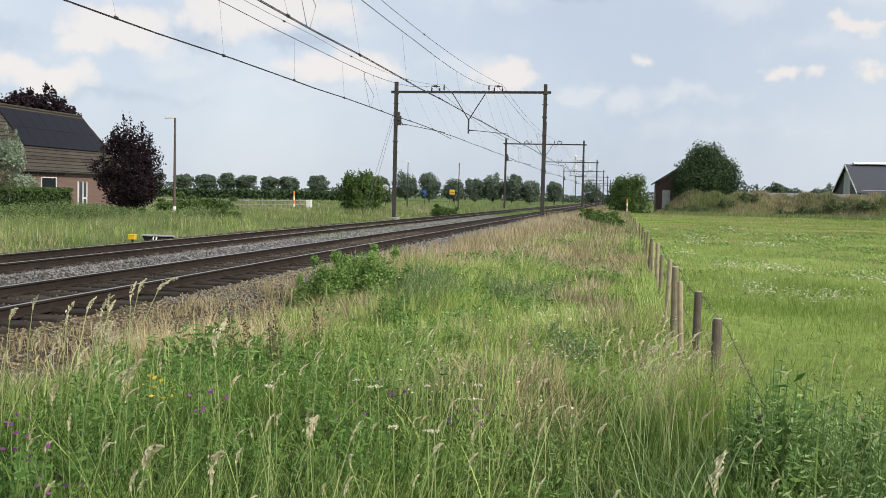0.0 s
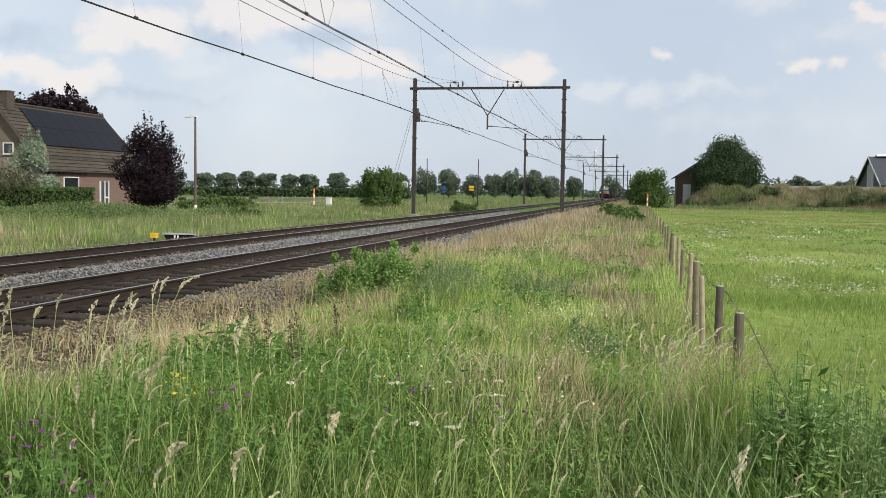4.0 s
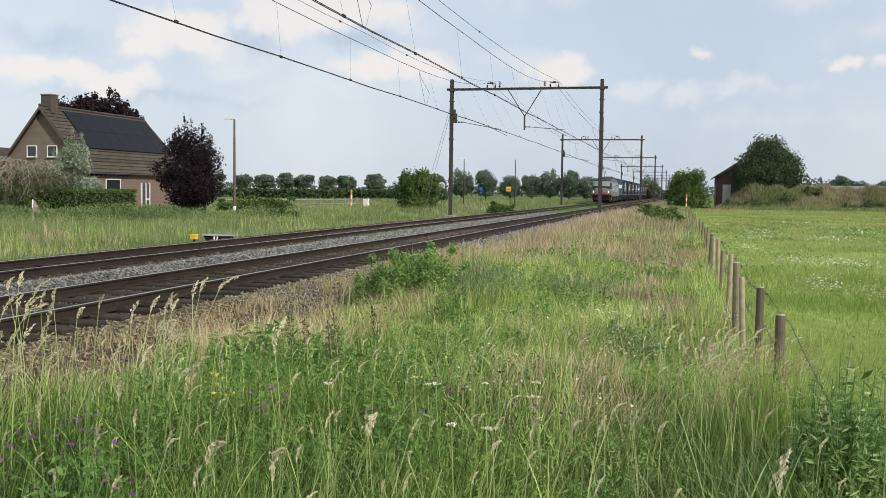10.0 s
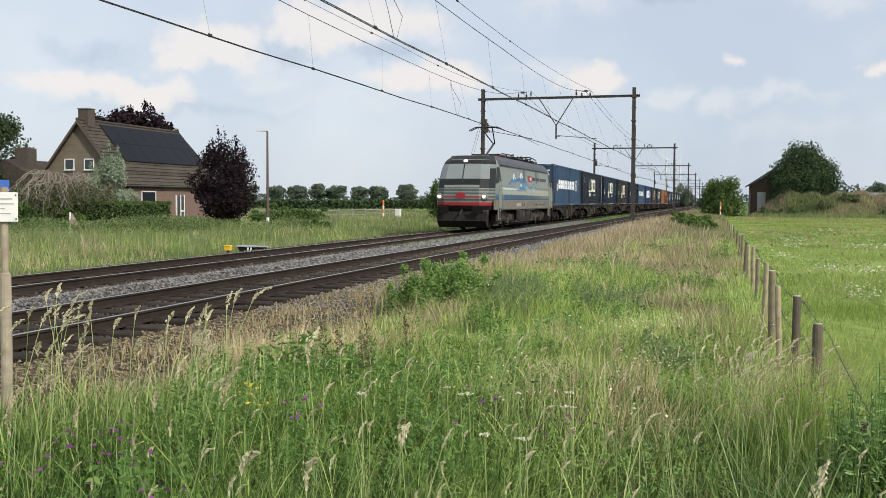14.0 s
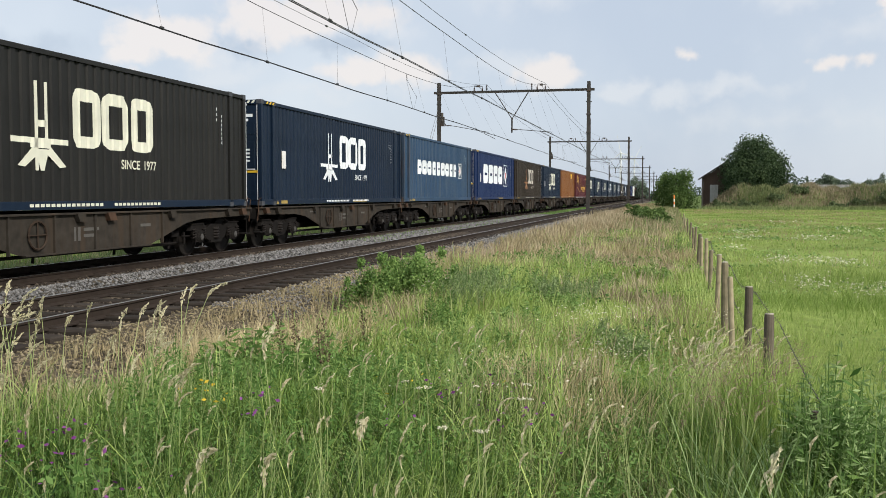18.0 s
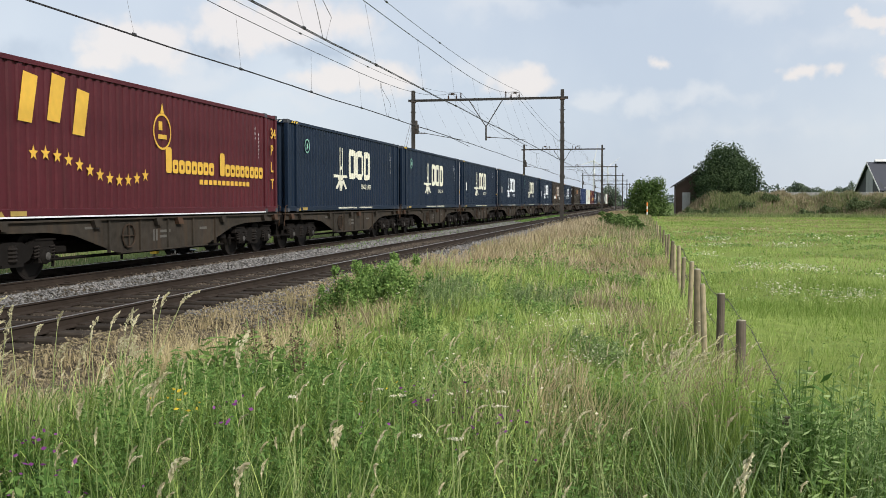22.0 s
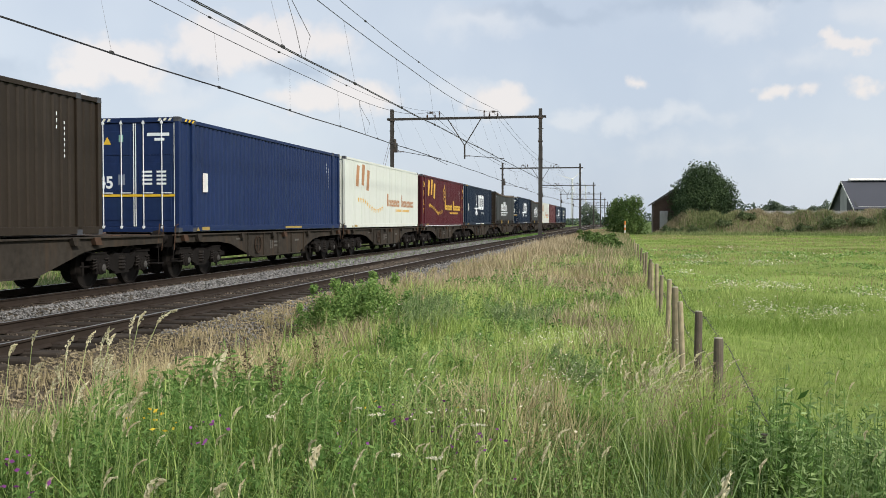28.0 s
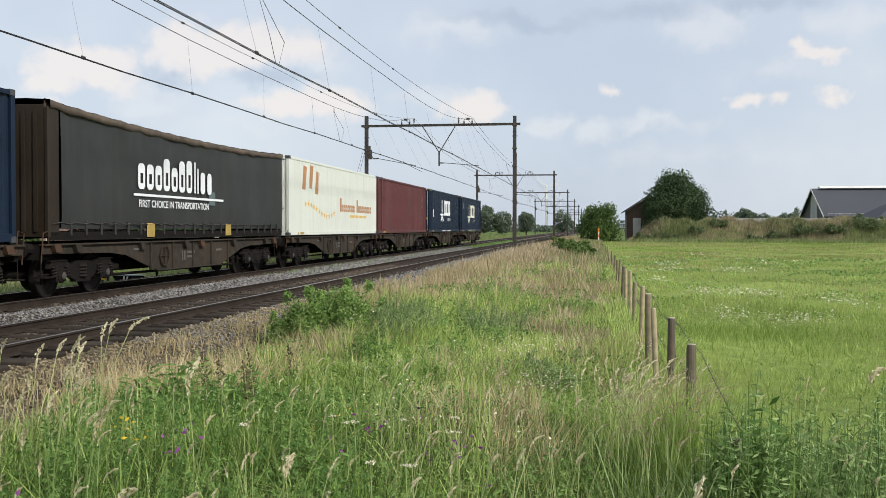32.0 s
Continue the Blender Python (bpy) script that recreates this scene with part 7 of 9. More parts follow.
    c = np.stack([x[q], y[q], ground_z(x[q], y[q]) + rng.uniform(0.08, 0.3, q.sum())], -1)
    v, f = leaf_cloud(c, 0.006 + 0.0014 * r[q], flat_=0.3)
    raw("verge_herb_leaves", v, [f], HERB, "small herb leaves among the verge grass", "plants")
    # pale tussocks by the fence and at the foot of the ballast
    for cx, cy, sx, sy, n, tall in ((0.5, 7.3, 0.14, 0.25, 7, 0.62), (0.55, 8.4, 0.1, 0.2, 7, 0.5), (-4.4, 9.6, 0.35, 0.5, 34, 0.6), (-4.0, 10.6, 0.3, 0.5, 22, 0.55), (-1.05, 8.2, 0.3, 0.35, 22, 0.55), (-0.62, 7.2, 0.25, 0.35, 14, 0.6), (-3.7, 24.0, 0.8, 5.0, 60, 0.45), (-4.9, 7.0, 0.3, 0.4, 12, 0.55)):
        x, y = rng.normal(cx, sx, n), rng.normal(cy, sy, n)
        tufts("pale_tussock", x, y, 30, tall * rng.uniform(0.7, 1.1, n), np.maximum(0.006, 0.001 * np.hypot(x, y)), STRAW, "pale straw tussock in the verge", bend=0.75, spread=0.06, levels=3)
    # tall green growth along the foot of the fence
    x, y = rng.uniform(0.1, 1.7, 190), rng.uniform(5.0, 7.0, 190)
    tufts("rank_fence_grass", x, y, 10, rng.uniform(0.35, 0.68, 190), np.full(190, 0.007), GREEN_GRASS, "rank green grass hiding the foot of the fence", bend=0.8, levels=4)
    x, y = rng.uniform(0.48, 0.84, 90), rng.uniform(6.3, 7.0, 90)
    tufts("pale_fence_grass", x, y, 16, rng.uniform(0.76, 1.0, 90), np.full(90, 0.006), MID_GRASS, "tall rank grass before a post", bend=0.3, levels=4)
    x, y = rng.uniform(0.56, 0.80, 40), rng.uniform(6.5, 7.0, 40)
    tufts("pale_fence_grass", x, y, 14, rng.uniform(0.88, 1.08, 40), np.full(40, 0.006), MID_GRASS, "tall yellow-green grass before a post", bend=0.3, levels=4)
    x, y = rng.normal(0.62, 0.22, 120), rng.uniform(6.2, 7.0, 120)
    tufts("pale_fence_grass", x, y, 16, rng.uniform(0.5, 0.84, 120), np.full(120, 0.0055), MID_GRASS, "pale rank grass hiding the foot of the fence", bend=0.4, levels=4)
    x, y = rng.normal(0.68, 0.10, 60), rng.uniform(8.2, 8.85, 60)
    tufts("pale_fence_grass", x, y, 14, rng.uniform(0.62, 0.9, 60), np.full(60, 0.006), VERGE_STRAW, "straw-coloured grass at the foot of a post", bend=0.4, levels=3)
    x, y = rng.normal(0.5, 0.2, 420), 7.3 + 22 * rng.random(420) ** 1.2
    tufts("fence_line_tussocks", x, y, 14, rng.uniform(0.25, 0.52, 420), 0.003 + 0.0006 * y, VERGE_GRASS, "uncut grass along the fence line", bend=0.45, levels=3)
    x, y = rng.normal(0.72, 0.12, 80), rng.uniform(7.2, 8.8, 80)
    tufts("post_foot_grass", x, y, 13, rng.uniform(0.45, 0.7, 80), np.full(80, 0.007), VERGE_GRASS, "uncut grass at the feet of the posts", bend=0.55, levels=4)
    x, y = rng.normal(0.72, 0.18, 60), rng.uniform(4.7, 5.3, 60)
    tufts("stump_grass", x, y, 13, rng.uniform(0.65, 0.95, 60), np.full(60, 0.008), GREEN_GRASS, "tall grass round an old fence post", bend=0.6, levels=4)
    # pale nodding heads leaning out from the fence
    x, y = rng.normal(0.32, 0.2, 70), rng.normal(7.6, 0.5, 70)
    panicles("fence_line_heads", x, y, rng.uniform(0.55, 0.85, 70), SEED, "pale nodding grass heads by the fence", head=0.13, grains=60, spread=0.004, size=0.007, lean=0.3)
    # far verge, pinkish and dry along the line
    x, y = sector(110000, 40.0, 170.0, -9, 1, 0.8)
    x, y = keep((x > -5.6) & (x < 0.8), x, y)
    r = np.hypot(x, y)
    dry = rng.random(len(x)) < 0.35 + 0.5 * np.clip((-1.5 - x) / 2, 0, 1)
    h = rng.uniform(0.25, 0.6, len(x))
    w = 0.0009 * r * rng.uniform(0.7, 1.5, len(x))
    blades("distant_verge_grass", x[~dry], y[~dry], h[~dry], w[~dry], ROUGH_GRASS, "rough grass on the distant verge", levels=1)
    blades("distant_dry_grass", x[dry], y[dry], h[dry], w[dry], SEED_HAZE, "dry grass on the distant verge", levels=1)
    # flowering stems with seed heads
    x, y = sector(250, 3.0, 9.5, power=0.9)
    x, y = keep((x > -5.2) & (x < 1.8), x, y)
    panicles("seed_stalks", x, y, rng.uniform(0.45, 0.85, len(x)) * np.clip(1.35 - 0.07 * np.hypot(x, y), 0.6, 1.1), SEED, "pale grass stems with slender seed heads", head=0.10, grains=60, spread=0.003, size=0.007, lean=0.16)
    # light arching blades and a dense pale tussock in the left of the verge
    x, y = sector(420, 3.6, 8.0, -42, -6, 0.9)
    x, y = keep(x > -5.0, x, y)
    tufts("arching_blades", x, y, 7, rng.uniform(0.4, 0.8, len(x)), 0.003 + 0.0011 * np.hypot(x, y), MID_GRASS, "light yellow-green arching blades", bend=1.2, levels=5)
    x, y = rng.normal(-5.0, 0.26, 42), rng.normal(9.3, 0.4, 42)
    tufts("pale_tussock", x, y, 26, rng.uniform(0.4, 0.62, 42), np.full(42, 0.0065), STRAW, "dense pale straw tussock at the foot of the ballast", bend=0.4, spread=0.06, levels=3)
    # broad light blades in front of the nettles
    x, y = rng.uniform(0.1, 1.9, 190), rng.uniform(3.3, 5.7, 190)
    tufts("slim_reed_blades", x, y, 9, rng.uniform(0.5, 0.95, 190), np.full(190, 0.0075), REED, "slim pale-green blades among the nettles", bend=0.7, levels=4)
    x, y = rng.uniform(0.2, 1.7, 44), rng.uniform(3.6, 5.4, 44)
    tufts("broad_reed_blades", x, y, 7, rng.uniform(0.6, 1.1, 44), np.full(44, 0.013), REED, "broad pale-green arching reed blades", bend=1.3, levels=6)
    x, y = sector(60, 4.8, 8.0, -43, -29)
    x, y = keep((x > -5.3) & (x < -2.6), x, y)
    panicles("tall_reed_grass", x, y, rng.uniform(0.65, 1.15, len(x)), SEED, "tall straw stems with loose feathery heads")
    spots = np.array([(0.46, 4.38), (-2.07, 3.76), (-1.72, 3.83), (-1.4, 4.27), (-2.4, 5.45), (-2.6, 4.5), (1.7, 6.2)])
    panicles("grass_plume", spots[:, 0], spots[:, 1], np.array([0.7, 0.72, 0.66, 0.72, 0.85, 0.8, 1.05]), SEED, "thick pale seeding grass plume", head=0.2, grains=110, spread=0.011, size=0.012, lean=0.1)
    # a haze of fine purplish heads before the first post
    x, y = rng.normal(0.42, 0.18, 46), rng.normal(6.2, 0.35, 46)
    panicles("purple_grass_heads", x, y, rng.uniform(0.55, 0.92, 46), two_tone("purplish_seed", (0.28, 0.21, 0.14), (0.46, 0.37, 0.25)), "fine purplish grass heads by the fence", head=0.2, grains=44, spread=0.022, size=0.0045)
    x, y = sector(900, 10.0, 60.0, -28, 3, 0.8)
    x, y = keep((x > -5.5) & (x < 0.7) & (rng.random(len(x)) < 0.12 + 0.8 * np.clip((-2.9 - x) / 2.0, 0, 1)), x, y)
    panicles("dry_seed_stalks", x, y, rng.uniform(0.3, 0.62, len(x)), DRY_GRASS, "straw-coloured seed stalks beside the ballast", head=0.12, grains=12)
    # sparse dry tufts on the ballast shoulder
    x, y = rng.uniform(-6.3, -4.7, 900), 4.5 + 40 * rng.random(900) ** 1.5
    k = np.repeat(np.arange(900), 12)
    x, y = x[k] + rng.normal(0, 0.05, len(k)), y[k] + rng.normal(0, 0.06, len(k))
    blades("shoulder_tufts", x, y, rng.uniform(0.05, 0.28, len(x)), np.maximum(0.004, 0.0008 * np.hypot(x, y)), VERGE_STRAW, "sparse dry tufts on the ballast shoulder", levels=2, base=np.maximum(bed_z(x), ground_z(x, y)))


def build_litter():
    """Dead stalks and leaf litter lying over the ballast shoulder."""
    x, y = rng.uniform(-6.7, -4.3, 9000), 4.5 + 26 * rng.random(9000) ** 1.4
    c = np.stack([x, y, np.maximum(bed_z(x), ground_z(x, y)) + rng.uniform(0.01, 0.05, len(x))], -1)
    v, f = leaf_cloud(c, 0.02 + 0.0012 * y, flat_=0.93, aspect=0.16)
    raw("dry_litter", v, [f], VERGE_STRAW, "dead stalks and litter on the ballast shoulder", "litter")


build_verge()
build_litter()


def build_verge_behind():
    """The verge goes on beside and behind the camera."""
    r, a = 0.9 + 11 * rng.random(4200) ** 0.7, np.radians(rng.uniform(24, 312, 4200))
    x, y = r * np.sin(a), r * np.cos(a)
    x, y = keep((x > -5.0) & (x < 3.5), x, y)
    tufts("verge_behind_tussocks", x, y, 9, rng.uniform(0.25, 0.55, len(x)), np.full(len(x), 0.012), GREEN_GRASS, "green tussocks of the verge going on along the line", bend=0.8, levels=3)
    x, y = rng.uniform(-5.0, 12, 15000), rng.uniform(-14, 6, 15000)
    away = np.hypot(x, y) > 1.0
    x, y = keep(away & ((y < 2) | (x > 0.42 * y + 0.6)), x, y)
    blades("verge_behind_sward", x, y, rng.uniform(0.08, 0.26, len(x)), np.full(len(x), 0.016), VERGE_GRASS, "short sward going on along the line", levels=2, bend=0.7)


build_verge_behind()


def build_meadow():
    # closely grown sward, a hand above the soil
    xs, ys = np.concatenate([np.arange(0.95, 14, 0.5), np.arange(14, 90, 4.0)]), np.concatenate([np.arange(5.0, 40, 0.8), np.arange(40, 129, 3.0)])
    X, Y = np.meshgrid(xs, ys)
    idx = np.arange(X.size).reshape(X.shape)
    raw("meadow_sward", np.stack([X, Y, ground_z(X, Y) + 0.05], -1).reshape(-1, 3), [np.stack([idx[:-1, :-1], idx[:-1, 1:], idx[1:, 1:], idx[1:, :-1]], -1).reshape(-1, 4)], MEADOW, "close green sward of the grazed meadow", "meadow", "structure")
    x, y = sector(270000, 6.0, 130.0, -2, 21, 0.66)
    x2, y2 = sector(60000, 5.5, 26.0, 1, 21, 0.7)
    x, y = np.concatenate([x, x2]), np.concatenate([y, y2])
    x, y = keep(x > 0.75, x, y)
    r = np.hypot(x, y)
    h = (0.09 + 0.12 * patchy(x, y, 0.6, 3.0) * patchy(x, y, 1.3, 1.0)) * rng.uniform(0.5, 1.5, len(x)) + 0.03
    blades("meadow_grass", x, y, h, np.maximum(0.005, 0.0008 * r) * rng.uniform(0.7, 1.4, len(x)), FIELD_GRASS, "short bright green meadow grass", levels=1, bend=0.7)
    x, y = rng.uniform(0.9, 6.5, 1500), 6.0 + 18 * rng.random(1500) ** 1.2
    x, y = keep(x < 0.4 * y + 0.3, x, y)
    tufts("meadow_tussocks", x, y, 12, rng.uniform(0.12, 0.32, len(x)), 0.003 + 0.0006 * y, FIELD_GRASS, "loose uncut tussocks at the meadow's edge", bend=0.7, spread=0.09, levels=3)
    x, y = sector(1500, 16.0, 70.0, -1, 20, 0.7)
    x, y = keep((x > 1.0) & (patchy(x, y, 0.7, 5.0) > 0.5), x, y)
    tufts("meadow_tussocks", x, y, 10, rng.uniform(0.1, 0.22, len(x)), 0.0012 * y, FIELD_GRASS, "darker tussocks in the meadow", bend=0.8, spread=0.12, levels=2)
    x, y = sector(900, 8.0, 40.0, 1, 20, 0.8)
    x, y = keep((x > 1.2) & (patchy(x, y, 0.8, 2.0) > 0.42), x, y)
    tufts("pale_meadow_tussocks", x, y, 12, rng.uniform(0.14, 0.3, len(x)), 0.003 + 0.0007 * y, VERGE_GRASS, "paler yellowish tussocks in the meadow", bend=0.7, spread=0.12, levels=2)
    # a brownish haze of seeding heads over the farther half, and low herb patches
    x, y = sector(40000, 20.0, 128.0, -1, 21, 0.75)
    x, y = keep((x > 1.6) & (patchy(x, y, 0.16, 2.0) * patchy(x, y, 0.5, 6.0) + rng.normal(0, 0.14, len(x)) > 0.27), x, y)
    blades("meadow_seed_haze", x, y, rng.uniform(0.16, 0.3, len(x)), 0.0007 * np.hypot(x, y), SEED_HAZE, "thin brownish haze of seeding meadow grass", levels=1, bend=0.4)
    x, y = sector(30000, 9.0, 60.0, -1, 21, 0.75)
    x, y = keep((x > 1.2) & (patchy(x, y, 0.9, 4.0) * patchy(x, y, 2.2, 1.0) > 0.36), x, y)
    v, f = leaf_cloud(np.stack([x, y, ground_z(x, y) + rng.uniform(0.04, 0.16, len(x))], -1), 0.004 + 0.0014 * np.hypot(x, y), flat_=0.5)
    raw("meadow_herbs", v, [f], HERB_LIGHT, "low clover and herb patches in the meadow", "plants")
    # clusters of white yarrow in the meadow
    cx, cy = [], []
    for px, py, s, n in ((2.71, 25.9, 0.5, 110), (3.86, 24.4, 0.9, 260), (2.88, 19.9, 0.6, 140), (3.92, 18.7, 0.6, 170), (5.84, 23.2, 0.7, 120), (2.57, 20.4, 0.5, 60), (3.35, 18.0, 0.5, 70), (5.5, 39.5, 1.2, 120), (2.84, 38.9, 0.8, 70), (3.4, 45, 0.9, 70), (2.2, 33, 0.5, 40), (9, 50, 2, 50), (7, 62, 2, 40)):
        cx.append(rng.normal(px, s * 0.5, n))
        cy.append(rng.normal(py, s, n))
    x, y = np.concatenate(cx), np.concatenate(cy)
    x, y = keep(x > 1.0, x, y)
    c = np.stack([x, y, ground_z(x, y) + rng.uniform(0.18, 0.34, len(x))], -1)
    v, f = leaf_cloud(c, 0.0009 * np.hypot(x, y) + 0.004, flat_=0.8)
    raw("meadow_flowers", v, [f], PETAL_CREAM, "clusters of small white flowers in the meadow", "flowers")
    # the far side of the line
    x, y = sector(170000, 22.0, 110.0, -47, -10, 0.75)
    x, y = keep(x < -16.3 + 0.3 * np.sin(y), x, y)
    r = np.hypot(x, y)
    h = (0.30 + 0.55 * patchy(x, y, 0.45, 5.0)) * rng.uniform(0.5, 1.2, len(x)) * np.clip(0.3 + (-16.3 - x) * 0.2, 0.2, 1)
    pale = rng.random(len(x)) < 0.04 + 0.4 * (patchy(x, y, 0.3, 1.5) > 0.7) * (patchy(x, y, 0.9, 8.0) > 0.4)
    w = 0.00065 * r * rng.uniform(0.7, 1.5, len(x))
    blades("far_side_grass", x[~pale], y[~pale], h[~pale], w[~pale], ROUGH_GRASS, "tall rough grass beyond the tracks", levels=1, bend=0.5)
    blades("far_side_dry_grass", x[pale], y[pale], h[pale] * 1.1, w[pale] * 0.9, DRY_GRASS, "pale seeding grass beyond the tracks", levels=1)
    x, y = sector(80000, 100.0, 260.0, -36, -4.5, 0.8)
    x, y = keep(x < -15.7, x, y)
    blades("distant_field_grass", x, y, (0.3 + 0.5 * patchy(x, y, 0.2, 2.0)) * rng.uniform(0.6, 1.2, len(x)), 0.001 * np.hypot(x, y), ROUGH_GRASS, "rough grass of the distant field", levels=1, bend=0.8)
    x, y = sector(2600, 24.0, 90.0, -46, -11, 0.8)
    x, y = keep((x < -17.0) & (patchy(x, y, 0.5, 2.0) + rng.normal(0, 0.1, len(x)) > 0.5), x, y)
    dry = rng.random(len(x)) < 0.35
    r = np.hypot(x, y)
    h = rng.uniform(0.4, 0.85, len(x)) * np.clip(0.3 + (-16.3 - x) * 0.2, 0.3, 1)
    tufts("far_side_tussocks", x[~dry], y[~dry], 14, h[~dry], 0.0008 * r[~dry], MID_GRASS, "yellow-green tussocks beyond the tracks", bend=0.5, spread=0.12, levels=2)
    tufts("far_side_dry_tussocks", x[dry], y[dry], 14, h[dry], 0.0007 * r[dry], DRY_GRASS, "pale seeding tussocks beyond the tracks", bend=0.4, spread=0.12, levels=2)
    # a belt of dark nettles and docks before the garden hedge
    u, q = rng.random(16000), rng.normal(0, 1.0, 16000)
    x, y = -33.5 + 10 * u + 1.3 * q, 38.5 + 13 * u - 1.6 * q
    top = (0.55 + 0.6 * patchy(x, y, 0.8, 4.0)) * np.clip(1.3 - 0.5 * np.abs(q), 0.1, 1)
    v, f = leaf_cloud(np.stack([x, y, ground_z(x, y) + top * rng.random(16000) ** 0.6], -1), 0.07, aspect=0.35)
    raw("nettle_belt", v, [f], two_tone("belt_leaves", (0.08, 0.125, 0.045), (0.22, 0.28, 0.11)), "belt of dark nettles and docks before the garden", "plants")
    x, y = rng.uniform(4, 62, 1500), rng.normal(126.5, 1.6, 1500)
    tufts("bank_foot_tussocks", x, y, 8, rng.uniform(0.4, 0.9, 1500), np.full(1500, 0.08), ROUGH_GRASS, "uncut grass at the foot of the bank", bend=0.6, spread=0.06, levels=2)
    # thin grass growing between the tracks
    x, y = rng.uniform(-10.9, -9.2, 4200), 30 + 90 * rng.random(4200) ** 1.3
    blades("track_weeds", x, y, rng.uniform(0.04, 0.2, len(x)), 0.001 * np.hypot(x, y) + 0.004, HERB, "weeds between the two tracks", levels=2, base=bed_z(x))


build_meadow()


def herbs(name, label, spots, leaf, per, size, tall, group, aspect=0.4, rise=-0.15):
    """Leafy herbs: upright stems with leaves in pairs, one plant a thing of its own at the larger spots."""
    for x, y, r, h in spots:
        z = float(ground_z(x, y))
        t = thing(name, label, "plant", pose(x, y, z), group)
        s, cs = Shape(), []
        for k in range(int(per)):
            a, q = rng.uniform(0, 6.28), r * math.sqrt(rng.random())
            bx, by = q * math.cos(a), q * math.sin(a)
            hh = h * rng.uniform(0.6, 1.1) * (1 - 0.4 * q / r)
            tx, ty = bx + rng.normal(0.05, 0.07), by + rng.normal(0, 0.07)
            s.tube([(bx, by, -0.1), (tx, ty, hh)], 0.004, 4, 0.002)
            for j in range(int(tall)):
                u = (j + 0.5) / tall
                for side in (0, 1):
                    w = a + j * 1.57 + side * 3.14
                    l = size * (1.3 - 0.8 * u)
                    cs.append((bx + (tx - bx) * u + l * math.cos(w), by + (ty - by) * u + l * math.sin(w), hh * (0.12 + 0.88 * u)))
        part("stalk_clump", s, HERB, t, kind="stuff")
        v, f = leaf_cloud(np.array(cs), size, droop=-rise, flat_=0.3, aspect=aspect)
        raw("foliage", v, [f], leaf, kind="stuff", parent=t)


def build_near_plants():
    # leafy bush at the foot of the ballast with white blossom
    for x, y, s in ((-4.4, 15.0, 1.0),):
        z = float(ground_z(x, y))
        b = shrub("bramble_bush", "low green leafy bush with a few white blossoms", pose(x, y, z), [(0, 0, 0.42, 0.44, 0.38), (0.5, 0.0, 0.50, 0.38, 0.38), (-0.45, 0.1, 0.36, 0.34, 0.34), (0.9, 0.2, 0.32, 0.34, 0.32), (0.15, 0.4, 0.56, 0.38, 0.34), (0.6, -0.25, 0.26, 0.3, 0.24), (-0.1, -0.3, 0.2, 0.3, 0.22), (1.2, 0.0, 0.2, 0.26, 0.24), (-0.75, 0.0, 0.2, 0.25, 0.24)], BUSH_LEAF, 20000, 0.023, "bush", droop=-0.2)
        cs = np.stack([rng.normal(0.55, 0.14, 46), rng.normal(-0.3, 0.12, 46), rng.normal(0.42, 0.1, 46)], -1)
        v, f = leaf_cloud(cs, 0.02, flat_=0.6)
        raw("blossom", v, [f], PETAL_WHITE, "white umbels", kind="stuff", parent=b)
    herbs("verge_herb", "light green herb clump on the open verge", [(-3.3, 15.6, 0.42, 0.55), (-3.2, 22.6, 0.7, 0.8), (-2.6, 22.0, 0.5, 0.72), (-1.7, 14.4, 0.4, 0.42), (-2.4, 17.5, 0.4, 0.55), (-1.35, 18.8, 0.4, 0.5), (-1.8, 22.0, 0.55, 0.66), (-0.4, 20.5, 0.5, 0.4), (-1.1, 25.0, 0.6, 0.4), (-0.3, 13.5, 0.4, 0.25), (-2.0, 12.4, 0.4, 0.35), (-3.5, 18.5, 0.5, 0.45)], HERB_LIGHT, 30, 0.038, 13, "light herb clumps on the verge", 0.26, 0.45)
    herbs("verge_herb", "leafy green herb clump in the verge grass", [(-4.6, 8.1, 0.5, 0.62), (-4.0, 8.8, 0.45, 0.5), (-0.1, 34.0, 0.7, 0.6), (-2.2, 10.6, 0.4, 0.5), (-2.9, 11.8, 0.35, 0.55), (-3.6, 6.6, 0.45, 0.78), (-3.05, 7.0, 0.4, 0.75), (-2.6, 7.5, 0.45, 0.68), (-3.95, 7.5, 0.45, 0.75), (-2.1, 6.9, 0.4, 0.68), (-3.3, 8.2, 0.45, 0.65), (-1.9, 6.0, 0.35, 0.7), (-2.8, 5.9, 0.4, 0.8), (-1.3, 8.2, 0.4, 0.4), (-0.75, 4.3, 0.3, 0.5), (-0.45, 4.9, 0.25, 0.45), (-1.1, 4.0, 0.25, 0.5), (-2.2, 5.0, 0.35, 0.66), (-1.6, 5.2, 0.3, 0.6), (-3.2, 5.4, 0.35, 0.75)], HERB, 34, 0.027, 17, "herb clumps in the verge", 0.24, 0.3)
    herbs("thistle_clump", "grey-green thistle and mugwort clump by the fence", [(1.45, 5.9, 0.2, 1.02), (0.95, 5.9, 0.2, 0.95)], NETTLE, 26, 0.04, 12, "grey-green weed clumps", 0.28, 0.3)
    herbs("dock_clump", "fresh green large-leaved weeds beside the ballast", [(-4.05, 8.9, 0.3, 0.85), (-3.75, 9.2, 0.25, 0.72), (-4.4, 8.7, 0.25, 0.62), (-3.0, 7.7, 0.25, 0.72)], BUSH_LEAF, 18, 0.052, 10, "large-leaved weeds", 0.32, 0.1)
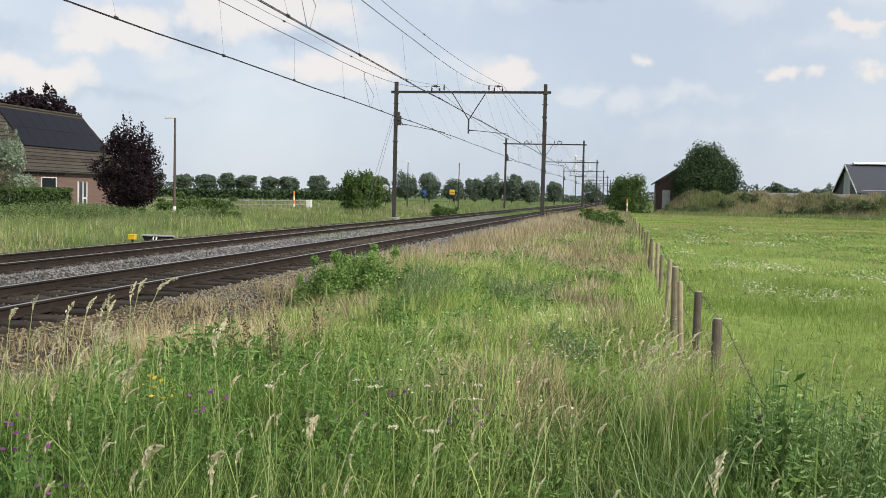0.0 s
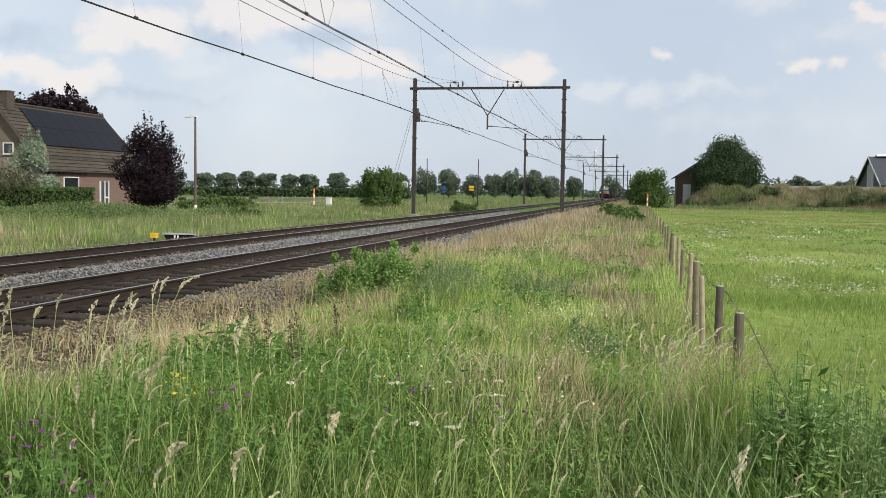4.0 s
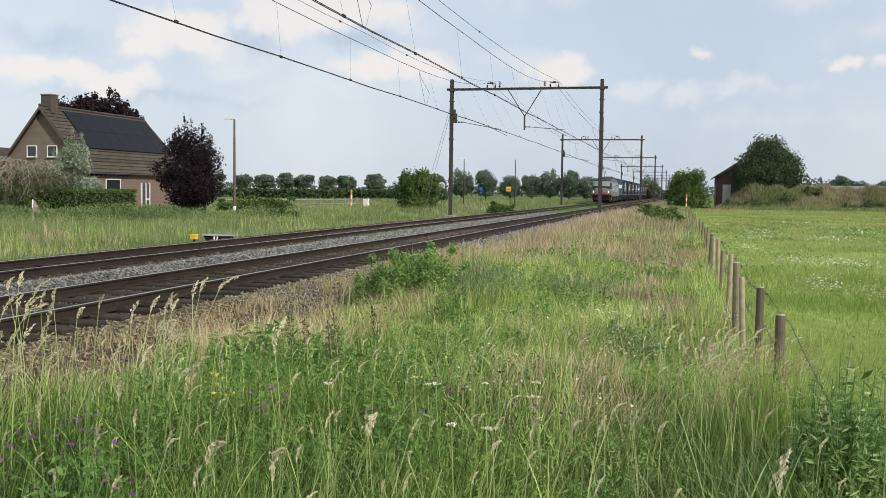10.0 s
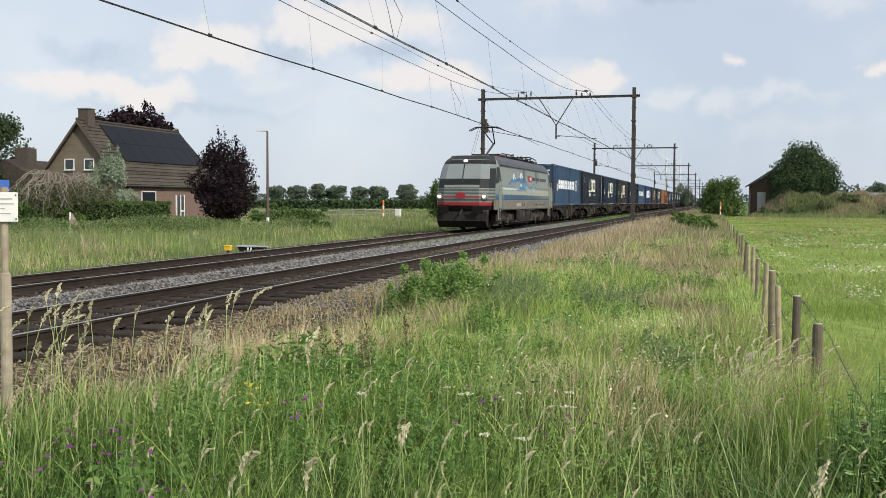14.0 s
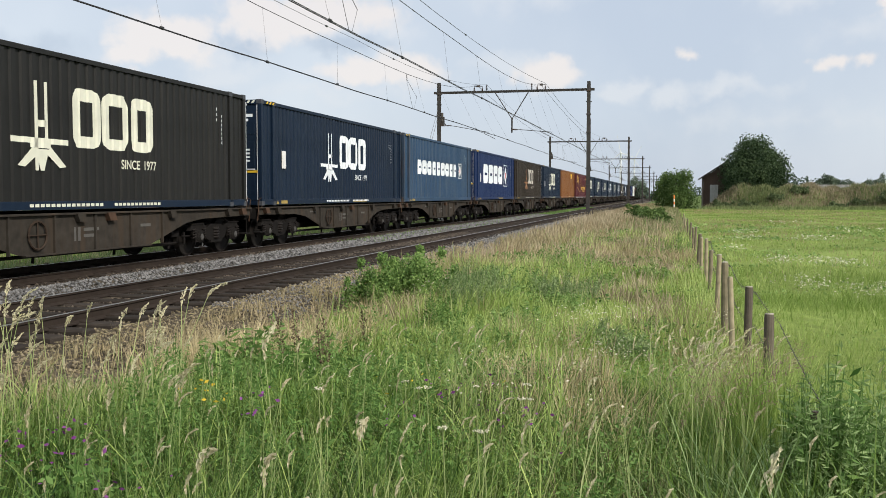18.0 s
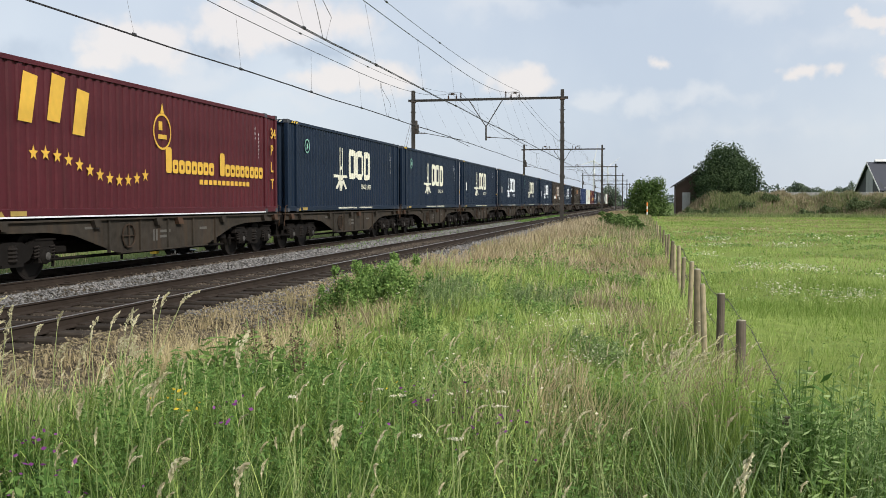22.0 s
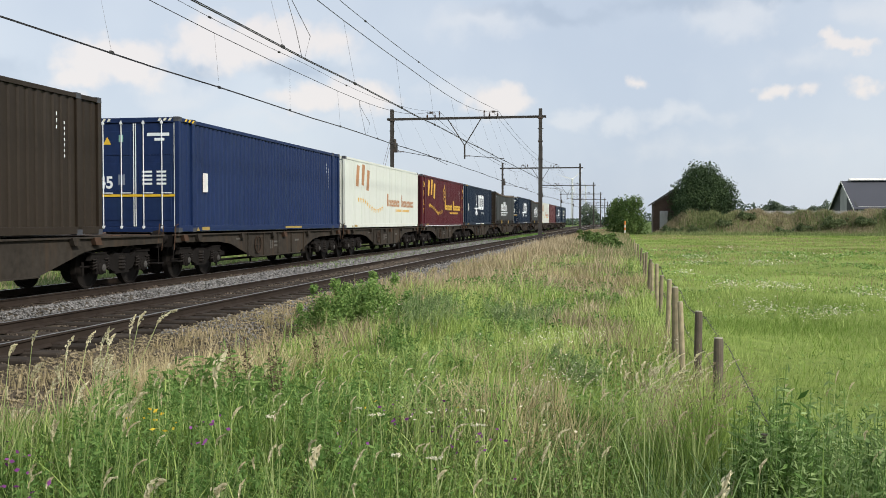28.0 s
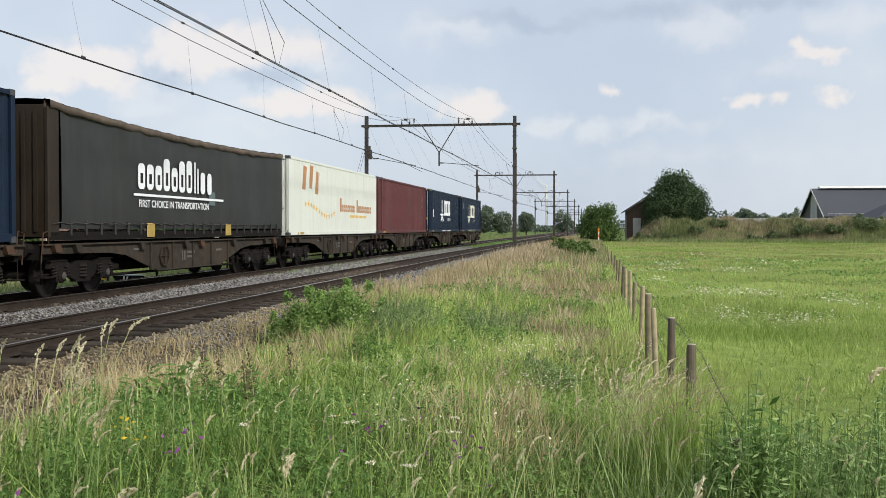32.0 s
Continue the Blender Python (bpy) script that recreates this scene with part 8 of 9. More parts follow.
    herbs("mugwort_clump", "upright feathery grey-green mugwort on the open verge", [(-2.95, 14.0, 0.32, 0.92), (-2.65, 14.5, 0.3, 0.86), (-3.2, 14.8, 0.3, 0.8), (-2.9, 13.4, 0.3, 0.7), (-1.75, 15.6, 0.35, 0.7), (-1.45, 16.3, 0.3, 0.62), (-2.1, 16.2, 0.3, 0.66), (-0.85, 11.9, 0.35, 0.42), (-0.5, 11.3, 0.3, 0.4), (-4.9, 17.6, 0.25, 0.6)], MUGWORT, 46, 0.03, 20, "mugwort clumps on the verge", 0.17, 0.9)
    herbs("nettle_clump", "dark green nettle clump growing through the fence", [(2.2, 6.2, 0.45, 1.15), (2.0, 5.5, 0.4, 1.18), (0.72, 5.25, 0.22, 1.28), (0.84, 5.2, 0.22, 1.28), (0.74, 5.0, 0.22, 1.2), (0.75, 5.05, 0.25, 0.98), (0.95, 5.6, 0.35, 0.98), (1.05, 5.2, 0.45, 1.16), (1.5, 5.6, 0.5, 1.15), (1.0, 4.4, 0.45, 0.98), (1.35, 4.9, 0.4, 1.12), (1.8, 5.9, 0.4, 1.12), (1.9, 6.6, 0.55, 1.0), (1.4, 7.0, 0.45, 0.8), (1.0, 6.0, 0.35, 0.85), (2.4, 7.4, 0.6, 0.9), (1.75, 5.0, 0.4, 1.1), (1.2, 3.9, 0.35, 0.85)], NETTLE, 50, 0.027, 20, "nettles at the fence", 0.2, 0.25)
    herbs("nettle_clump", "tall dark nettle stems round an old fence post", [(0.78, 5.25, 0.10, 1.22), (0.75, 5.05, 0.10, 1.05), (0.86, 5.12, 0.12, 1.12), (0.70, 5.1, 0.12, 1.06), (0.95, 5.3, 0.12, 1.0)], HERB, 19, 0.04, 16, "nettles at the fence", 0.24, -0.1)
    herbs("knapweed_clump", "green weeds with purple flowers in the verge", [(-2.55, 3.6, 0.35, 0.75), (-2.9, 4.3, 0.3, 0.7), (-2.2, 3.3, 0.3, 0.62)], HERB, 22, 0.028, 12, "purple-flowered weeds", 0.4)
    for name, label, mat, spots, size in (("purple_blossom", "small purple flowers in the verge", PETAL_PURPLE, [(-2.75, 3.6, 0.3, 34, 0.3), (-3.05, 4.2, 0.25, 24, 0.24), (-2.2, 3.3, 0.25, 24, 0.26), (-1.0, 6.0, 0.8, 22, 0.15), (-1.38, 4.6, 0.1, 8, 0.33), (-1.35, 5.6, 0.12, 10, 0.28), (-0.8, 4.72, 0.14, 14, 0.33), (-1.95, 4.3, 0.14, 16, 0.42)], 0.014),
                                    ("yellow_blossom", "small yellow flowers in the verge", PETAL_YELLOW, [(-2.6, 4.9, 0.12, 16, 0.32), (-1.8, 7.0, 0.8, 14, 0.1)], 0.014),
                                    ("white_blossom", "small white yarrow heads in the verge", PETAL_WHITE, [(-1.0, 10.8, 0.5, 60, 0.08), (-0.58, 8.8, 0.45, 110, 0.03), (-0.9, 6.2, 0.7, 60, 0.14), (0.6, 12.0, 0.4, 40, 0.0), (-0.75, 11.7, 0.5, 130, 0.04), (-1.6, 8.0, 0.8, 50, 0.06), (-2.4, 6.6, 0.5, 24, 0.18)], 0.012)):
        c = np.concatenate([np.stack([rng.normal(x, s * 0.5, n), rng.normal(y, s * 0.6, n), np.full(n, z) + rng.uniform(-0.05, 0.1, n)], -1) for x, y, s, n, z in spots])
        v, f = leaf_cloud(c, size, flat_=0.7)
        raw(name, v, [f], mat, label, "flowers")



def build_single_plants():
    # flat white yarrow heads
    for k, (x, y, z) in enumerate(((-0.85, 4.38, 0.35), (-0.89, 4.42, 0.34), (-1.05, 4.37, 0.36), (-1.8, 4.68, 0.45), (-1.48, 5.53, 0.3), (-1.42, 5.5, 0.31), (-0.82, 5.37, 0.3), (-0.77, 5.33, 0.31), (-0.85, 5.78, 0.3), (-1.2, 5.9, 0.25), (-1.7, 6.0, 0.24))):
        t = thing("yarrow", "single yarrow with a flat white flower head", "flower", pose(x, y, float(ground_z(x, y))), "yarrows in the verge")
        h = z - float(ground_z(x, y))
        part("stem", Shape().tube([(0.03, 0, 0), (0.01, 0.01, h * 0.6), (0, 0, h)], 0.003, 5), SEED_STEM, t)
        n = 30
        r, a = 0.026 * np.sqrt(rng.random(n)), rng.uniform(0, 6.28, n)
        v, f = leaf_cloud(np.stack([r * np.cos(a), r * np.sin(a), h + 0.004 - 5 * r * r + rng.normal(0, 0.003, n)], -1), 0.0055, flat_=0.8, aspect=0.8)
        raw("flower_head", v, [f], PETAL_WHITE, "flat white flower head", kind="stuff", parent=t)
    # brown seed spikes of sorrel
    rusty = two_tone("sorrel_seed", (0.10, 0.07, 0.045), (0.21, 0.15, 0.095))
    for x, y, z in ((-3.05, 7.4, 0.5), (-2.6, 6.92, 0.5), (-2.72, 7.1, 0.42), (-2.93, 8.87, 0.32), (-3.4, 7.9, 0.36)):
        g = float(ground_z(x, y))
        t = thing("sorrel", "brown seed spike of sorrel above the grass", "plant", pose(x, y, g), "sorrel spikes in the verge")
        h = z - g
        part("stem", Shape().tube([(0, 0, 0), (0.02, 0, h * 0.6), (-0.02, 0.02, h)], 0.005, 5), SEED_STEM, t)
        n = 170
        u = rng.random(n)
        r = 0.028 * np.sin(np.pi * np.clip(0.15 + 0.8 * u, 0, 1))
        v, f = leaf_cloud(np.stack([0.02 - 0.05 * u + rng.normal(0, 1, n) * r * 0.7, 0.02 * u + rng.normal(0, 1, n) * r * 0.7, h * (0.6 + 0.42 * u)], -1), 0.011)
        raw("seed_spike", v, [f], rusty, "brown seed spike", kind="stuff", parent=t)


build_near_plants()
build_single_plants()

# ---- meadow fence ----
BARBED = material("rusty_fence_wire", (0.10, 0.09, 0.08), 0.6, 0.5, vary=0.2, bump=0)


def build_fence():
    f = thing("field_fence", "weathered round wooden posts with barbed wire", "fence")
    ys = [5.45, 7.15, 9.0, 11.4, 12.7, 14.75, 17.3, 19.6, 22.2, 24.7, 28.0, 31.2, 35.2, 41.0, 48.0, 56.0]
    tops = []
    for k, y in enumerate(ys):
        x = 0.80 if k == 0 else 0.70 + 0.02 * math.sin(3.1 * k)
        top = (0.30, 0.62)[k] if k < 2 else 0.64 - 0.0045 * y + 0.06 * math.sin(2.3 * (k - 1))
        tilt = rng.uniform(-4, 4), rng.uniform(-4, 4)
        r = 0.024 if k == 0 else (0.036, 0.036, 0.036, 0.033, 0.045)[k % 5]
        p = part("post", Shape().lathe((0, 0, 0), [(r, -0.9), (r * 1.02, -0.3), (r * 0.98, top - 0.03), (r * 0.9, top - 0.004)], 12), OLD_WOOD if k < 3 else FENCE_WOOD, f, "weathered round wooden post", at=pose(x, y, 0, tilt[0], tilt[1], 0), smooth=False)
        part("post_top", Shape().lathe((0, 0, 0), [(r * 0.9, top - 0.006), (r * 0.86, top + 0.004)], 12), CUT_WOOD if k else OLD_WOOD, p, "pale sawn top")
        tops.append((x, y, top))
    for h in (0.06, 0.38):
        pts = []
        for (x0, y0, t0), (x1, y1, t1) in zip(tops, tops[1:]):
            for u in (0, 0.33, 0.67):
                pts.append((x0 + (x1 - x0) * u + 0.07, y0 + (y1 - y0) * u, t0 + (t1 - t0) * u - h - 0.08 * u * (1 - u)))
        s = Shape().tube(pts, 0.003, 4, caps=False)
        w = part("barbed_wire", s, BARBED, f)
        b = Shape()
        for k in range(120):
            y = 5.5 + 0.14 * k
            z = float(np.interp(y, [p[1] for p in pts], [p[2] for p in pts]))
            x = float(np.interp(y, [p[1] for p in pts], [p[0] for p in pts]))
            b.tube([(x - 0.018, y, z - 0.012), (x + 0.018, y + 0.006, z + 0.012)], 0.0015, 3, caps=False).tube([(x + 0.014, y, z - 0.016), (x - 0.014, y + 0.006, z + 0.016)], 0.0015, 3, caps=False)
        part("barb", b, BARBED, w, kind="stuff")


build_fence()


# ---- small lineside things ----
def build_lineside():
    # notice on a post beside the line
    n = thing("notice_post", "small pale notice board on a weathered post", "sign", pose(-4.945, 5.70, 0, 0, 0, 36))
    part("post", Shape().lathe((0, 0, 0), [(0.04, -0.7), (0.04, 0.9), (0.036, 0.93), (0.026, 0.94), (0.026, 1.56)], 12), material("weathered_pale_wood", (0.36, 0.31, 0.23), 0.9, vary=0.4, grain=12, dirt=(0.2, 0.11, 0.06)), n, "bleached wooden post")
    b = part("board", Shape().box(-0.095, 0.095, -0.05, -0.035, 1.31, 1.52, 0.004), WHITE_PAINT, n, "pale notice board")
    for k, w in enumerate((0.14, 0.15, 0.09, 0.13)):
        part("text_bar", Shape().box(-0.08, -0.08 + w, -0.053, -0.05, 1.47 - 0.035 * k, 1.478 - 0.035 * k), material("faded_text", (0.35, 0.36, 0.34), 0.8), b)
    for x in (-0.082, 0.082):
        for z in (1.33, 1.5):
            part("screw", Shape().lathe((x, -0.056, z), [(0.006, 0), (0.006, 0.006)], 8, "y"), RUST, b)
    s = thing("blue_sign", "blue and white sign on a thin grey pole", "sign", pose(-15.75, 18.15, 0, 0, 0, 40))
    part("pole", Shape().tube([(0, 0, -0.8), (0, 0, 1.9)], 0.03, 8), GREY_STEEL, s)
    part("plate", Shape().box(-0.22, 0.12, -0.05, -0.03, 1.62, 1.9, 0.01), material("sign_blue", (0.03, 0.12, 0.45), 0.5), s)
    part("lower_panel", Shape().box(-0.2, 0.1, -0.055, -0.052, 1.64, 1.7), WHITE_PAINT, s)
    # box with a sloping lid and a yellow marker beside the far rail
    c = thing("trackside_cabinet", "low dark trackside cabinet with pale sloping lid", "cabinet", pose(-15.3, 29.4, -0.26, 0, 0, 27))
    part("body", Shape().prism([(-0.3, -0.25), (0.38, -0.25), (0.5, 0.14), (-0.5, 0.14)], "y", -0.2, 0.2), WAGON_DARK, c, "black tapered body")
    part("lid", Shape().prism([(-0.55, 0.14), (0.55, 0.12), (0.5, 0.145), (-0.5, 0.185)], "y", -0.24, 0.26), material("pale_lid", (0.27, 0.31, 0.32), 0.5), c, "pale grey-green lid")
    for x in (-0.2, -0.1):
        part("white_stripe", Shape().prism([(x, -0.12), (x + 0.05, -0.12), (x + 0.09, 0.12), (x + 0.04, 0.12)], "y", -0.206, -0.203), WHITE_PAINT, c)
    ym = thing("yellow_marker", "small yellow box on a short stake", "marker", pose(-15.95, 28.9, -0.4))
    part("stake", Shape().box(-0.03, 0.03, -0.03, 0.03, -0.2, 0.2), STEEL, ym)
    part("box", Shape().box(-0.12, 0.12, -0.08, 0.08, 0.16, 0.31, 0.02), YELLOW, ym)
    part("flap", Shape().box(-0.13, 0.13, -0.09, 0.09, 0.3, 0.33, 0.01), YELLOW, ym)
    # street lamp by the lane
    l = thing("street_lamp", "slim brown street lamp with white base", "street lamp", pose(-26.85, 53.65, -0.46))
    part("pole", Shape().lathe((0, 0, 0), [(0.09, 0), (0.085, 1.6), (0.06, 6.15), (0.05, 6.2)], 10), material("brown_pole", (0.11, 0.07, 0.055), 0.6, vary=0.2), l, "brown painted pole")
    part("white_sleeve", Shape().lathe((0, 0, 0), [(0.1, 0.05), (0.1, 0.85)], 10), WHITE_PAINT, l)
    part("lamp_head", Shape().prism([(-0.72, 6.16), (-0.72, 6.24), (-0.3, 6.3), (0.1, 6.26), (0.1, 6.18)], "y", -0.09, 0.09), WHITE_PAINT, l, "flat white lamp head")
    for x, y, h in ((-26.9, 117, 6.0), (-20.55, 118.2, 6.0)):
        q = thing("street_lamp", "distant slim grey street lamp", "street lamp", pose(x, y, -0.46))
        part("pole", Shape().lathe((0, 0, 0), [(0.08, 0), (0.05, h)], 8), GREY_STEEL, q)
        if x < -25:
            part("lamp_head", Shape().box(-0.8, 0.1, -0.1, 0.1, h, h + 0.1, 0.02), WHITE_PAINT, q)
    # pipeline markers with orange and white bands
    for x, y in ((0.42, 127.0), (-31.6, 88.2)):
        m = thing("marker_post", "slim orange and white banded marker post", "marker", pose(x, y, -0.45), "banded marker posts")
        for k in range(5):
            part("band", Shape().lathe((0, 0, 0), [(0.09, 0.36 * k), (0.09, 0.36 * k + 0.36)], 10), ORANGE if k % 2 == 0 else WHITE_PAINT, m)
        part("cap", Shape().lathe((0, 0, 0), [(0.11, 1.8), (0.1, 1.92), (0.02, 1.97)], 10), ORANGE, m)
    wb = thing("meter_box", "white roadside meter box", "box", pose(-30.2, 88.6, -0.45))
    part("case", Shape().box(-0.26, 0.26, -0.2, 0.2, 0, 1.05, 0.04), WHITE_PAINT, wb)
    part("lid", Shape().box(-0.29, 0.29, -0.23, 0.23, 1.02, 1.1, 0.03), WHITE_PAINT, wb)
    # road signs by the crossing lane
    sg = thing("round_road_sign", "round pale road sign on a grey pole", "sign", pose(-27.1, 106.6, -0.45))
    part("pole", Shape().tube([(0, 0, 0), (0, 0, 2.9)], 0.04, 6), GREY_STEEL, sg)
    part("disc", Shape().lathe((0, -0.05, 2.6), [(0.38, 0), (0.38, 0.02)], 20, "y"), WHITE_PAINT, sg)
    part("disc_core", Shape().lathe((0, -0.056, 2.6), [(0.26, 0), (0.26, 0.004)], 20, "y"), material("grey_sign_core", (0.3, 0.32, 0.35), 0.6), sg)
    sg = thing("blue_road_sign", "round blue road sign on a grey pole", "sign", pose(-28.9, 137, -0.45))
    part("pole", Shape().tube([(0, 0, 0), (0, 0, 2.7)], 0.04, 6), GREY_STEEL, sg)
    part("disc", Shape().lathe((0, -0.05, 2.35), [(0.27, 0), (0.27, 0.02)], 20, "y"), material("road_sign_blue", (0.03, 0.13, 0.5), 0.5), sg)
    part("plate", Shape().box(-0.2, 0.2, -0.06, -0.04, 1.7, 1.9), material("sign_lower_blue", (0.05, 0.2, 0.55), 0.5), sg)
    sg = thing("yellow_road_sign", "yellow rectangular direction sign", "sign", pose(-26.7, 147.6, -0.45))
    for x in (-0.4, 0.4):
        part("leg", Shape().tube([(x, 0, 0), (x, 0, 2.9)], 0.04, 6), GREY_STEEL, sg)
    part("plate", Shape().box(-0.42, 0.42, -0.07, -0.04, 2.05, 2.8, 0.02), YELLOW, sg)
    part("text_bar", Shape().box(-0.4, 0.4, -0.08, -0.075, 2.36, 2.46), BLACK, sg)
    tr = thing("triangle_sign", "small triangular sign board on a pale stake", "sign", pose(-31.7, 41.2, -0.5, 0, 0, 35))
    part("stake", Shape().box(-0.035, 0.035, -0.03, 0.03, 0, 1.3), WHITE_PAINT, tr)
    part("board", Shape().prism([(-0.05, 0.68), (0.42, 0.62), (0.08, 1.28)], "y", -0.05, -0.03), material("faded_orange_board", (0.30, 0.22, 0.19), 0.7), tr)
    # paddock rail
    pf = thing("paddock_fence", "pale wooden post-and-rail paddock fence", "fence")
    pale = material("pale_fence_timber", (0.24, 0.235, 0.205), 0.85, vary=0.3)
    a, b = Vector((-36.5, 65.0, 0.0)), Vector((-32.2, 95.0, 0.0))
    for k in range(13):
        p = a.lerp(b, k / 12)
        q = part("post", Shape().box(-0.06, 0.06, -0.06, 0.06, -0.1, 1.2, 0.01), pale, pf, at=pose(p.x, p.y, -0.46))
        if k < 12:
            n2 = a.lerp(b, (k + 1) / 12)
            part("rail", Shape().tube([(p.x, p.y, 0.55), (n2.x, n2.y, 0.53)], 0.055, 4), pale, pf)
            part("rail", Shape().tube([(p.x, p.y, 0.12), (n2.x, n2.y, 0.1)], 0.045, 4), pale, pf)


build_lineside()


# ---- house ----
BRICK = brick_material("brown_brick", (0.17, 0.125, 0.088), (0.12, 0.088, 0.064), (0.21, 0.185, 0.155), 0.22, 0.065)
SOOTY_BRICK = brick_material("sooty_brick", (0.075, 0.055, 0.042), (0.06, 0.045, 0.036), (0.09, 0.08, 0.07), 0.22, 0.065)
RED_BRICK = brick_material("red_brick", (0.19, 0.105, 0.08), (0.155, 0.088, 0.068), (0.2, 0.17, 0.15), 0.22, 0.065)
TILE = material("brown_roof_tiles", (0.062, 0.053, 0.042), 0.85, vary=0.45, grain=5, spec=0.2, dirt=(0.085, 0.08, 0.055), bump=0.3, rnd=0.2)
PANEL = material("solar_glass", (0.007, 0.007, 0.011), 0.4, vary=0.1, bump=0, spec=0.12)
CURTAIN_CLOTH = material("net_curtain", (0.45, 0.47, 0.47), 0.9, vary=0.15)


def window(parent, at, w, h, panes=1, glass=True):
    """A white frame with dark panes, facing local -y."""
    f = Shape().box(-w / 2, w / 2, -0.06, 0.02, 0, 0.07).box(-w / 2, w / 2, -0.06, 0.02, h - 0.07, h).box(-w / 2, -w / 2 + 0.07, -0.06, 0.02, 0.07, h - 0.07).box(w / 2 - 0.07, w / 2, -0.06, 0.02, 0.07, h - 0.07)
    for k in range(1, panes):
        x = -w / 2 + w * k / panes
        f.box(x - 0.035, x + 0.035, -0.06, 0.02, 0.07, h - 0.07)
    fr = part("window", f, WHITE_PAINT, parent, "white-framed window", at=at)
    part("pane", Shape().box(-w / 2 + 0.05, w / 2 - 0.05, -0.02, -0.01, 0.05, h - 0.05), WINDOW, fr)
    part("sill", Shape().box(-w / 2 - 0.05, w / 2 + 0.05, -0.12, 0.0, -0.06, -0.002), material("stone_sill", (0.3, 0.29, 0.27), 0.8), fr)
    return fr


def build_house():
    t = thing("farmhouse", "brown brick farmhouse with tiled roof and solar panels", "house", pose(-45.2, 60.0, -0.46))
    L, W, EAVE, RIDGE = 14.0, 3.6, 3.35, 7.75
    # walls: gables pierced by small windows, long sides
    gable = [(-W, 0), (W, 0), (W, EAVE), (0, RIDGE - 0.15), (-W, EAVE)]
    part("gable_wall", Shape().prism(gable, "y", 0.0, 0.25), BRICK, t, "brown brick gable wall")
    part("end_wall", Shape().prism([(-W, 0), (W, 0), (W, EAVE), (1.4, 5.6), (-1.4, 5.6), (-W, EAVE)], "y", L - 0.25, L), BRICK, t)
    part("side_wall", Shape().box(W - 0.25, W, 0.25, L - 0.25, 0, EAVE), RED_BRICK, t, "reddish brick side wall")
    part("side_wall", Shape().box(-W, -W + 0.25, 0.25, L - 0.25, 0, EAVE), RED_BRICK, t)
    # roof slabs of overlapping tile courses
    slope = math.atan2(RIDGE - EAVE, W)
    run = math.hypot(RIDGE - EAVE, W) + 0.45
    for s in (1, -1):
        slab = part("roof", Shape().box(0, run, -0.35, L - 0.6, -0.1, 0.0), TILE, t, "weathered brown tiled roof", at=pose(0, 0, RIDGE) @ (pose(0, 0, 0, 0, math.degrees(slope), 0) if s > 0 else pose(0, L - 0.95, 0, 0, math.degrees(slope), 180)))
        if s > 0:
            for k in range(18):
                a = run * k / 18
                part("tile_course", Shape().prism([(a, 0.004), (a + run / 18, 0.05), (a + run / 18, 0.004)], "y", -0.37, L - 0.58), TILE, slab)
            for r in range(2):
                for c in range(7):
                    a, y = 0.35 + r * 1.78, 1.9 + c * 1.6
                    pn = part("solar_panel", Shape().box(a, a + 1.765, y, y + 1.585, 0.09, 0.13, 0.004), PANEL, slab, "dark solar panel")
                    part("panel_frame", Shape().box(a - 0.012, a + 1.752, y - 0.012, y + 1.572, 0.075, 0.1), BLACK, pn)
    # the far end is hipped
    part("hip", Shape().add([(0, L - 0.62, RIDGE), (W + 0.25, L + 0.35, EAVE - 0.28), (-W - 0.25, L + 0.35, EAVE - 0.28), (0, L - 0.5, RIDGE - 0.1), (W + 0.15, L + 0.25, EAVE - 0.4), (-W - 0.15, L + 0.25, EAVE - 0.4)], [(0, 1, 2), (3, 5, 4), (1, 4, 5, 2), (0, 3, 4, 1), (0, 2, 5, 3)]), TILE, t)
    part("ridge_tiles", Shape().tube([(0, -0.38 + 0.4 * k, RIDGE + 0.03 + 0.015 * (k % 2)) for k in range(35)], 0.11, 8), TILE, t)
    for s in (1, -1):
        part("bargeboard", Shape().prism([(0, RIDGE - 0.02), (s * (W + 0.3), EAVE - 0.4), (s * (W + 0.3), EAVE - 0.6), (0, RIDGE - 0.26)], "y", -0.42, -0.37), material("brown_bargeboard", (0.1, 0.075, 0.06), 0.8), t)
    ch = part("chimney", Shape().box(-0.55, 0.35, 0.5, 1.3, RIDGE - 0.9, RIDGE + 0.85, 0.02), SOOTY_BRICK, t, "square brick chimney")
    part("chimney_cap", Shape().box(-0.6, 0.4, 0.45, 1.35, RIDGE + 0.85, RIDGE + 0.93, 0.02), material("cap_stone", (0.22, 0.2, 0.18), 0.9), ch)
    part("lead_flashing", Shape().prism([(-0.65, RIDGE - 0.6), (0.0, RIDGE + 0.12), (0.45, RIDGE - 0.4), (0.45, RIDGE - 0.5), (0.0, RIDGE + 0.0), (-0.65, RIDGE - 0.7)], "y", 0.38, 0.5), GREY_STEEL, ch)
    for x in (-0.95, 0.75):
        window(t, pose(x, 0.0, 4.05), 0.85, 0.85)
    sw = window(t, pose(W, 3.2, 1.55, 0, 0, 90), 1.9, 1.0, 1)
    part("net_curtain", Shape().prism([(-0.85 + 0.1 * k, -0.012 + 0.004 * (k % 2)) for k in range(18)] + [(0.85, 0.0), (-0.85, 0.0)], "z", 0.1, 0.9), CURTAIN_CLOTH, sw)
    d = part("door", Shape().box(-0.55, 0.55, -0.05, 0.03, 0, 2.15), material("dark_door", (0.05, 0.055, 0.06), 0.4), t, "dark glazed door with white frame", at=pose(W, 7.6, 0.1, 0, 0, 90))
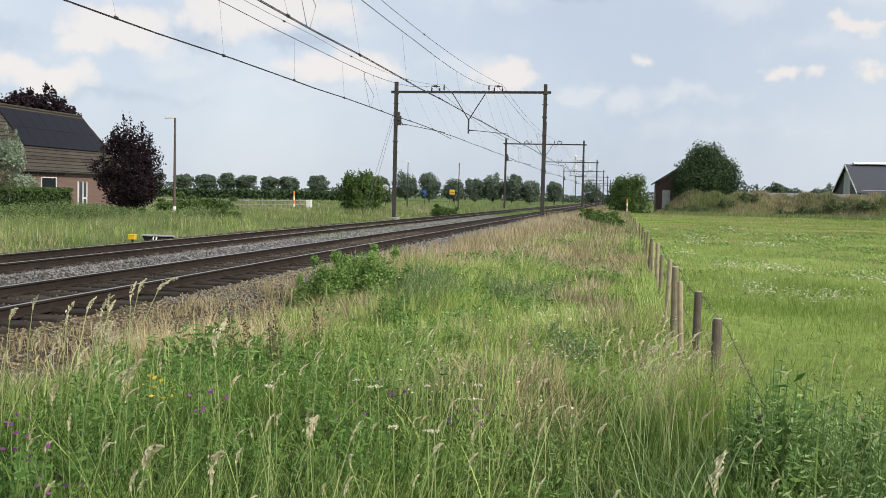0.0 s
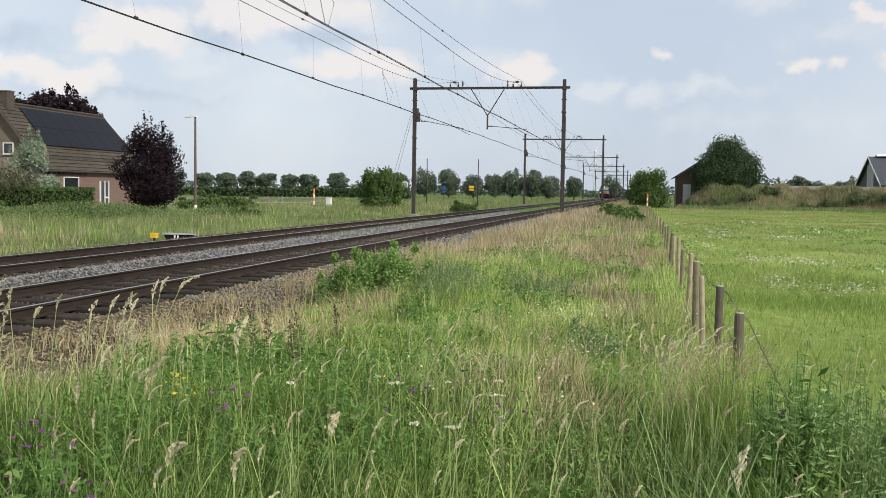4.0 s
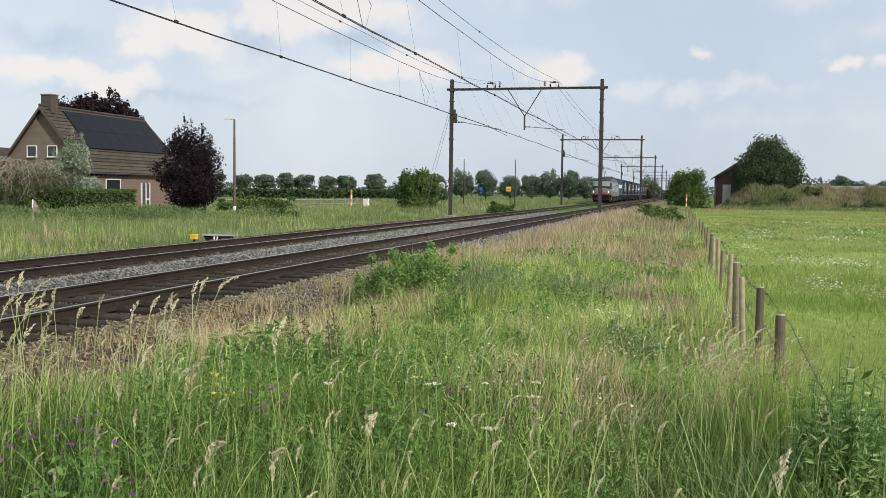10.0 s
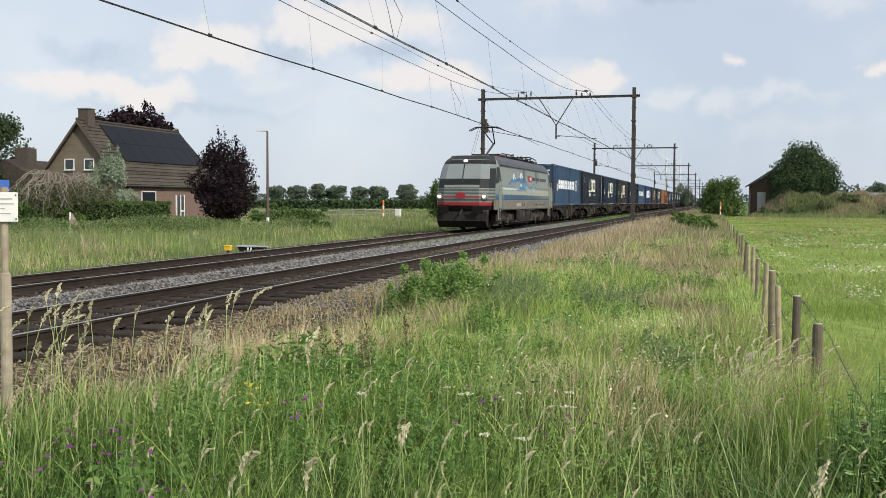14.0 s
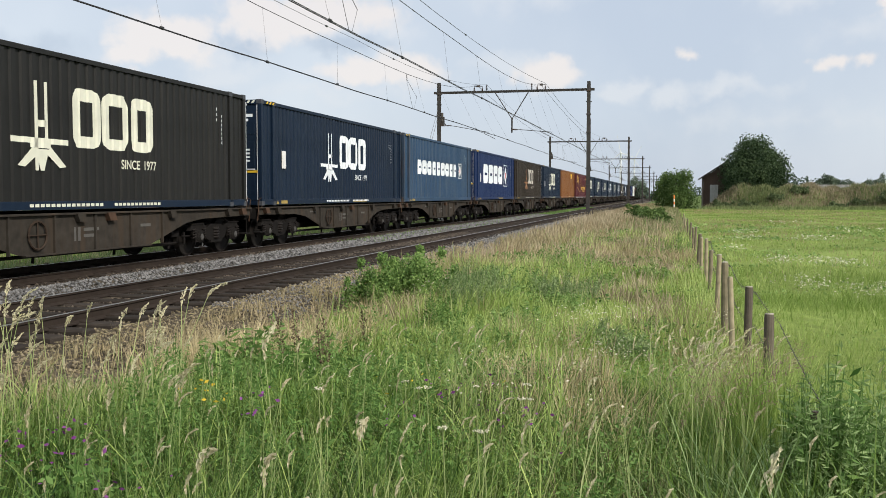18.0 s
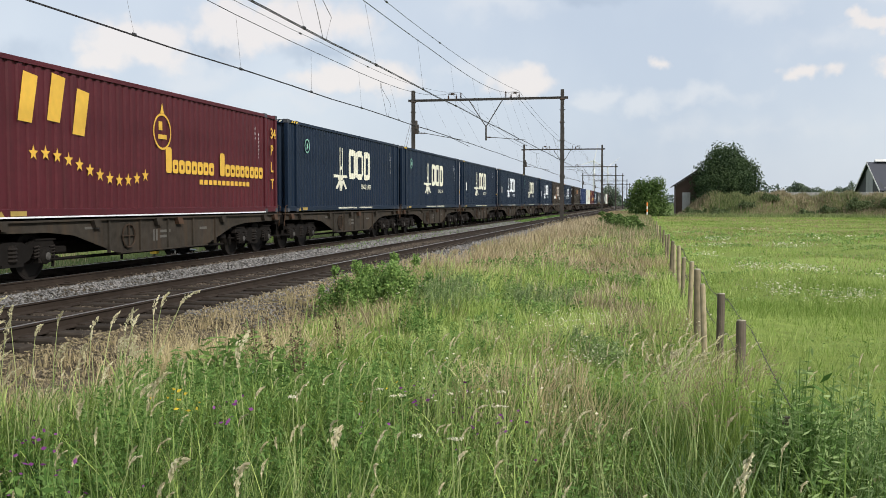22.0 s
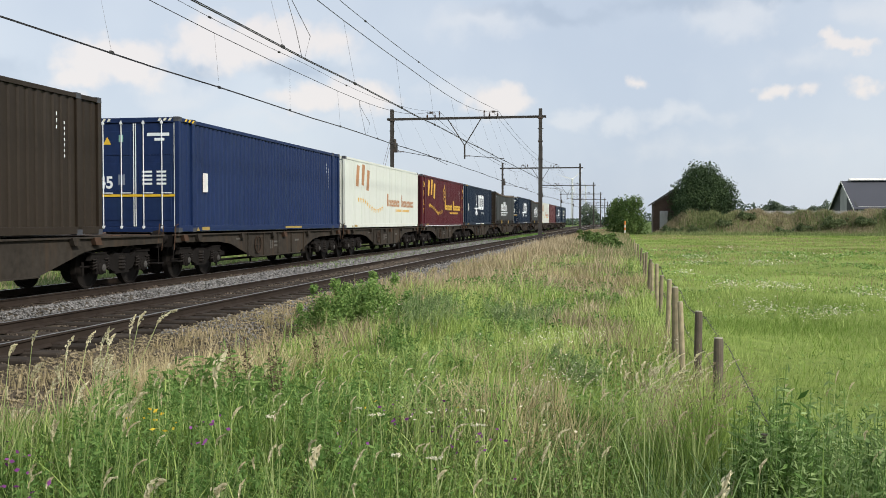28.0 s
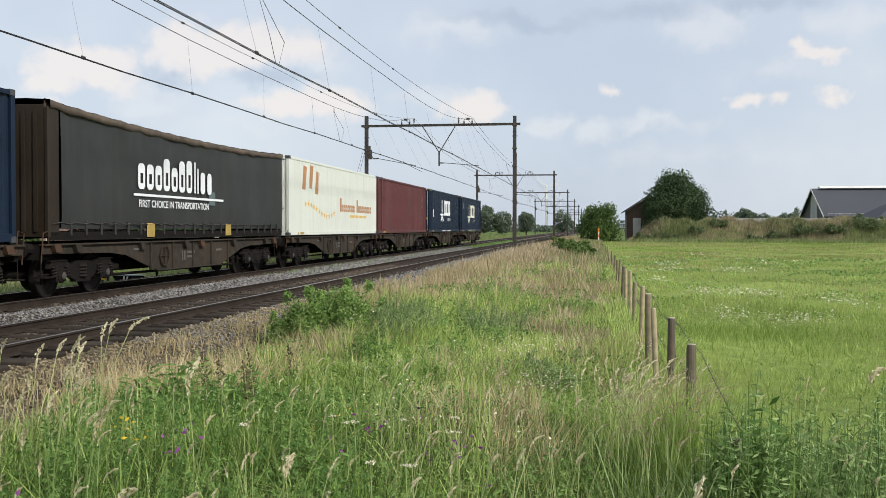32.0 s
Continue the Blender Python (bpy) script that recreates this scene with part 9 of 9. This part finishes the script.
    for x in (-0.6, 0.0, 0.55):
        part("door_frame", Shape().box(x - 0.05, x + 0.05, -0.09, 0.03, 0, 2.2), WHITE_PAINT, d)
    part("door_rail", Shape().box(0.05, 0.5, -0.08, -0.05, 0.85, 0.97), WHITE_PAINT, d)
    part("gutter", Shape().tube([(W + 0.32, -0.35, EAVE - 0.42), (W + 0.32, L, EAVE - 0.42)], 0.07, 8), material("dark_gutter", (0.05, 0.045, 0.042), 0.6), t)
    for k in range(9):
        part("soffit_beam", Shape().box(W, W + 0.3, 0.4 + 0.55 * k, 0.5 + 0.55 * k, EAVE - 0.62, EAVE - 0.48), material("soffit_wood", (0.045, 0.035, 0.03), 0.8), t)
    # low annexe with its own chimney behind the gable's far corner
    x = thing("house_annexe", "low tiled annexe with a squat chimney", "house", pose(-51.0, 59.6, -0.46))
    part("wall", Shape().box(-2.6, 2.2, 0, 8, 0, 2.8), BRICK, x)
    part("roof", Shape().prism([(-3.0, 2.6), (2.2, 2.6), (2.2, 3.6), (-0.4, 4.9)], "y", -0.3, 8.3), TILE, x)
    c2 = part("chimney", Shape().box(-0.2, 1.0, 0.6, 1.6, 3.4, 5.75, 0.02), SOOTY_BRICK, x)
    part("pot", Shape().lathe((0.5, 1.1, 5.7), [(0.12, 0), (0.1, 0.3)], 10), GREY_STEEL, c2)


build_house()


def build_farm():
    slate = material("grey_sheet_roof", (0.07, 0.074, 0.088), 0.85, vary=0.12, stain=0.1, spec=0.2)
    cream = material("white_verge_board", (0.68, 0.68, 0.64), 0.6)
    grey = material("grey_gable_cladding", (0.3, 0.31, 0.3), 0.8)
    dark = material("dark_gable_cladding", (0.045, 0.05, 0.05), 0.8)
    t = thing("barn", "large barn with grey sheet roof and white verges", "barn", pose(37.9, 166.0, -0.75))
    W, R, E, L = 18.0, 9.25, 4.7, 48.0
    part("wall", Shape().prism([(0, 0), (W, 0), (W, E), (W / 2, R - 0.15), (0, E)], "x", 0, 0.3), dark, t, "dark clad gable")
    part("pale_cladding", Shape().prism([(6.4, 0.2), (11.4, 0.2), (11.4, R - 1.5), (W / 2, R - 0.4), (6.4, R - 1.6)], "x", -0.04, -0.005), grey, t)
    part("wall", Shape().box(0.3, L, 0, 0.3, 0, E), cream, t)
    part("wall", Shape().box(0.3, L, W - 0.3, W, 0, E), grey, t)
    for s in (1, -1):
        y0, y1 = W / 2, -0.7 if s > 0 else W + 0.7
        ze = E - 0.4
        part("roof", Shape().prism([(y0, R), (y1, ze), (y1, ze - 0.15), (y0, R - 0.15)], "x", -0.5, L), slate, t, "grey sheet roof")
        part("verge_board", Shape().prism([(y0, R + 0.06), (y1, ze + 0.06), (y1, ze - 0.3), (y0, R - 0.3)], "x", -0.56, -0.51), cream, t)
    part("ridge_light", Shape().prism([(W / 2 - 0.9, R + 0.05), (W / 2 + 0.9, R + 0.05), (W / 2, R + 0.45)], "x", 0.8, L), cream, t, "pale ridge light")
    h = thing("shed_building", "low farm building with dark hipped sheet roof", "building", pose(41.0, 148.0, -0.45))
    part("wall", Shape().box(0.6, 33, 0.6, 13, 0, 3.6), dark, h)
    part("roof", Shape().add([(0, 0, 3.5), (34, 0, 3.5), (34, 13.6, 3.5), (0, 13.6, 3.5), (5.5, 6.8, 6.9), (34, 6.8, 6.9), (0, 0, 3.3), (34, 0, 3.3), (34, 13.6, 3.3), (0, 13.6, 3.3)], [(0, 1, 5, 4), (2, 3, 4, 5), (3, 0, 4), (1, 2, 5), (6, 9, 8, 7), (0, 6, 7, 1), (3, 9, 6, 0)]), slate, h, "dark grey hipped roof")
    w = thing("wooden_shed", "brown wooden shed with overhanging tiled roof", "shed", pose(4.5, 140.5, -0.45))
    wood = material("brown_shed_boards", (0.085, 0.055, 0.042), 0.85, vary=0.3)
    part("gable", Shape().prism([(0, 0), (6.4, 0), (6.4, 4.5), (3.2, 6.6), (0, 4.5)], "y", 0, 0.2), wood, w)
    for k in range(22):
        part("board", Shape().box(0.29 * k + 0.01, 0.29 * k + 0.27, -0.03, -0.002, 0.1, 4.4 + (min(0.29 * k, 6.2 - 0.29 * k)) * 0.62), wood, w)
    part("wall", Shape().box(0, 0.2, 0.2, 8, 0, 4.5).box(6.2, 6.4, 0.2, 8, 0, 4.5), wood, w)
    for s in (1, -1):
        part("roof", Shape().prism([(3.2, 6.85), (3.2 + s * 3.75, 4.35), (3.2 + s * 3.75, 4.15), (3.2, 6.62)], "y", -0.5, 8.4), material("dark_shed_roof", (0.06, 0.055, 0.052), 0.8), w)
    part("door", Shape().box(0.9, 2.0, -0.08, -0.04, 0.1, 3.4, 0.01), material("pale_door", (0.42, 0.42, 0.40), 0.7), w, "pale weathered door")


build_farm()


def build_turbines():
    white = material("turbine_white", (0.74, 0.76, 0.78), 0.5, vary=0.03, bump=0)
    out = []
    for k, (x, y, hub, r) in enumerate(((-76.4, 1498, 67.0, 27.0), (-70.5, 1899, 72.0, 30.0))):
        t = thing("wind_turbine", "distant white three-bladed wind turbine", "wind turbine", pose(x, y, -0.5), "wind turbines on the horizon")
        part("tower", Shape().lathe((0, 0, 0), [(2.0, 0), (1.2, hub)], 14), white, t)
        part("nacelle", Shape().box(-1.6, 1.6, -2.5, 4.5, hub - 1.6, hub + 1.8, 0.4), white, t)
        rot = part("rotor", Shape().lathe((0, -3.6, 0), [(0.2, -1.0), (1.5, 0), (1.5, 1.2)], 12, "y"), white, t, at=pose(0, 0, hub))
        for b in range(3):
            blade = Shape().prism([(-0.6, 1.0), (0.7, 1.0), (0.9, 0.22 * r), (0.2, r), (-0.1, r), (-0.5, 0.25 * r)], "y", -3.4, -3.0)
            part("blade", blade, white, rot, at=pose(0, 0, 0, 0, 120 * b, 0))
        out.append((rot, hub, 40 * k))
    return out


ROTORS = build_turbines()


# ---- woody plants ----
def build_trees():
    g = -0.46
    tree("copper_beech", "dark purple-leaved beech beside the house", pose(-32.1, 57.6, g), 5.9, 2.4, 0.2, COPPER_LEAF, 20000, 0.085, 7, 38, cone=0.5, ragged=1.1)
    tree("copper_beech", "tall purple-leaved beech behind the house roof", pose(-53.8, 79.0, g), 10.9, 3.9, 4.6, COPPER_LEAF, 14000, 0.15, 5, 22, dense=False, ragged=1.3)
    tree("broadleaf_tree", "tall green tree beside the house", pose(-53.0, 60.5, g), 8.4, 2.9, 1.5, LEAF, 9000, 0.13, 8, 16)
    tree("silver_willow", "silvery narrow-leaved willow in the garden", pose(-35.0, 49.0, g), 4.5, 1.4, 0.5, WILLOW_LEAF, 12000, 0.07, 11, 18, 0.06, dense=False, ragged=1.5)
    # weeping tangle with bare pale branches
    t = thing("weeping_shrub", "weeping shrub with bare pale twigs over leaves", "shrub", pose(-36.0, 45.9, g))
    s = Shape().tube([(0, 0, 0), (0.05, 0, 2.6)], 0.1, 6, 0.06)
    rnd = random.Random(4)
    for k in range(64):
        a, q = rnd.uniform(0, 6.28), rnd.uniform(1.4, 3.3)
        h = rnd.uniform(2.7, 3.5)
        pts = [(0, 0, 2.3)]
        for u, z in ((0.25, h - 0.15), (0.5, h), (0.7, h - 0.25), (0.88, h - 0.8), (1.0, h - rnd.uniform(1.2, 2.0))):
            a += rnd.uniform(-0.22, 0.22)
            pts.append((u * q * math.cos(a), u * q * math.sin(a), z + rnd.uniform(-0.18, 0.18)))
        s.tube(pts, rnd.uniform(0.018, 0.04), 4, 0.008)
        for j in (2, 3, 4):
            x, y, z = pts[j]
            s.tube([(x, y, z), (x + rnd.uniform(-0.35, 0.35), y + rnd.uniform(-0.35, 0.35), z - rnd.uniform(0.1, 0.5)), (x + rnd.uniform(-0.5, 0.5), y + rnd.uniform(-0.5, 0.5), z - rnd.uniform(0.5, 0.9))], 0.015, 3, 0.005)
    part("branch_tangle", s, material("pale_twigs", (0.25, 0.215, 0.175), 0.9), t, "pale bare branches", kind="stuff")
    v, f = leaf_cloud(lump_points(11000, [(0, 0, 2.2, 2.5, 0.9), (1.6, 0.8, 2.0, 1.7, 1.1), (-1.6, -0.6, 1.8, 1.7, 1.2), (0.6, -1.4, 1.5, 1.5, 1.2)], 0.4), 0.06, 0.4)
    raw("foliage", v, [f], two_tone("weeping_leaves", (0.05, 0.065, 0.03), (0.15, 0.16, 0.085)), "drooping dull leaves", kind="stuff", parent=t)
    # clipped hedge before the house
    h = thing("clipped_hedge", "clipped green garden hedge", "hedge", pose(-34.2, 46.8, g, 0, 0, 34.5))
    # near-black core box: shade inside the hedge given as colour
    part("core", Shape().box(-4.4, 4.0, -0.45, 0.45, 0, 1.6, 0.15), two_tone("hedge_shade", (0.012, 0.022, 0.008), (0.02, 0.035, 0.012)), h)
    n = 13000
    u = np.stack([rng.uniform(-4.5, 4.1, n), rng.uniform(-0.62, 0.62, n), rng.uniform(0, 1.8, n)], -1)
    side = rng.random(n) < 0.65
    u[side, 1] = np.sign(u[side, 1]) * rng.uniform(0.5, 0.66, side.sum())
    u[~side, 2] = rng.uniform(1.62, 1.82, (~side).sum())
    v, f = leaf_cloud(u, 0.06)
    raw("foliage", v, [f], HEDGE_LEAF, "small clipped leaves", kind="stuff", parent=h)
    shrub("garden_shrub", "mixed green shrubs under the garden trees", pose(-37.5, 43.2, g), [(0, 0, 1.0, 1.3, 1.0), (1.6, 0.9, 0.8, 1.1, 0.8), (-1.5, -1.0, 1.1, 1.3, 1.1), (3.0, 1.6, 0.6, 1.0, 0.6)], HEDGE_LEAF, 7000, 0.08)
    shrub("bramble_thicket", "dark bramble thicket in the far verge", pose(-29.0, 48.5, g), [(0, 0, 0.3, 1.2, 0.35), (1.4, 1.2, 0.3, 1.0, 0.35), (3.9, 3.6, 0.25, 1.0, 0.3), (5.0, 6.0, 0.3, 1.1, 0.35)], HEDGE_LEAF, 6000, 0.08)
    shrub("bramble_thicket", "dark green bramble patch by the paddock rail", pose(-31.5, 66.0, g), [(0, 0, 0.7, 1.6, 0.7), (1.5, 1.5, 0.6, 1.3, 0.6), (-1.2, -1.5, 0.5, 1.2, 0.5)], HEDGE_LEAF, 5000, 0.1)
    tree("round_bush", "big round green bush beyond the tracks", pose(-23.1, 81.8, g), 4.0, 2.2, -0.4, HEDGE_LEAF, 15000, 0.10, 21, 26, 0.1, "bush", ragged=0.45)
    shrub("low_bush", "low bush beside the far track", pose(-14.6, 76.0, g), [(0, 0, 0.5, 0.9, 0.5), (0.6, 1.0, 0.4, 0.7, 0.4)], HEDGE_LEAF, 2500, 0.09)
    shrub("verge_bush", "dark green bush on the near verge by the track", pose(-1.9, 66.0, -0.4), [(0, 0, 0.55, 1.1, 0.5), (0.7, -3.0, 0.45, 1.0, 0.45), (-0.4, 3.5, 0.55, 1.0, 0.5), (1.2, -6.0, 0.35, 0.9, 0.4), (0.9, 1.5, 0.4, 0.9, 0.4), (-0.6, 7.0, 0.5, 1.0, 0.5), (1.3, -9.0, 0.25, 0.7, 0.3)], HEDGE_LEAF, 6000, 0.08)
    tree("round_bush", "round dense green tree near the line", pose(0.65, 130.0, g), 5.8, 2.85, -2.6, HEDGE_LEAF, 20000, 0.13, 31, 44, 0.15, ragged=0.2)
    tree("broadleaf_tree", "broad dark green tree beside the shed", pose(11.2, 138.5, g), 10.3, 4.9, -1.5, LEAF, 52000, 0.14, 35, 120, 0.25, dense=False, ragged=0.28, cone=0.32)
    # rows of far trees
    rows = [(-128, 226, 6.6, 3.0), (-121, 230, 6.4, 3.1), (-114, 233, 6.0, 2.8), (-109, 236, 6.3, 2.9), (-104, 238, 6.9, 3.2), (-99.5, 240, 6.2, 2.8), (-93.5, 242, 6.6, 2.7), (-89.0, 244, 6.5, 2.8), (-81.5, 247, 6.6, 3.3), (-136, 222, 6.8, 3.2), (-144, 218, 6.5, 3.0), (-152, 214, 6.8, 3.3)]
    near = [(-64, 226, 6.4, 2.8), (-58, 222.6, 6.4, 2.7), (-52, 224, 7.6, 3.2), (-46.4, 225.3, 7.4, 3.0), (-40.6, 226.4, 5.0, 2.3), (-35.5, 227.3, 7.2, 3.0), (-31.2, 228, 6.2, 2.7), (-26.6, 228.5, 6.0, 2.6), (-22.4, 229, 6.6, 2.8), (-18.0, 250, 6.6, 3.2), (-10, 300, 7.5, 3.4), (39.6, 262, 7.2, 3.0), (43.8, 262, 7.9, 3.3), (50.2, 264, 7.1, 2.8), (54.2, 266, 7.0, 3.0)]
    protos = {}
    for k, (x, y, h, r) in enumerate(rows + near):
        key = k % 4 if k < len(rows) else 4 + k % 4
        clear = 1.9 if k < len(rows) else 0.7
        label = "distant roadside tree with clear trunk" if k < len(rows) else "distant green tree at the field edge"
        if key not in protos:
            # leaf colour of the far rows carries the haze
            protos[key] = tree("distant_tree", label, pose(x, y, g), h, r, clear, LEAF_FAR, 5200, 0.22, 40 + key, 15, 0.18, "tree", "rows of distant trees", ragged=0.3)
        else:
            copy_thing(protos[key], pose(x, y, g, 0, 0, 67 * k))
    # far hedges and woods, uncountable
    c = []
    for k in range(15000):
        u = rng.random()
        c.append((-100 + 54 * u + rng.normal(0, 0.6), 160 + 24 * u + rng.normal(0, 0.6), rng.uniform(-0.4, 1.3 + 0.4 * u + 0.12 * math.sin(40 * u))))
    v, f = leaf_cloud(np.array(c), 0.3)
    raw("far_hedge", v, [f], LEAF, "long dark hedge across the far fields", "hedge")
    c = []
    for k in range(24000):
        x = rng.uniform(-420, 300)
        h = 3.0 + 2.5 * float(patchy(np.array(x), np.array(0.0), 0.09)) + (2.2 * max(0.0, math.sin((x - 20) * 0.09)) + 1.2 if 30 < x < 110 else 0)
        c.append((x, 430 - 0.0004 * x * x + rng.normal(0, 3) - (110 if x > 30 else 0), h * rng.random() ** 0.8 - 0.4))
    for k in range(6000):
        x = rng.uniform(25, 110)
        c.append((x, 318 + rng.normal(0, 2), rng.random() * (3.6 + 1.6 * math.sin(0.21 * x) + 0.9 * math.sin(0.53 * x)) - 0.4))
    v, f = leaf_cloud(np.array(c), 0.6)
    # the haze over these woods is put into their pale blue-green
    raw("far_woods", v, [f], two_tone("hazy_woods", (0.07, 0.10, 0.075), (0.11, 0.15, 0.11)), "hazy line of far woods", "woods")


build_trees()


# ---- overgrown earth bank behind the meadow ----
def bank_z(x, y):
    front = 129.0 + 1.6 * np.sin(x * 0.35)
    top = (2.8 + 0.2 * np.sin(x * 0.8) + 0.22 * np.sin(x * 2.1 + 1)) * np.clip((x - 5.0) / 3.0, 0, 1)
    u = np.clip((y - front) / 5.0, 0, 1)
    back = np.clip((141.0 - y) / 2.0, 0, 1)
    return -0.55 + top * np.minimum(u * u * (3 - 2 * u), back)


def build_bank():
    xs, ys = np.arange(4.0, 90.1, 0.8), np.arange(126, 141.1, 0.75)
    X, Y = np.meshgrid(xs, ys)
    n, m = len(xs), len(ys)
    idx = np.arange(n * m).reshape(m, n)
    f = np.stack([idx[:-1, :-1], idx[:-1, 1:], idx[1:, 1:], idx[1:, :-1]], -1).reshape(-1, 4)
    raw("earth_bank", np.stack([X, Y, bank_z(X, Y)], -1).reshape(-1, 3), [f], TURF, "overgrown earth bank at the meadow's end", "bank", "structure")
    x, y = rng.uniform(4.6, 70, 70000), rng.uniform(127.5, 138.8, 70000)
    dry = (patchy(x, y, 0.5, 2.0) + rng.normal(0, 0.16, len(x))) > 0.5 - 0.05 * np.clip(y - 131, -2, 4)
    h = rng.uniform(0.25, 0.85, len(x))
    w = rng.uniform(0.05, 0.11, len(x))
    z = bank_z(x, y)
    blades("bank_grass", x[~dry], y[~dry], h[~dry], w[~dry], two_tone("bank_green", (0.12, 0.15, 0.06), (0.30, 0.33, 0.15), patch=0.6), "rough weeds on the earth bank", levels=1, base=z[~dry])
    blades("bank_dry_grass", x[dry], y[dry], h[dry] * 1.1, w[dry] * 0.8, two_tone("bank_straw", (0.21, 0.18, 0.11), (0.40, 0.34, 0.22), patch=0.6), "dry grass on the earth bank", levels=1, base=z[dry])
    w = thing("clamp_wall", "low pale concrete wall along the top of the bank", "wall", pose(0, 139.6, 0))
    for k in range(16):
        part("wall_panel", Shape().box(9.0 + 3.2 * k, 12.17 + 3.2 * k, -0.08, 0.08, 1.0, 2.93, 0.02), CLAMP_CONCRETE, w)
    for x, y, s in ((6.2, 130.5, 0.9), (9.5, 129.5, 0.8), (16.0, 131.5, 0.7), (27.0, 131.0, 1.0), (34.5, 131.5, 1.3), (43.0, 131.5, 1.3), (13.0, 130.0, 0.6), (20.5, 130.2, 0.8), (23.5, 132.0, 0.7), (30.5, 130.0, 0.8), (38.5, 130.5, 0.9)):
        shrub("bank_bush", "dull green bush on the earth bank", pose(x, y, float(bank_z(np.array(x), np.array(y)))), [(0, 0, 0.6 * s, 1.3 * s, 0.7 * s), (1.3 * s, 0.2, 0.5 * s, 1.0 * s, 0.6 * s)], BANK_LEAF, 2600, 0.11, "bush", "bushes on the bank")


build_bank()


# ---- what moves ----
def motions():
    times = [0.0, 4.0, 8.0, 12.0, 14.0, 15.0, 16.0, 17.0, 18.0, 20.0, 24.0, 28.0, 32.0]
    for ob, along, z in TRAIN:
        walk(ob, [(t, pose(FAR_TRACK, along - SPEED * (t - 16.0) + 0.5 * max(0.0, 16.0 - t), z)) for t in times])

    for rotor, hub, start in ROTORS:
        walk(rotor, [(float(k), pose(0, 0, hub, 0, start + 66.0 * k, 0)) for k in range(33)])


motions()
